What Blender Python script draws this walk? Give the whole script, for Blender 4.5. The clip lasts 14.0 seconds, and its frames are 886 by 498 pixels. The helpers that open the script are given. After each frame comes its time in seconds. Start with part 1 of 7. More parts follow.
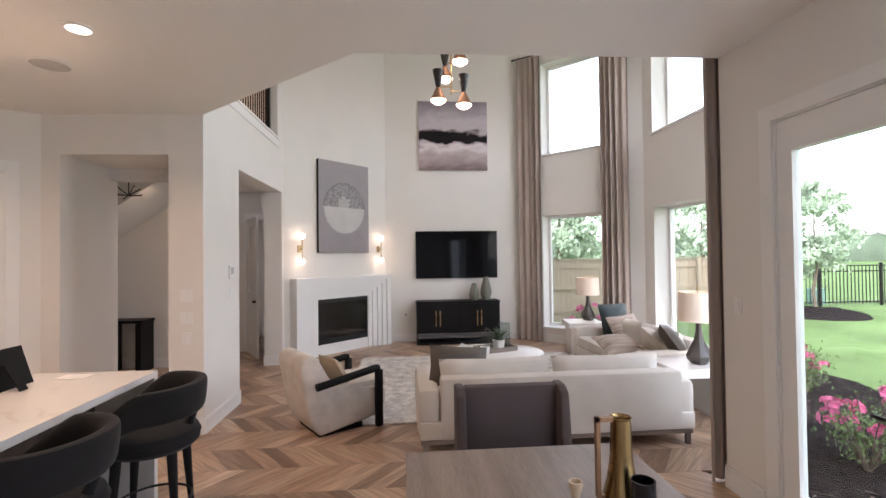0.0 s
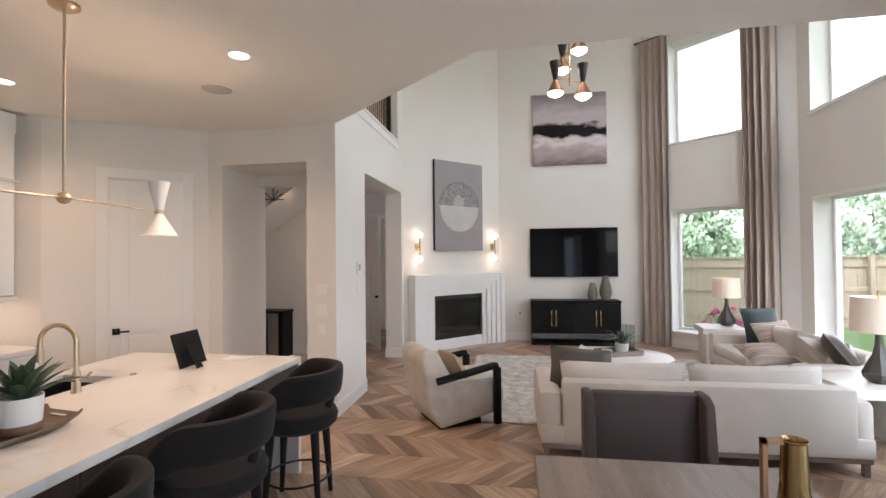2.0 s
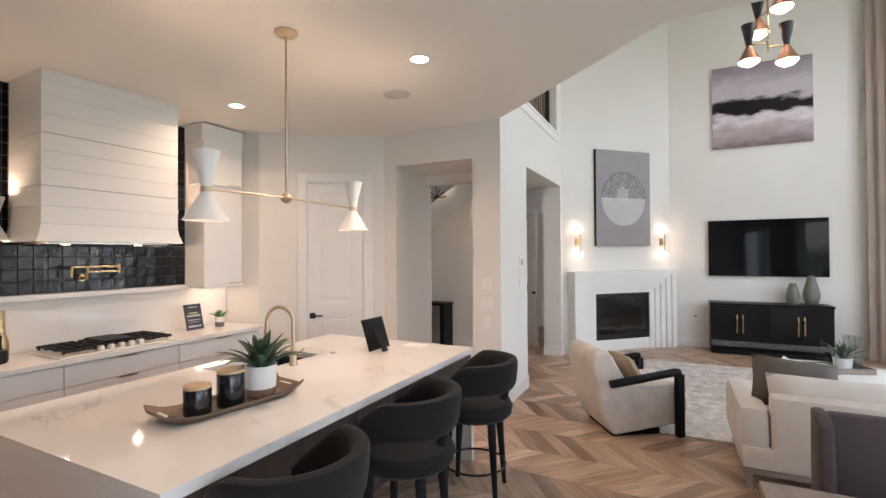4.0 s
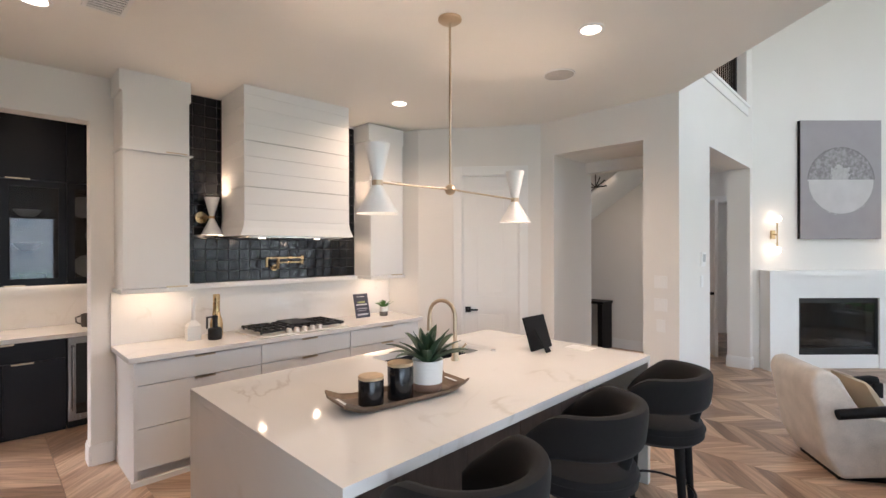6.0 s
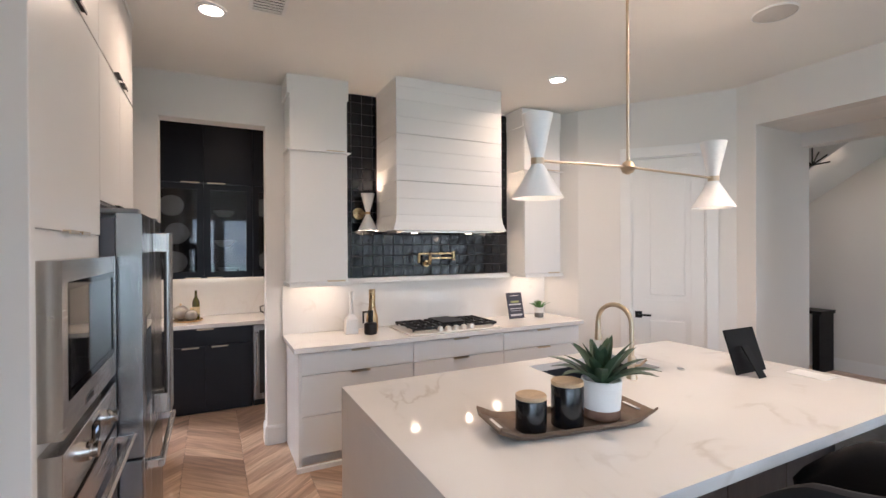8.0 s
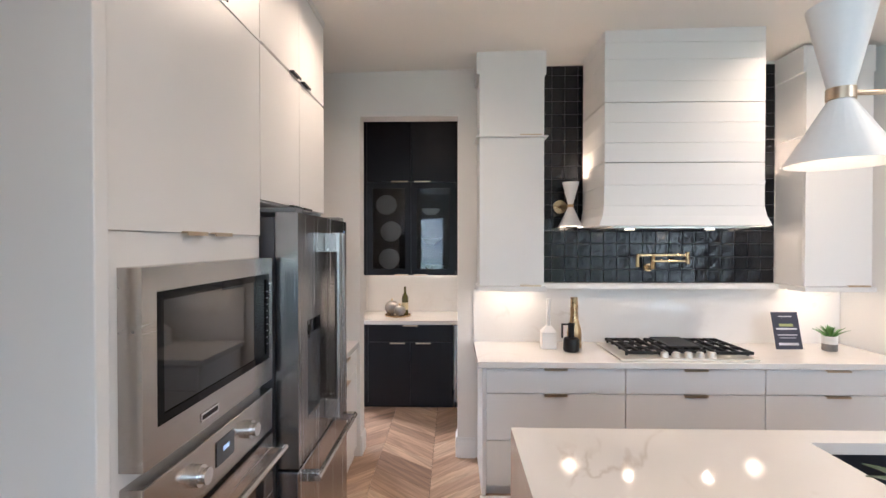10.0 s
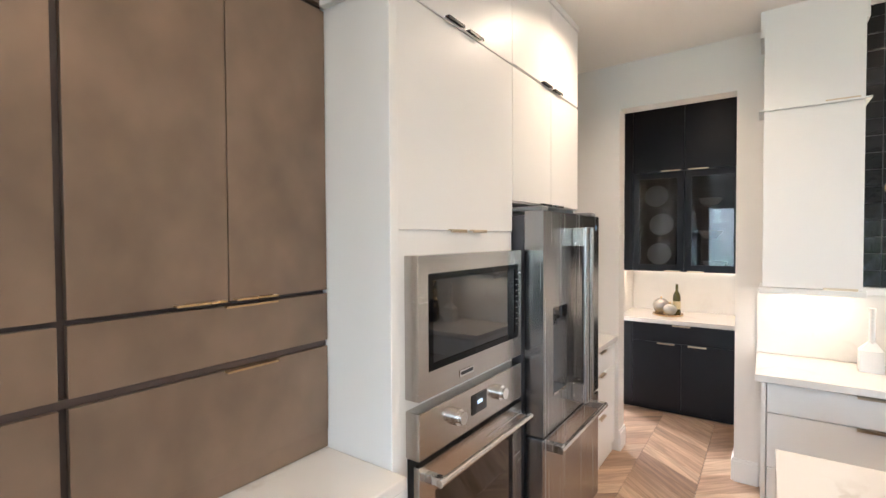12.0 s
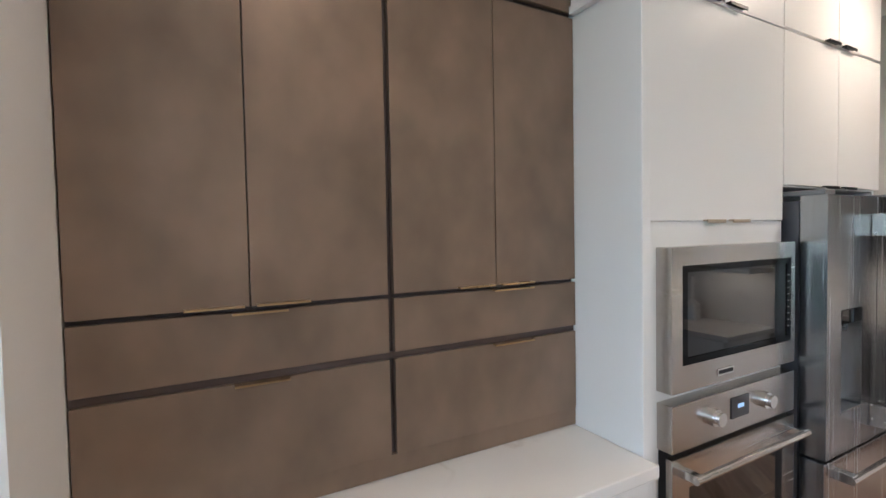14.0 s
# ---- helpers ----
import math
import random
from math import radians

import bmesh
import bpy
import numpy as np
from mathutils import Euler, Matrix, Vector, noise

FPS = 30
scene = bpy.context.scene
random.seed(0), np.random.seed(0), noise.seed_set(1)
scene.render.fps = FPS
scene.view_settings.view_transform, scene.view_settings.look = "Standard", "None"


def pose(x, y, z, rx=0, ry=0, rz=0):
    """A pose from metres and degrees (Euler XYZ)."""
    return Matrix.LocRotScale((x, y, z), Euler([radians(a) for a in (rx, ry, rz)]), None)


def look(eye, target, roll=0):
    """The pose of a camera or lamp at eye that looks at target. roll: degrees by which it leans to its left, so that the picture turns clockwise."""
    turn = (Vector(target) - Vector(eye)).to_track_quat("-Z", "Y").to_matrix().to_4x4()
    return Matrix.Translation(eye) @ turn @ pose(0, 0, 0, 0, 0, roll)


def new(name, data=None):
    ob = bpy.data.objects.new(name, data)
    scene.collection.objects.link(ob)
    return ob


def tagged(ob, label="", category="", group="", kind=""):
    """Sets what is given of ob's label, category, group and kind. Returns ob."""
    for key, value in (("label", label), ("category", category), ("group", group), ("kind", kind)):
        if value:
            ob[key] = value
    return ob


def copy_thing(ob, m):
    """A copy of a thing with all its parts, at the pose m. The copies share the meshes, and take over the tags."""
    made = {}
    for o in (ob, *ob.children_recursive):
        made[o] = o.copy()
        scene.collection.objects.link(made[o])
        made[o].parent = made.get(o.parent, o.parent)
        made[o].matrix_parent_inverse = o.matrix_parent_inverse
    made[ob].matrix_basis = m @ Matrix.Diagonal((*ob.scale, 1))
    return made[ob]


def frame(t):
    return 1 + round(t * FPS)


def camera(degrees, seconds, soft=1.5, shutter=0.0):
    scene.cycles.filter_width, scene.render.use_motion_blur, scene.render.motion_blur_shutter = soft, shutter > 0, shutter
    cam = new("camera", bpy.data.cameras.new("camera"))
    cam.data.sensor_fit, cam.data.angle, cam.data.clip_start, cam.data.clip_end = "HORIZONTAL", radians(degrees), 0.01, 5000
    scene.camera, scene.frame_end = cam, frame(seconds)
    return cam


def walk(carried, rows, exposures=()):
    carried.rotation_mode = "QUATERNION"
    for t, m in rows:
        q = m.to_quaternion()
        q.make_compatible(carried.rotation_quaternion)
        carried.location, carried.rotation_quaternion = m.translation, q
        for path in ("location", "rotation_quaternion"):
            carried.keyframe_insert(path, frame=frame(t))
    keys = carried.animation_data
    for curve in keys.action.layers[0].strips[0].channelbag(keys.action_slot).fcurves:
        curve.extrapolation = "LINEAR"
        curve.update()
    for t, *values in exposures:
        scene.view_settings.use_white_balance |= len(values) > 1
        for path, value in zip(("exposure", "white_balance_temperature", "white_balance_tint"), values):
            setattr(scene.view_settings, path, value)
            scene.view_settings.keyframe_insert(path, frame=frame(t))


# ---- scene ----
cam = camera(87.9, 14.0)
EXPOSURES = [(0.0, 1.01, 6650, 25), (1.5, 1.02, 6600, 22), (2.5, 1.1, 6550, 21), (3.5, 1.22, 6450, 20), (6.5, 1.26, 6050, 17), (7.5, 1.26, 5900, 17), (10.0, 1.46, 5600, 14), (11.0, 1.54, 5700, 15), (11.5, 1.56, 5750, 15), (12.0, 2.0, 5850, 11), (12.6, 1.55, 5750, 15), (13.2, 1.58, 5700, 14), (14.0, 1.58, 5350, 10)]
PATH = [
    (0, (0.301, 0.535, 1.713), (0.47, 2.528, 1.746), -0.7),
    (0.5, (0.273, 0.537, 1.706), (0.305, 2.536, 1.74), -0.8),
    (1, (0.25, 0.54, 1.725), (0.159, 2.538, 1.753), -0.7),
    (1.5, (0.247, 0.546, 1.712), (0.043, 2.535, 1.742), -0.7),
    (2, (0.214, 0.554, 1.713), (-0.09, 2.531, 1.742), -0.6),
    (2.5, (0.182, 0.556, 1.709), (-0.221, 2.515, 1.738), -0.7),
    (3, (0.137, 0.551, 1.699), (-0.384, 2.482, 1.726), -0.6),
    (3.5, (0.071, 0.536, 1.69), (-0.625, 2.411, 1.713), -0.5),
    (4, (0.004, 0.547, 1.688), (-0.896, 2.333, 1.709), -0.4),
    (6.5, (-0.28, 0.656, 1.682), (-1.771, 1.989, 1.681), -0.1),
    (7, (-0.345, 0.662, 1.664), (-1.925, 1.889, 1.667), -0.1),
    (7.5, (-0.436, 0.747, 1.659), (-2.121, 1.824, 1.657), -0.2),
    (10, (-1.077, 1.224, 1.686), (-3.076, 1.18, 1.661), -0.0),
    (10.5, (-1.113, 1.332, 1.693), (-3.083, 0.992, 1.666), 0.2),
    (11, (-1.084, 1.382, 1.692), (-2.976, 0.733, 1.658), -0.0),
    (11.5, (-1.023, 1.406, 1.692), (-2.798, 0.485, 1.65), -0.1),
    (12, (-0.95, 1.431, 1.687), (-2.586, 0.28, 1.64), -0.3),
    (12.5, (-0.908, 1.472, 1.693), (-2.363, 0.101, 1.638), -0.6),
    (13, (-0.843, 1.48, 1.699), (-2.133, -0.048, 1.639), -0.7),
    (13.5, (-0.803, 1.469, 1.693), (-1.913, -0.193, 1.63), -1.0),
    (14, (-0.772, 1.457, 1.691), (-1.72, -0.303, 1.621), -1.1),
]
walk(cam, [(t, look(eye, target, roll)) for t, eye, target, roll in PATH], EXPOSURES)

# ---- world, sun and large lights ----
world = bpy.data.worlds.new("overcast_sky")
scene.world = world
world.use_nodes = True
_wn = world.node_tree
_wn.nodes.clear()
_sky = _wn.nodes.new("ShaderNodeTexSky")
_sky.sky_type = "NISHITA"
_sky.sun_disc = False
_sky.sun_elevation, _sky.sun_rotation = radians(45), radians(214)
_sky.dust_density, _sky.ozone_density, _sky.air_density = 1.5, 1.5, 1.2
_desat = _wn.nodes.new("ShaderNodeHueSaturation")
_desat.inputs["Saturation"].default_value = 0.32
_desat.inputs["Value"].default_value = 3.5
_bg = _wn.nodes.new("ShaderNodeBackground")
_bg.inputs["Strength"].default_value = 0.15
_wo = _wn.nodes.new("ShaderNodeOutputWorld")
_wn.links.new(_sky.outputs["Color"], _desat.inputs["Color"])
_wn.links.new(_desat.outputs["Color"], _bg.inputs["Color"])
_wn.links.new(_bg.outputs[0], _wo.inputs["Surface"])


def lamp(name, kind, m, power, color, **settings):
    data = bpy.data.lights.new(name, kind)
    data.energy, data.color = power, color
    if kind == "AREA":
        data.shape = settings.get("shape", "RECTANGLE")
        data.size, data.size_y = settings.get("size", 1.0), settings.get("size_y", 1.0)
        data.spread = radians(settings.get("spread", 180))
    if kind in ("POINT", "SPOT"):
        data.shadow_soft_size = settings.get("radius", 0.05)
    if kind == "SUN":
        data.angle = radians(settings.get("angle", 10))
    ob = new(name, data)
    ob.matrix_basis = m
    return ob


def ceil_z(x, y):
    """Height of the kitchen ceiling, which sags slightly towards the range wall."""
    return 3.067 + 0.0107 * x + 0.0189 * y


DAY = (0.70, 0.86, 1.0)
GLOW = (1.0, 0.74, 0.50)
WARM = (1.0, 0.73, 0.49)
lamp("sun", "SUN", look((-6, -9, 10.8), (0, 0, 0)), 1.1, (1.0, 0.96, 0.9), angle=14)
# added daylight lamp in the openings of bay windows that stay out of view
lamp("window_light_bay", "AREA", look((3.52, 4.62, 2.6), (0.6, 7.2, 2.3)), 11, DAY, size=2.0, size_y=4.4)
# added lamps in the visible openings of windows 3 and 4, boosting their daylight
for wz, wh in ((1.4, 2.1), (4.63, 1.75)):
    lamp("window_light_living", "AREA", look((4.50, 6.92, wz), (0, 6.6, wz - 0.8)), 13, (0.88, 0.94, 1.0), size=1.75, size_y=wh)
# added daylight lamps; windows 7 to 9 stay unseen, window 9 is made up
for wy, wide, power in ((0.525, 0.78, 6.0), (1.55, 0.78, 6.0), (-1.2, 1.55, 24)):
    lamp("window_fill_dining", "AREA", look((2.63, wy, 1.5), (-3.0, wy + (1.2 if wy < 0 else -0.3), 1.4)), power, DAY, size=wide, size_y=1.8)
CANS = [(-3.646, 3.515), (-1.64, 3.455), (-3.55, 0.858), (-1.2, 1.0)]
for cx, cy in CANS:
    low = 0.2 if cy == 1.0 else 0.4 if cy < 1 else 0.55 if cx < -3 else 0.95
    lamp("can_light", "AREA", look((cx, cy, ceil_z(cx, cy) - 0.03), (cx, cy, 0)), 9.6 * low, WARM, shape="DISK", size=0.13, size_y=0.13, spread=150)
lamp("under_cabinet_light", "AREA", look((-4.5, 1.65, 1.34), (-4.55, 1.65, 0)), 0.528, GLOW, size=0.4, size_y=0.05)
lamp("under_cabinet_light", "AREA", look((-4.5, 3.9, 1.34), (-4.55, 3.9, 0)), 0.528, GLOW, size=0.4, size_y=0.05)
lamp("under_cabinet_light", "AREA", look((-5.95, 0.9, 1.34), (-6.0, 0.9, 0)), 1.32, GLOW, size=1.4, size_y=0.05)
lamp("pantry_can_light", "AREA", look((-5.25, 1.0, 2.985), (-5.25, 1.0, 0)), 1.32, WARM, shape="DISK", size=0.12, size_y=0.12, spread=140)
for hy in (2.45, 3.0):
    lamp("hood_light", "AREA", look((-4.3, hy, 1.775), (-4.3, hy, 0)), 0.33, WARM, shape="DISK", size=0.055, size_y=0.055)
for py in (2.125, 3.35):
    lamp("pendant_light", "POINT", pose(-2.17, py, 1.93), 0.55, WARM, radius=0.03)
    lamp("pendant_uplight", "POINT", pose(-2.17, py, 2.15), 3.6, WARM, radius=0.02)
for sy in (2.10, 3.46):
    lamp("tile_sconce_light", "POINT", pose(-4.53, sy, 1.815), 0.3, WARM, radius=0.03)
    lamp("tile_sconce_uplight", "POINT", pose(-4.53, sy, 2.10), 2.0, WARM, radius=0.02)
for lx, ly in ((3.40, 5.17), (3.56, 8.50)):
    lamp("table_lamp_light", "POINT", pose(lx, ly, 1.22), 0.5, WARM, radius=0.04)
lamp("chandelier_light", "POINT", pose(1.05, 6.9, 3.62), 4.62, WARM, radius=0.12)
for sx, sy in ((-1.36, 8.37), (-0.10, 9.63)):
    lamp("sconce_light", "POINT", pose(sx, sy, 2.085), 0.22, WARM, radius=0.03)
    lamp("sconce_light", "POINT", pose(sx, sy, 1.655), 0.22, WARM, radius=0.03)
# unseen fill lamp, added to brighten the loft behind the railing
lamp("loft_fill_light", "AREA", look((-3.2, 7.0, 6.2), (-3.2, 7.0, 0)), 12, WARM, size=0.6, size_y=0.6)
# fill lamp without a fixture, added to light the hall
lamp("hall_fill_light", "AREA", look((-3.0, 7.2, 2.75), (-3.0, 7.2, 0)), 2.4, WARM, shape="DISK", size=0.13, size_y=0.13)

# ---- materials ----
def nodes_of(name):
    m = bpy.data.materials.new(name)
    m.use_nodes = True
    t = m.node_tree
    return m, t, t.nodes["Principled BSDF"]


def rgb(c):
    return (c[0], c[1], c[2], 1.0)


def surface(name, color, rough=0.5, metal=0.0, var=0.06, scale=3.0, fine=90.0, bump=0.05, dist=0.002, stretch=(1, 1, 1), coat=0.0, sheen=0.0, rvar=0.1, second=None, turn=0.0, spec=0.5):
    """A plain material with two scales of variation in colour and roughness, and fine relief."""
    m, t, b = nodes_of(name)
    N, L = t.nodes, t.links
    tc = N.new("ShaderNodeTexCoord")
    mp = N.new("ShaderNodeMapping")
    mp.inputs["Scale"].default_value = stretch
    mp.inputs["Rotation"].default_value = (0, 0, turn)
    L.new(tc.outputs["Object"], mp.inputs["Vector"])
    n1 = N.new("ShaderNodeTexNoise")
    n1.inputs["Scale"].default_value, n1.inputs["Detail"].default_value = scale, 4.0
    n2 = N.new("ShaderNodeTexNoise")
    n2.inputs["Scale"].default_value, n2.inputs["Detail"].default_value = fine, 3.0
    L.new(mp.outputs[0], n1.inputs["Vector"])
    L.new(mp.outputs[0], n2.inputs["Vector"])
    add = N.new("ShaderNodeMath")
    add.operation = "MULTIPLY_ADD"
    add.inputs[1].default_value = 0.6
    half = N.new("ShaderNodeMath")
    half.operation = "MULTIPLY"
    half.inputs[1].default_value = 0.4
    L.new(n2.outputs["Fac"], half.inputs[0])
    L.new(n1.outputs["Fac"], add.inputs[0])
    L.new(half.outputs[0], add.inputs[2])
    ramp = N.new("ShaderNodeValToRGB")
    lo = second or tuple(c * (1 - 2.2 * var) for c in color)
    hi = tuple(min(1.0, c * (1 + 1.2 * var)) for c in color)
    ramp.color_ramp.elements[0].position, ramp.color_ramp.elements[1].position = 0.3, 0.68
    ramp.color_ramp.elements[0].color, ramp.color_ramp.elements[1].color = rgb(lo), rgb(hi)
    L.new(add.outputs[0], ramp.inputs["Fac"])
    L.new(ramp.outputs["Color"], b.inputs["Base Color"])
    mr = N.new("ShaderNodeMapRange")
    mr.inputs["To Min"].default_value, mr.inputs["To Max"].default_value = max(0.02, rough - rvar), min(1.0, rough + rvar)
    L.new(n1.outputs["Fac"], mr.inputs["Value"])
    L.new(mr.outputs[0], b.inputs["Roughness"])
    b.inputs["Metallic"].default_value = metal
    b.inputs["Specular IOR Level"].default_value = spec
    b.inputs["Coat Weight"].default_value = coat
    b.inputs["Sheen Weight"].default_value = sheen
    if bump:
        bp = N.new("ShaderNodeBump")
        bp.inputs["Strength"].default_value, bp.inputs["Distance"].default_value = bump, dist
        L.new(n2.outputs["Fac"], bp.inputs["Height"])
        L.new(bp.outputs[0], b.inputs["Normal"])
    return m


def glow(name, color, strength):
    m, t, b = nodes_of(name)
    b.inputs["Base Color"].default_value = rgb(color)
    b.inputs["Emission Color"].default_value = rgb(color)
    b.inputs["Emission Strength"].default_value = strength
    return m


def clear_glass(name, tint=(1, 1, 1), rough=0.0, gloss=1.0):
    m, t, b = nodes_of(name)
    N, L = t.nodes, t.links
    N.remove(b)
    tr = N.new("ShaderNodeBsdfTransparent")
    tr.inputs["Color"].default_value = rgb(tint)
    gl = N.new("ShaderNodeBsdfGlossy")
    gl.inputs["Roughness"].default_value = rough
    lw = N.new("ShaderNodeLayerWeight")
    lw.inputs["Blend"].default_value = 0.5
    fr = N.new("ShaderNodeMath")
    fr.operation = "POWER"
    fr.inputs[1].default_value = 5.0
    L.new(lw.outputs["Facing"], fr.inputs[0])
    base = N.new("ShaderNodeMath")
    base.operation = "MULTIPLY_ADD"
    base.inputs[1].default_value, base.inputs[2].default_value = 0.9, 0.045
    L.new(fr.outputs[0], base.inputs[0])
    mul = N.new("ShaderNodeMath")
    mul.operation = "MULTIPLY"
    mul.inputs[1].default_value = gloss
    mul.use_clamp = True
    mix = N.new("ShaderNodeMixShader")
    L.new(base.outputs[0], mul.inputs[0])
    L.new(mul.outputs[0], mix.inputs["Fac"])
    L.new(tr.outputs[0], mix.inputs[1])
    L.new(gl.outputs[0], mix.inputs[2])
    L.new(mix.outputs[0], N["Material Output"].inputs["Surface"])
    return m


def marble(name, vein=(0.42, 0.36, 0.30), ground=(0.80, 0.78, 0.75), rough=0.07):
    m, t, b = nodes_of(name)
    N, L = t.nodes, t.links
    tc = N.new("ShaderNodeTexCoord")
    mp = N.new("ShaderNodeMapping")
    mp.inputs["Rotation"].default_value = (0.2, 0.3, 0.7)
    L.new(tc.outputs["Object"], mp.inputs["Vector"])
    n1 = N.new("ShaderNodeTexNoise")
    n1.inputs["Scale"].default_value, n1.inputs["Detail"].default_value, n1.inputs["Distortion"].default_value = 1.1, 5.0, 1.4
    n2 = N.new("ShaderNodeTexNoise")
    n2.inputs["Scale"].default_value, n2.inputs["Detail"].default_value = 2.5, 4.0
    L.new(mp.outputs[0], n1.inputs["Vector"])
    L.new(mp.outputs[0], n2.inputs["Vector"])
    # veins where the first noise crosses its middle value
    sub = N.new("ShaderNodeMath")
    sub.operation = "SUBTRACT"
    sub.inputs[1].default_value = 0.5
    ab = N.new("ShaderNodeMath")
    ab.operation = "ABSOLUTE"
    L.new(n1.outputs["Fac"], sub.inputs[0])
    L.new(sub.outputs[0], ab.inputs[0])
    r = N.new("ShaderNodeMapRange")
    r.inputs["From Min"].default_value, r.inputs["From Max"].default_value = 0.0, 0.024
    r.inputs["To Min"].default_value, r.inputs["To Max"].default_value = 1.0, 0.0
    L.new(ab.outputs[0], r.inputs["Value"])
    r2 = N.new("ShaderNodeMapRange")
    r2.inputs["From Min"].default_value, r2.inputs["From Max"].default_value = 0.48, 0.66
    L.new(n2.outputs["Fac"], r2.inputs["Value"])
    mul = N.new("ShaderNodeMath")
    mul.operation = "MULTIPLY"
    L.new(r.outputs[0], mul.inputs[0])
    L.new(r2.outputs[0], mul.inputs[1])
    mul2 = N.new("ShaderNodeMath")
    mul2.operation = "MULTIPLY"
    mul2.inputs[1].default_value = 0.42
    L.new(mul.outputs[0], mul2.inputs[0])
    cloud = N.new("ShaderNodeMix")
    cloud.data_type = "RGBA"
    cloud.inputs["A"].default_value, cloud.inputs["B"].default_value = rgb(ground), rgb(tuple(c * 0.9 for c in ground))
    L.new(n2.outputs["Fac"], cloud.inputs["Factor"])
    mix = N.new("ShaderNodeMix")
    mix.data_type = "RGBA"
    mix.inputs["B"].default_value = rgb(vein)
    L.new(cloud.outputs["Result"], mix.inputs["A"])
    L.new(mul2.outputs[0], mix.inputs["Factor"])
    L.new(mix.outputs["Result"], b.inputs["Base Color"])
    b.inputs["Roughness"].default_value = rough
    return m


def plank_wood(name, turn, tones, rough=0.34):
    """Wood-look boards: a tone for each board, grain along its length."""
    m, t, b = nodes_of(name)
    N, L = t.nodes, t.links
    tc = N.new("ShaderNodeTexCoord")
    info = N.new("ShaderNodeObjectInfo")
    geo = N.new("ShaderNodeNewGeometry")
    add = N.new("ShaderNodeMath")
    add.operation = "ADD"
    fr = N.new("ShaderNodeMath")
    fr.operation = "FRACT"
    L.new(info.outputs["Random"], add.inputs[0])
    L.new(geo.outputs["Random Per Island"], add.inputs[1])
    L.new(add.outputs[0], fr.inputs[0])
    rot = N.new("ShaderNodeMapping")
    rot.inputs["Rotation"].default_value = (0, 0, turn)
    L.new(geo.outputs["Position"], rot.inputs["Vector"])
    mp = N.new("ShaderNodeMapping")
    mp.inputs["Scale"].default_value = (1.6, 22.0, 1.0)
    L.new(rot.outputs[0], mp.inputs["Vector"])
    shift = N.new("ShaderNodeVectorMath")
    shift.operation = "ADD"
    comb = N.new("ShaderNodeCombineXYZ")
    big = N.new("ShaderNodeMath")
    big.operation = "MULTIPLY"
    big.inputs[1].default_value = 37.0
    L.new(fr.outputs[0], big.inputs[0])
    L.new(big.outputs[0], comb.inputs[2])
    L.new(mp.outputs[0], shift.inputs[0])
    L.new(comb.outputs[0], shift.inputs[1])
    n = N.new("ShaderNodeTexNoise")
    n.inputs["Scale"].default_value, n.inputs["Detail"].default_value, n.inputs["Distortion"].default_value = 1.3, 6.0, 0.9
    L.new(shift.outputs[0], n.inputs["Vector"])
    ramp = N.new("ShaderNodeValToRGB")
    e = ramp.color_ramp.elements
    e[0].position, e[0].color = 0.0, rgb(tones[0])
    e[1].position, e[1].color = 1.0, rgb(tones[-1])
    for i, c in enumerate(tones[1:-1]):
        x = e.new((i + 1) / (len(tones) - 1))
        x.color = rgb(c)
    L.new(fr.outputs[0], ramp.inputs["Fac"])
    gr = N.new("ShaderNodeMapRange")
    gr.inputs["From Min"].default_value, gr.inputs["From Max"].default_value = 0.28, 0.72
    gr.inputs["To Min"].default_value, gr.inputs["To Max"].default_value = 0.62, 1.30
    L.new(n.outputs["Fac"], gr.inputs["Value"])
    mul = N.new("ShaderNodeVectorMath")
    mul.operation = "SCALE"
    L.new(ramp.outputs["Color"], mul.inputs[0])
    L.new(gr.outputs[0], mul.inputs["Scale"])
    L.new(mul.outputs[0], b.inputs["Base Color"])
    b.inputs["Roughness"].default_value = rough
    bp = N.new("ShaderNodeBump")
    bp.inputs["Strength"].default_value, bp.inputs["Distance"].default_value = 0.15, 0.002
    L.new(n.outputs["Fac"], bp.inputs["Height"])
    L.new(bp.outputs[0], b.inputs["Normal"])
    return m


PAINT = surface("wall_paint", (0.78, 0.75, 0.71), 0.75, var=0.015, scale=1.5, fine=160, bump=0.06, dist=0.001)
CEILING = surface("ceiling_paint", (0.85, 0.82, 0.77), 0.85, var=0.015, scale=1.2, fine=140, bump=0.08, dist=0.001)
TRIM = surface("trim_paint", (0.82, 0.81, 0.79), 0.4, var=0.012, scale=2, fine=60, bump=0.02)
CAB_WHITE = surface("white_lacquer", (0.80, 0.79, 0.77), 0.38, var=0.001, scale=2, fine=50, bump=0.006, rvar=0.004)
BRONZE = surface("bronze_veneer", (0.238, 0.168, 0.118), 0.40, metal=0.35, var=0.17, scale=1.5, fine=6, bump=0.012, stretch=(1, 1, 0.75), rvar=0.14)
BRONZE_GAP = surface("dark_channel", (0.060, 0.045, 0.042), 0.5, var=0.05)
NAVY = surface("navy_lacquer", (0.007, 0.0075, 0.011), 0.35, var=0.06, bump=0.01, spec=0.25)
STEEL = surface("brushed_steel", (0.34, 0.335, 0.335), 0.26, metal=1.0, var=0.03, scale=1.0, fine=6, bump=0.0, stretch=(60, 60, 1.0), rvar=0.04)
STEEL_H = surface("brushed_steel_across", (0.50, 0.47, 0.44), 0.26, metal=1.0, var=0.03, scale=1.0, fine=6, bump=0.0, stretch=(1.0, 60, 60), rvar=0.04)
CHROME = surface("polished_steel", (0.72, 0.71, 0.70), 0.12, metal=1.0, var=0.02, bump=0.0, rvar=0.03)
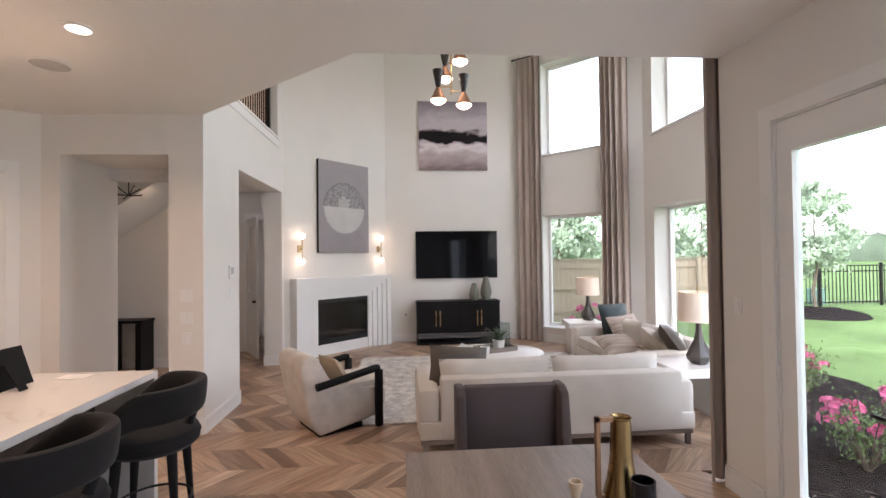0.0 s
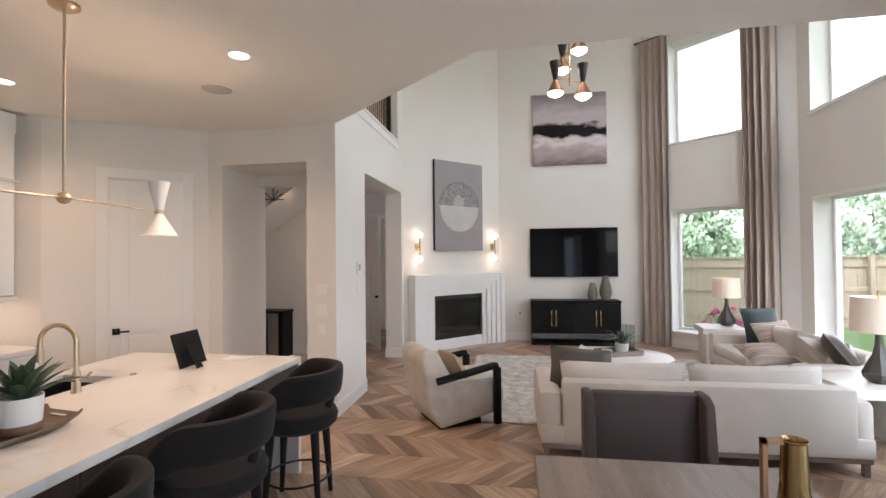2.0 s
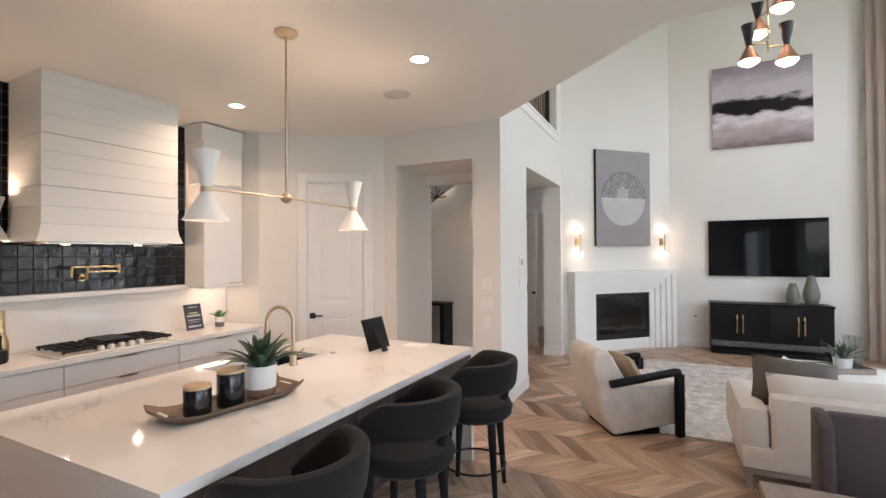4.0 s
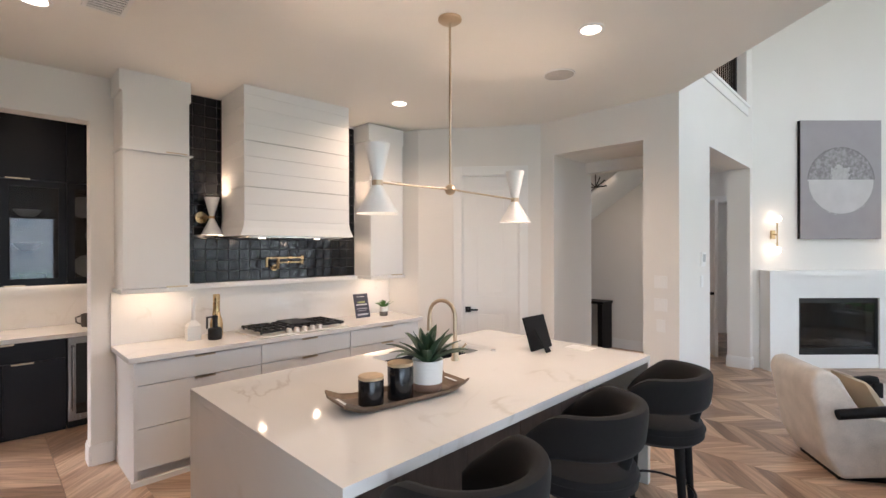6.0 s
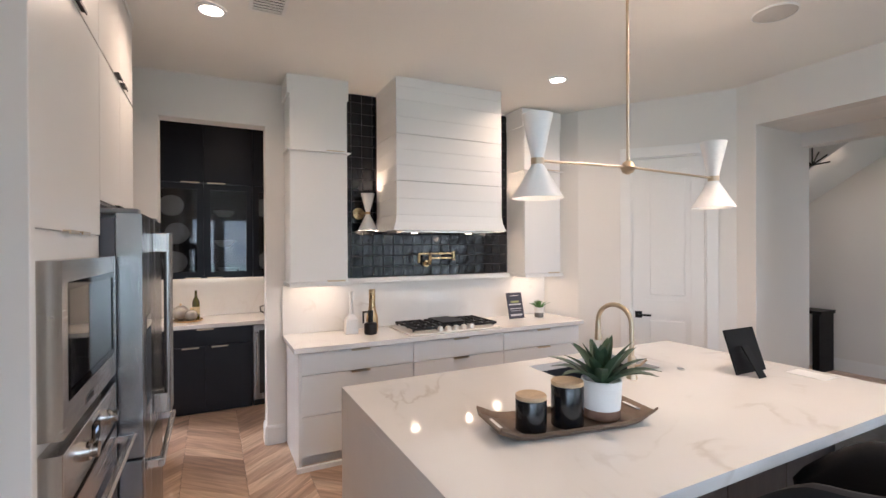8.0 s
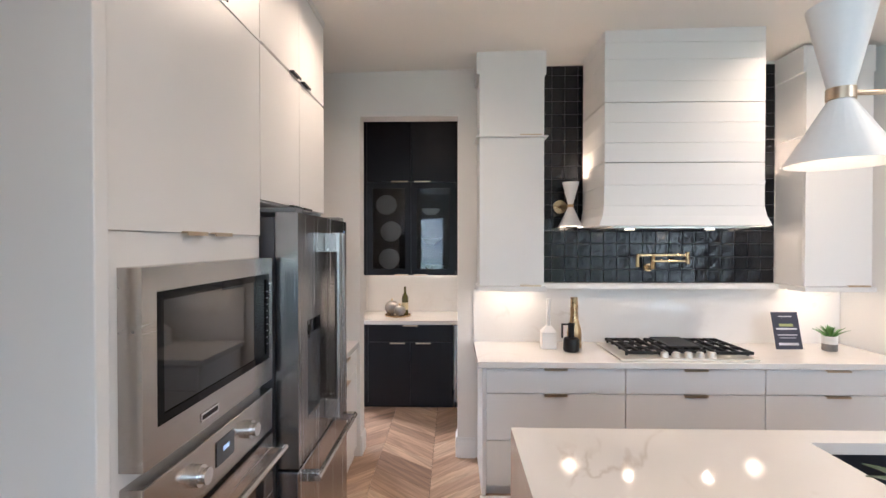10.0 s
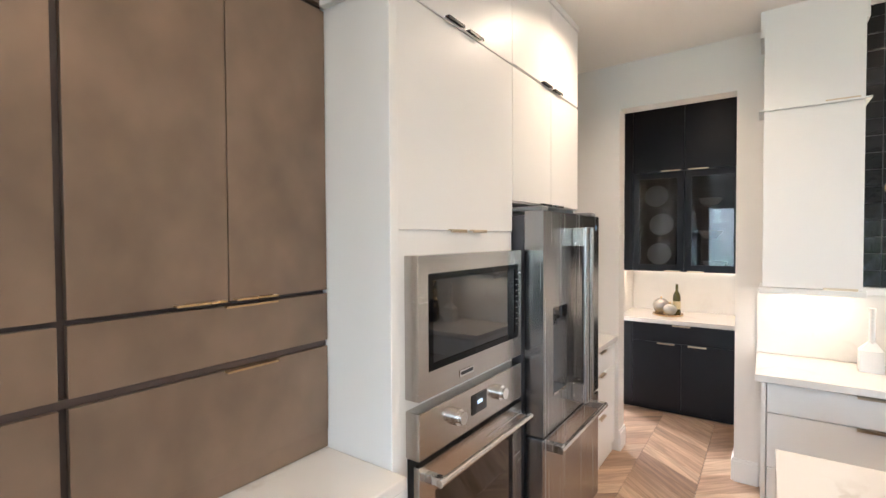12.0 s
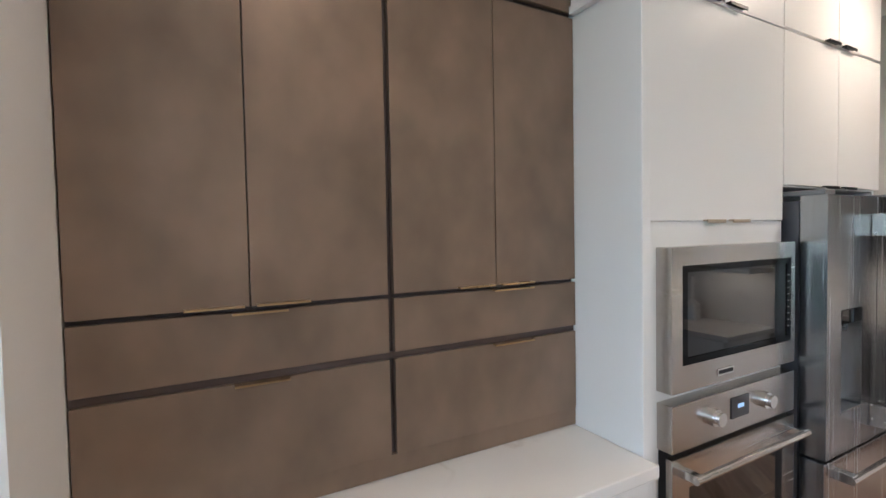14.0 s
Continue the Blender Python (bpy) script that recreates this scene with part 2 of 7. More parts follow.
BRASS = surface("brushed_brass", (0.52, 0.36, 0.19), 0.28, metal=1.0, var=0.06, scale=6, fine=80, bump=0.02, rvar=0.06)
NICKEL = surface("champagne_bronze", (0.60, 0.48, 0.345), 0.3, metal=1.0, var=0.05, bump=0.01, rvar=0.05)
BLACK_METAL = surface("black_metal", (0.012, 0.012, 0.013), 0.4, metal=0.4, var=0.05, bump=0.02)
BLACK_GLASS = surface("black_glass", (0.006, 0.006, 0.007), 0.04, var=0.02, bump=0.0, rvar=0.01)
SCREEN = surface("screen_glass", (0.004, 0.004, 0.005), 0.05, var=0.02, bump=0.0, rvar=0.01, spec=0.10)
GRILL = surface("cast_iron", (0.012, 0.012, 0.013), 0.55, metal=0.3, var=0.1, bump=0.1)
MARBLE = marble("white_marble")
QUARTZ = marble("pale_quartz", vein=(0.62, 0.58, 0.53), ground=(0.80, 0.78, 0.75), rough=0.16)
TILE_GLAZE = surface("black_glazed_tile", (0.007, 0.0075, 0.009), 0.10, var=0.2, scale=9, fine=22, bump=0.55, dist=0.006, rvar=0.05, spec=0.36)
GROUT = surface("grey_grout", (0.20, 0.19, 0.18), 0.9, var=0.1, bump=0.1)
TONES = [(0.205, 0.125, 0.083), (0.513, 0.349, 0.239), (0.37, 0.233, 0.153), (0.60, 0.435, 0.308), (0.27, 0.168, 0.113), (0.489, 0.332, 0.227)]
OAK_A = plank_wood("floor_boards_rising", radians(-45), TONES)
OAK_B = plank_wood("floor_boards_falling", radians(45), TONES)
JOINT = surface("floor_joint", (0.07, 0.05, 0.04), 0.9, var=0.1)
GREY_OAK = surface("grey_oak", (0.255, 0.205, 0.175), 0.42, var=0.18, scale=2.2, fine=30, bump=0.08, stretch=(0.5, 9, 9))
ISLAND_OAK = surface("dark_oak_panel", (0.085, 0.062, 0.052), 0.5, var=0.2, scale=2.2, fine=26, bump=0.06, stretch=(8, 8, 0.5))
CHARCOAL = surface("charcoal_fabric", (0.0155, 0.0145, 0.0145), 0.95, var=0.14, scale=5, fine=420, bump=0.35, dist=0.0015, sheen=0.06, spec=0.2)
CREAM = surface("cream_fabric", (0.64, 0.585, 0.53), 0.95, var=0.05, scale=4, fine=380, bump=0.3, dist=0.0015, sheen=0.15)
BOUCLE = surface("cream_boucle", (0.62, 0.56, 0.50), 0.97, var=0.10, scale=8, fine=170, bump=0.7, dist=0.004, sheen=0.2)
TAUPE = surface("taupe_velvet", (0.072, 0.050, 0.048), 0.85, var=0.10, scale=3, fine=300, bump=0.2, dist=0.001, sheen=0.08)
CURTAIN = surface("taupe_linen", (0.40, 0.325, 0.28), 0.9, var=0.06, scale=3, fine=330, bump=0.2, dist=0.001, sheen=0.1)
TEAL = surface("dark_teal_velvet", (0.030, 0.048, 0.050), 0.85, var=0.14, scale=5, fine=260, bump=0.2, sheen=0.3)
BROWN_LEATHER = surface("grey_brown_leather", (0.085, 0.065, 0.05), 0.45, var=0.15, scale=6, fine=120, bump=0.2)
TAN = surface("tan_cushion", (0.36, 0.27, 0.18), 0.9, var=0.08, fine=300, bump=0.2)
BLACK_WOOD = surface("black_stained_wood", (0.010, 0.0095, 0.010), 0.42, var=0.2, scale=5, fine=50, bump=0.08, stretch=(1, 1, 6), spec=0.12)
PLASTER = surface("cast_stone", (0.83, 0.82, 0.80), 0.6, var=0.015, fine=120, bump=0.04)
WHITE_LAQ = surface("white_stone_top", (0.72, 0.69, 0.65), 0.4, var=0.04, scale=6, fine=60, bump=0.03)
CERAMIC = surface("white_ceramic", (0.78, 0.77, 0.75), 0.35, var=0.02, bump=0.02)
CLAY = surface("clay_base", (0.26, 0.15, 0.10), 0.7, var=0.08, bump=0.1)
CORK = surface("pale_wood_lid", (0.50, 0.36, 0.22), 0.6, var=0.12, scale=6, fine=60, bump=0.05, stretch=(6, 1, 1))
CANISTER = surface("black_canister", (0.010, 0.010, 0.011), 0.18, var=0.1, scale=3, fine=30, bump=0.02, stretch=(8, 8, 0.5))
TRAY_WOOD = surface("bronze_tray", (0.15, 0.10, 0.065), 0.45, metal=0.2, var=0.15, scale=5, fine=60, bump=0.06)
SAGE = surface("sage_ceramic", (0.15, 0.155, 0.125), 0.45, var=0.08, scale=12, fine=90, bump=0.2)
DARK_CERAMIC = surface("dark_bronze_ceramic", (0.060, 0.052, 0.046), 0.3, var=0.15, bump=0.06)
SUCCULENT = surface("succulent_leaf", (0.045, 0.085, 0.045), 0.5, var=0.2, scale=12, fine=60, bump=0.05)
BRIGHT_LEAF = surface("bright_leaf", (0.08, 0.20, 0.04), 0.5, var=0.2, scale=20, fine=90, bump=0.05)
SHADE = glow("lamp_shade", (0.80, 0.66, 0.54), 0.035)
BULB = glow("lit_bulb", (1.0, 0.83, 0.62), 5.0)
CAN_GLOW = glow("can_lens", (1.0, 0.84, 0.66), 5.0)
STRIP = glow("led_strip", (1.0, 0.82, 0.58), 2.2)
WINDOW_GLASS = clear_glass("window_glass", (0.92, 0.98, 0.98))
CAB_GLASS = clear_glass("cabinet_glass", (0.62, 0.62, 0.64), gloss=1.1)
VASE_GLASS = clear_glass("bottle_glass", (0.9, 0.93, 0.92))

# ---- mesh helpers ----
def box(bm, x0, x1, y0, y1, z0, z1, bevel=0.0, seg=2):
    v = [bm.verts.new(p) for p in ((x0, y0, z0), (x1, y0, z0), (x1, y1, z0), (x0, y1, z0), (x0, y0, z1), (x1, y0, z1), (x1, y1, z1), (x0, y1, z1))]
    f = [bm.faces.new([v[i] for i in q]) for q in ((3, 2, 1, 0), (4, 5, 6, 7), (0, 1, 5, 4), (1, 2, 6, 5), (2, 3, 7, 6), (3, 0, 4, 7))]
    if bevel:
        edges = list({e for face in f for e in face.edges})
        bmesh.ops.bevel(bm, geom=edges, offset=bevel, segments=seg, profile=0.5, affect="EDGES")
    return bm


def prism(bm, pts, z0, z1):
    """An upright prism over a polygon of the plan, its corners against the clock's sense seen from below or above alike."""
    area = sum(a[0] * b[1] - b[0] * a[1] for a, b in zip(pts, pts[1:] + pts[:1]))
    pts = pts if area > 0 else pts[::-1]
    lo = [bm.verts.new((x, y, z0)) for x, y in pts]
    hi = [bm.verts.new((x, y, z1)) for x, y in pts]
    bm.faces.new(lo[::-1])
    bm.faces.new(hi)
    n = len(pts)
    for i in range(n):
        bm.faces.new((lo[i], lo[(i + 1) % n], hi[(i + 1) % n], hi[i]))
    return bm


def lathe(bm, profile, at=(0, 0, 0), seg=24, close=True):
    rings = []
    for r, z in profile:
        rings.append([bm.verts.new((at[0] + r * math.cos(2 * math.pi * i / seg), at[1] + r * math.sin(2 * math.pi * i / seg), at[2] + z)) for i in range(seg)])
    for a, b in zip(rings, rings[1:]):
        for i in range(seg):
            j = (i + 1) % seg
            bm.faces.new((a[i], a[j], b[j], b[i]))
    if close:
        bm.faces.new(rings[0][::-1])
        bm.faces.new(rings[-1])
    return bm


def tube(bm, pts, r, seg=10, cap=True):
    """A round tube along points; r is one radius or one for each point."""
    pts = [Vector(p) for p in pts]
    rad = r if isinstance(r, (list, tuple)) else [r] * len(pts)
    rings, up = [], None
    for i, p in enumerate(pts):
        d = (pts[min(i + 1, len(pts) - 1)] - pts[max(i - 1, 0)]).normalized()
        if up is None:
            up = d.orthogonal().normalized()
        up = (up - d * up.dot(d)).normalized()
        side = d.cross(up)
        rings.append([bm.verts.new(p + rad[i] * (math.cos(2 * math.pi * k / seg) * up + math.sin(2 * math.pi * k / seg) * side)) for k in range(seg)])
    for a, b in zip(rings, rings[1:]):
        for k in range(seg):
            j = (k + 1) % seg
            bm.faces.new((a[k], a[j], b[j], b[k]))
    if cap:
        bm.faces.new(rings[0][::-1])
        bm.faces.new(rings[-1])
    return bm


def pillow_mesh(bm, w, d, h, puff=0.5, seg=10, m=Matrix()):
    """A soft cushion, w by d and h thick, pinched at its corners and seams."""
    top, bot = {}, {}
    for i in range(seg + 1):
        for j in range(seg + 1):
            u, v = 2 * i / seg - 1, 2 * j / seg - 1
            k = max(0.0, (1 - abs(u) ** 2.6) * (1 - abs(v) ** 2.6)) ** puff
            x = w / 2 * u * (1 - 0.05 * (1 - abs(v)))
            y = d / 2 * v * (1 - 0.05 * (1 - abs(u)))
            wob = 0.012 * noise.noise(Vector((x * 7, y * 7, w)))
            top[i, j] = bm.verts.new(m @ Vector((x, y, h / 2 * k + wob * k)))
            edge = i in (0, seg) or j in (0, seg)
            bot[i, j] = top[i, j] if edge else bm.verts.new(m @ Vector((x, y, -h / 2 * k)))
    for i in range(seg):
        for j in range(seg):
            bm.faces.new((top[i, j], top[i + 1, j], top[i + 1, j + 1], top[i, j + 1]))
            q = (bot[i, j], bot[i, j + 1], bot[i + 1, j + 1], bot[i + 1, j])
            if len(set(q)) > 2:
                bm.faces.new(q)
    return bm


def part(name, bm, material, parent=None, label="", smooth=False, m=None):
    me = bpy.data.meshes.new(name)
    bmesh.ops.recalc_face_normals(bm, faces=bm.faces)
    bm.to_mesh(me)
    bm.free()
    me.materials.append(material)
    if smooth:
        for p in me.polygons:
            p.use_smooth = True
        me.set_sharp_from_angle(angle=radians(42))
    ob = new(name, me)
    if parent is not None:
        ob.parent = parent
    if m is not None:
        ob.matrix_basis = m
    if label:
        ob["label"] = label
    return ob


def thing(name, label, category, m=Matrix(), group="", kind=""):
    ob = new(name)
    ob.empty_display_size = 0.1
    ob.matrix_basis = m
    return tagged(ob, label, category, group, kind)


def solo(name, bm, material, label, category="", kind="", smooth=False, group=""):
    return tagged(part(name, bm, material, smooth=smooth), label, category, group, kind)


def B():
    return bmesh.new()


def boxes(*rows, bevel=0.0):
    bm = B()
    for r in rows:
        box(bm, *r, bevel=bevel)
    return bm


# ---- the large structure ----
CEIL, HIGH = 3.15, 6.3
BACK, SOUTH, EAST = -4.68, -0.62, 2.65
BAY = [(2.65, 3.75), (4.45, 5.55), (4.45, 8.15), (2.70, 9.90), (-0.07, 9.90), (-1.67, 8.30), (-1.67, 5.25)]


def wall(name, p0, p1, z0, z1, thick, holes=(), label="matte warm white painted plaster wall", material=None, ext=(0, 0)):
    """A wall whose room face runs from p0 to p1, with its thickness to the right of that way; holes (s0, s1, z0, z1) go through it."""
    a, b = Vector((*p0, 0)), Vector((*p1, 0))
    d = (b - a).normalized()
    n = Vector((d.y, -d.x, 0))
    length = (b - a).length
    ss = sorted({-ext[0], length + ext[1], *(h[0] for h in holes), *(h[1] for h in holes)})
    zs = sorted({z0, z1, *(h[2] for h in holes), *(h[3] for h in holes)})
    bm = B()
    grid = {}

    def vert(i, j, k):
        key = (i, j, k)
        if key not in grid:
            p = a + d * ss[i] + n * (thick * k)
            grid[key] = bm.verts.new((p.x, p.y, zs[j]))
        return grid[key]

    def solid(i, j):
        if not (0 <= i < len(ss) - 1 and 0 <= j < len(zs) - 1):
            return False
        s, z = (ss[i] + ss[i + 1]) / 2, (zs[j] + zs[j + 1]) / 2
        return not any(h[0] < s < h[1] and h[2] < z < h[3] for h in holes)

    for i in range(len(ss) - 1):
        for j in range(len(zs) - 1):
            if not solid(i, j):
                continue
            for k in (0, 1):
                bm.faces.new((vert(i, j, k), vert(i + 1, j, k), vert(i + 1, j + 1, k), vert(i, j + 1, k)))
            if not solid(i - 1, j):
                bm.faces.new((vert(i, j, 0), vert(i, j + 1, 0), vert(i, j + 1, 1), vert(i, j, 1)))
            if not solid(i + 1, j):
                bm.faces.new((vert(i + 1, j, 0), vert(i + 1, j + 1, 0), vert(i + 1, j + 1, 1), vert(i + 1, j, 1)))
            if not solid(i, j - 1):
                bm.faces.new((vert(i, j, 0), vert(i + 1, j, 0), vert(i + 1, j, 1), vert(i, j, 1)))
            if not solid(i, j + 1):
                bm.faces.new((vert(i, j + 1, 0), vert(i + 1, j + 1, 0), vert(i + 1, j + 1, 1), vert(i, j + 1, 1)))
    return solo(name, bm, material or PAINT, label, "wall", "structure")


def frame_along(p0, p1):
    """A pose whose x runs from p0 to p1 and whose y points into the thickness of that wall (to the right of the way)."""
    d = Vector((p1[0] - p0[0], p1[1] - p0[1], 0)).normalized()
    n = Vector((d.y, -d.x, 0))
    return Matrix(((d.x, n.x, 0, p0[0]), (d.y, n.y, 0, p0[1]), (0, 0, 1, 0), (0, 0, 0, 1)))


T = 0.16
# room faces run so that the room lies to the left
# the last opening, for window 9, is added out of view for daylight
wall("wall_east", (EAST, -2.6), (EAST, 3.75), 0, CEIL + 0.1, T, [(5.02, 5.86, -0.01, 2.55), (2.7, 3.55, 0.55, 2.45), (3.75, 4.55, 0.55, 2.45), (0.6, 2.2, 0.55, 2.45)], ext=(0, 0))
D1 = [(2.65, 3.75), (4.45, 5.55)]
TB = 0.36
wall("wall_bay_1", *D1, 0, HIGH, TB, [(0.35, 2.15, 0.3, 2.5), (0.35, 2.15, 3.72, 5.55)])
wall("wall_bay_2", (4.45, 5.55), (4.45, 8.15), 0, HIGH, TB, [(0.45, 2.3, 0.3, 2.5), (0.45, 2.3, 3.72, 5.55)])
wall("wall_bay_3", (4.45, 8.15), (2.70, 9.90), 0, HIGH, TB, [(0.68, 1.95, 0.3, 2.5), (0.68, 1.95, 3.72, 5.55)])
wall("wall_north", (2.70, 9.90), (-0.07, 9.90), 0, HIGH, T)
wall("wall_fireplace", (-0.07, 9.90), (-1.67, 8.30), 0, HIGH, T, [(0.53, 1.66, 0.19, 0.985)])
wall("wall_living_west", (-1.67, 8.30), (-1.67, 5.25), 0, HIGH, 0.28, [(0.14, 2.07, -0.01, 2.79), (0.33, 2.4, 3.62, 5.4)])
wall("wall_hall_north", (-1.95, 5.25), (-3.17, 5.25), 0, CEIL + 0.1, 0.16, [(0.05, 1.05, -0.01, 2.75)], ext=(0, 0))
wall("wall_pantry_door", (-3.17, 5.25), (-4.30, 4.352), 0, CEIL + 0.1, T, [(0.25, 0.92, -0.01, 2.55)])
wall("wall_return", (-4.30, 4.352), (BACK, 4.20), 0, CEIL + 0.1, T)
wall("wall_back", (BACK, 4.20), (BACK, SOUTH), 0, CEIL + 0.1, T, [(4.20 - 1.26, 4.20 - 0.49, -0.01, 2.68)])
wall("wall_south", (BACK, SOUTH), (-0.5, SOUTH), 0, CEIL + 0.1, T)
wall("wall_niche_side", (-0.5, SOUTH), (-0.5, 0.50), 0, CEIL + 0.1, 0.15)
wall("wall_dining_south", (-0.35, -2.6), (EAST, -2.6), 0, CEIL + 0.1, T)
wall("wall_dining_west", (-0.35, SOUTH), (-0.35, -2.6), 0, CEIL + 0.1, T)
# over the edge of the low ceiling, up to the high one
wall("wall_upper_1", (-1.67, 5.25), (-0.03, 3.75), CEIL + 0.3, HIGH, 0.16)
wall("wall_upper_2", (-0.03, 3.75), (EAST, 3.75), CEIL + 0.3, HIGH, 0.16)

bm = prism(B(), [(-1.67, 5.25), (-0.03, 3.75), (EAST, 3.75), (EAST, -2.6), (-0.35, -2.6), (-0.35, SOUTH), (BACK, SOUTH), (BACK, 4.20), (-4.30, 4.352), (-3.17, 5.25)], CEIL, CEIL + 0.3)
for v in bm.verts:
    if v.co.z < CEIL + 0.1:
        v.co.z = ceil_z(v.co.x, v.co.y)
solo("ceiling", bm, CEILING, "low smooth off-white painted kitchen ceiling", "ceiling", "structure")
bm = prism(B(), BAY + [(-0.03, 3.75)], HIGH, HIGH + 0.2)
solo("ceiling_living", bm, CEILING, "high white ceiling over the living room", "ceiling", "structure")

# hall behind the two openings
wall("wall_hall_west", (-3.0, 6.15), (-3.0, 5.41), 0, 2.75, 0.15, label="warm white wall of the short passage")
wall("wall_hall_west_2", (-3.15, 6.03), (-6.2, 6.03), 0, 3.6, 0.12)
wall("wall_hall_back", (-2.95, 8.25), (-6.2, 8.25), 0, 3.6, 0.12)
wall("wall_hall_side", (-2.95, 9.35), (-2.95, 8.25), 0, 3.4, 0.12)
wall("wall_hall_end", (-1.0, 9.35), (-2.95, 9.35), 0, 2.95, 0.12, [(0.75, 1.55, -0.01, 2.45)])
wall("wall_hall_far_west", (-6.2, 8.4), (-6.2, 6.0), 0, 3.6, 0.12)
wall("wall_study_back", (-1.0, 11.0), (-3.4, 11.0), 0, 2.95, 0.12)
wall("wall_study_east", (-1.0, 9.35), (-1.0, 11.0), 0, 2.95, 0.12)
wall("wall_study_west", (-3.4, 11.0), (-3.4, 9.47), 0, 2.95, 0.12)
solo("beam_hall", boxes((-3.0, -1.95, 6.0, 6.15, 2.62, 2.75)), PAINT, "painted drop beam over the passage", "beam", "structure")
bm = boxes((-3.0, -1.95, 5.41, 6.0, 2.75, 2.85), (-6.2, -1.95, 6.0, 8.25, 2.95, 3.05), (-2.95, -1.95, 8.25, 9.35, 2.95, 3.05), (-3.4, -1.0, 9.47, 11.0, 2.95, 3.05))
solo("ceiling_hall", bm, CEILING, "flat painted hall ceiling", "ceiling", "structure")
# the loft behind the balcony
solo("floor_loft", boxes((-5.2, -1.95, 5.3, 8.6, 3.36, 3.56)), PAINT, "upper floor slab behind the balcony", "floor", "structure")
wall("wall_loft_west", (-5.2, 8.6), (-5.2, 5.3), 3.56, HIGH, 0.12)
wall("wall_loft_north", (-1.95, 8.6), (-5.2, 8.6), 3.56, HIGH, 0.12)
wall("wall_loft_south", (-5.2, 5.3), (-1.95, 5.3), 3.56, HIGH, 0.12)
solo("ceiling_loft", boxes((-5.2, -1.95, 5.3, 8.6, HIGH, HIGH + 0.15)), CEILING, "white ceiling of the upper floor", "ceiling", "structure")
# pantry room
PX = -6.36
wall("wall_pantry_back", (PX, 2.6), (PX, 0.05), 0, CEIL + 0.1, 0.12)
wall("wall_pantry_south", (PX, 0.22), (-4.84, 0.22), 0, CEIL + 0.1, 0.12, [(0.62, 1.2, -0.01, 2.4)])
wall("wall_pantry_north", (-4.84, 2.3), (PX, 2.3), 0, CEIL + 0.1, 0.12)
wall("wall_pantry_recess", (-5.9, -0.5), (-4.84, -0.5), 0, CEIL + 0.1, 0.12)
solo("ceiling_pantry", boxes((PX, -4.84, -0.5, 2.3, 3.0, 3.12)), CEILING, "flat ceiling of the pantry", "ceiling", "structure")

# ---- windows and doors of the shell ----
def window(name, p0, p1, s0, s1, z0, z1, y0=0.25):
    m = frame_along(p0, p1)
    w = thing(name, "fixed picture window with a white frame", "window", m, kind="structure")
    f, y1 = 0.05, y0 + 0.06
    part("window_frame", boxes((s0, s1, y0, y1, z0, z0 + f), (s0, s1, y0, y1, z1 - f, z1), (s0, s0 + f, y0, y1, z0 + f, z1 - f), (s1 - f, s1, y0, y1, z0 + f, z1 - f)), TRIM, w)
    g = part("pane", boxes((s0 + f, s1 - f, y0 + 0.025, y0 + 0.031, z0 + f, z1 - f)), WINDOW_GLASS, w)
    g.visible_shadow = False
    part("window_sill", boxes((s0 - 0.03, s1 + 0.03, -0.05, y0, z0 - 0.03, z0 + 0.004), bevel=0.004), TRIM, w)
    return w


window("window_1", (4.45, 8.15), (2.70, 9.90), 0.68, 1.95, 0.3, 2.5)
window("window_2", (4.45, 8.15), (2.70, 9.90), 0.68, 1.95, 3.72, 5.55)
window("window_3", (4.45, 5.55), (4.45, 8.15), 0.45, 2.3, 0.3, 2.5)
window("window_4", (4.45, 5.55), (4.45, 8.15), 0.45, 2.3, 3.72, 5.55)
window("window_5", *D1, 0.35, 2.15, 0.3, 2.5)
window("window_6", *D1, 0.35, 2.15, 3.72, 5.55)
window("window_7", (EAST, -2.6), (EAST, 3.75), 2.7, 3.55, 0.55, 2.45, 0.07)
window("window_8", (EAST, -2.6), (EAST, 3.75), 3.75, 4.55, 0.55, 2.45, 0.07)
# unseen window, added only as an opening for the extra daylight lamp
window("added_window_9", (EAST, -2.6), (EAST, 3.75), 0.6, 2.2, 0.55, 2.45, 0.07)


def baseboards():
    h, d = 0.16, 0.016
    runs = [((EAST, -2.6), (EAST, 2.31)), ((EAST, 3.39), (EAST, 3.75)), ((4.45, 5.55), (4.45, 8.15)), ((4.45, 8.15), (2.70, 9.90)), ((2.70, 9.90), (-0.07, 9.90)),
            ((-1.67, 8.30), (-1.67, 8.16)), ((-1.67, 6.23), (-1.67, 5.25)), ((-1.67, 5.25), (-1.95, 5.25)), ((-3.0, 5.25), (-3.17, 5.25)), ((-3.17, 5.25), (-3.285, 5.159)), (D1[0], D1[1]),
            ((BACK, 1.40), (BACK, 1.26)), ((-2.95, 8.25), (-6.2, 8.25)), ((-0.5, 0.3), (-0.5, 0.5)), ((-0.35, -2.6), (EAST, -2.6)), ((-3.0, 6.15), (-3.0, 5.41)),
            ((-1.67, 8.16), (-1.95, 8.16)), ((BACK, 1.26), (BACK - T, 1.26)), ((-1.95, 8.16), (-1.95, 9.35)), ((-4.84, 0.22), (-4.84, 0.49)), ((BACK - T, 0.49), (BACK, 0.49))]
    for p, q in runs:
        m = frame_along(p, q)
        ln = (Vector(q) - Vector(p)).length
        bm = boxes((0, ln, -d, -0.0005, 0.0, h - 0.02), (0, ln, -d * 0.6, -0.0005, h - 0.02, h))
        tagged(part("baseboard", bm, TRIM, m=m), "white painted wooden baseboard", "baseboard", "baseboards", "structure")


baseboards()
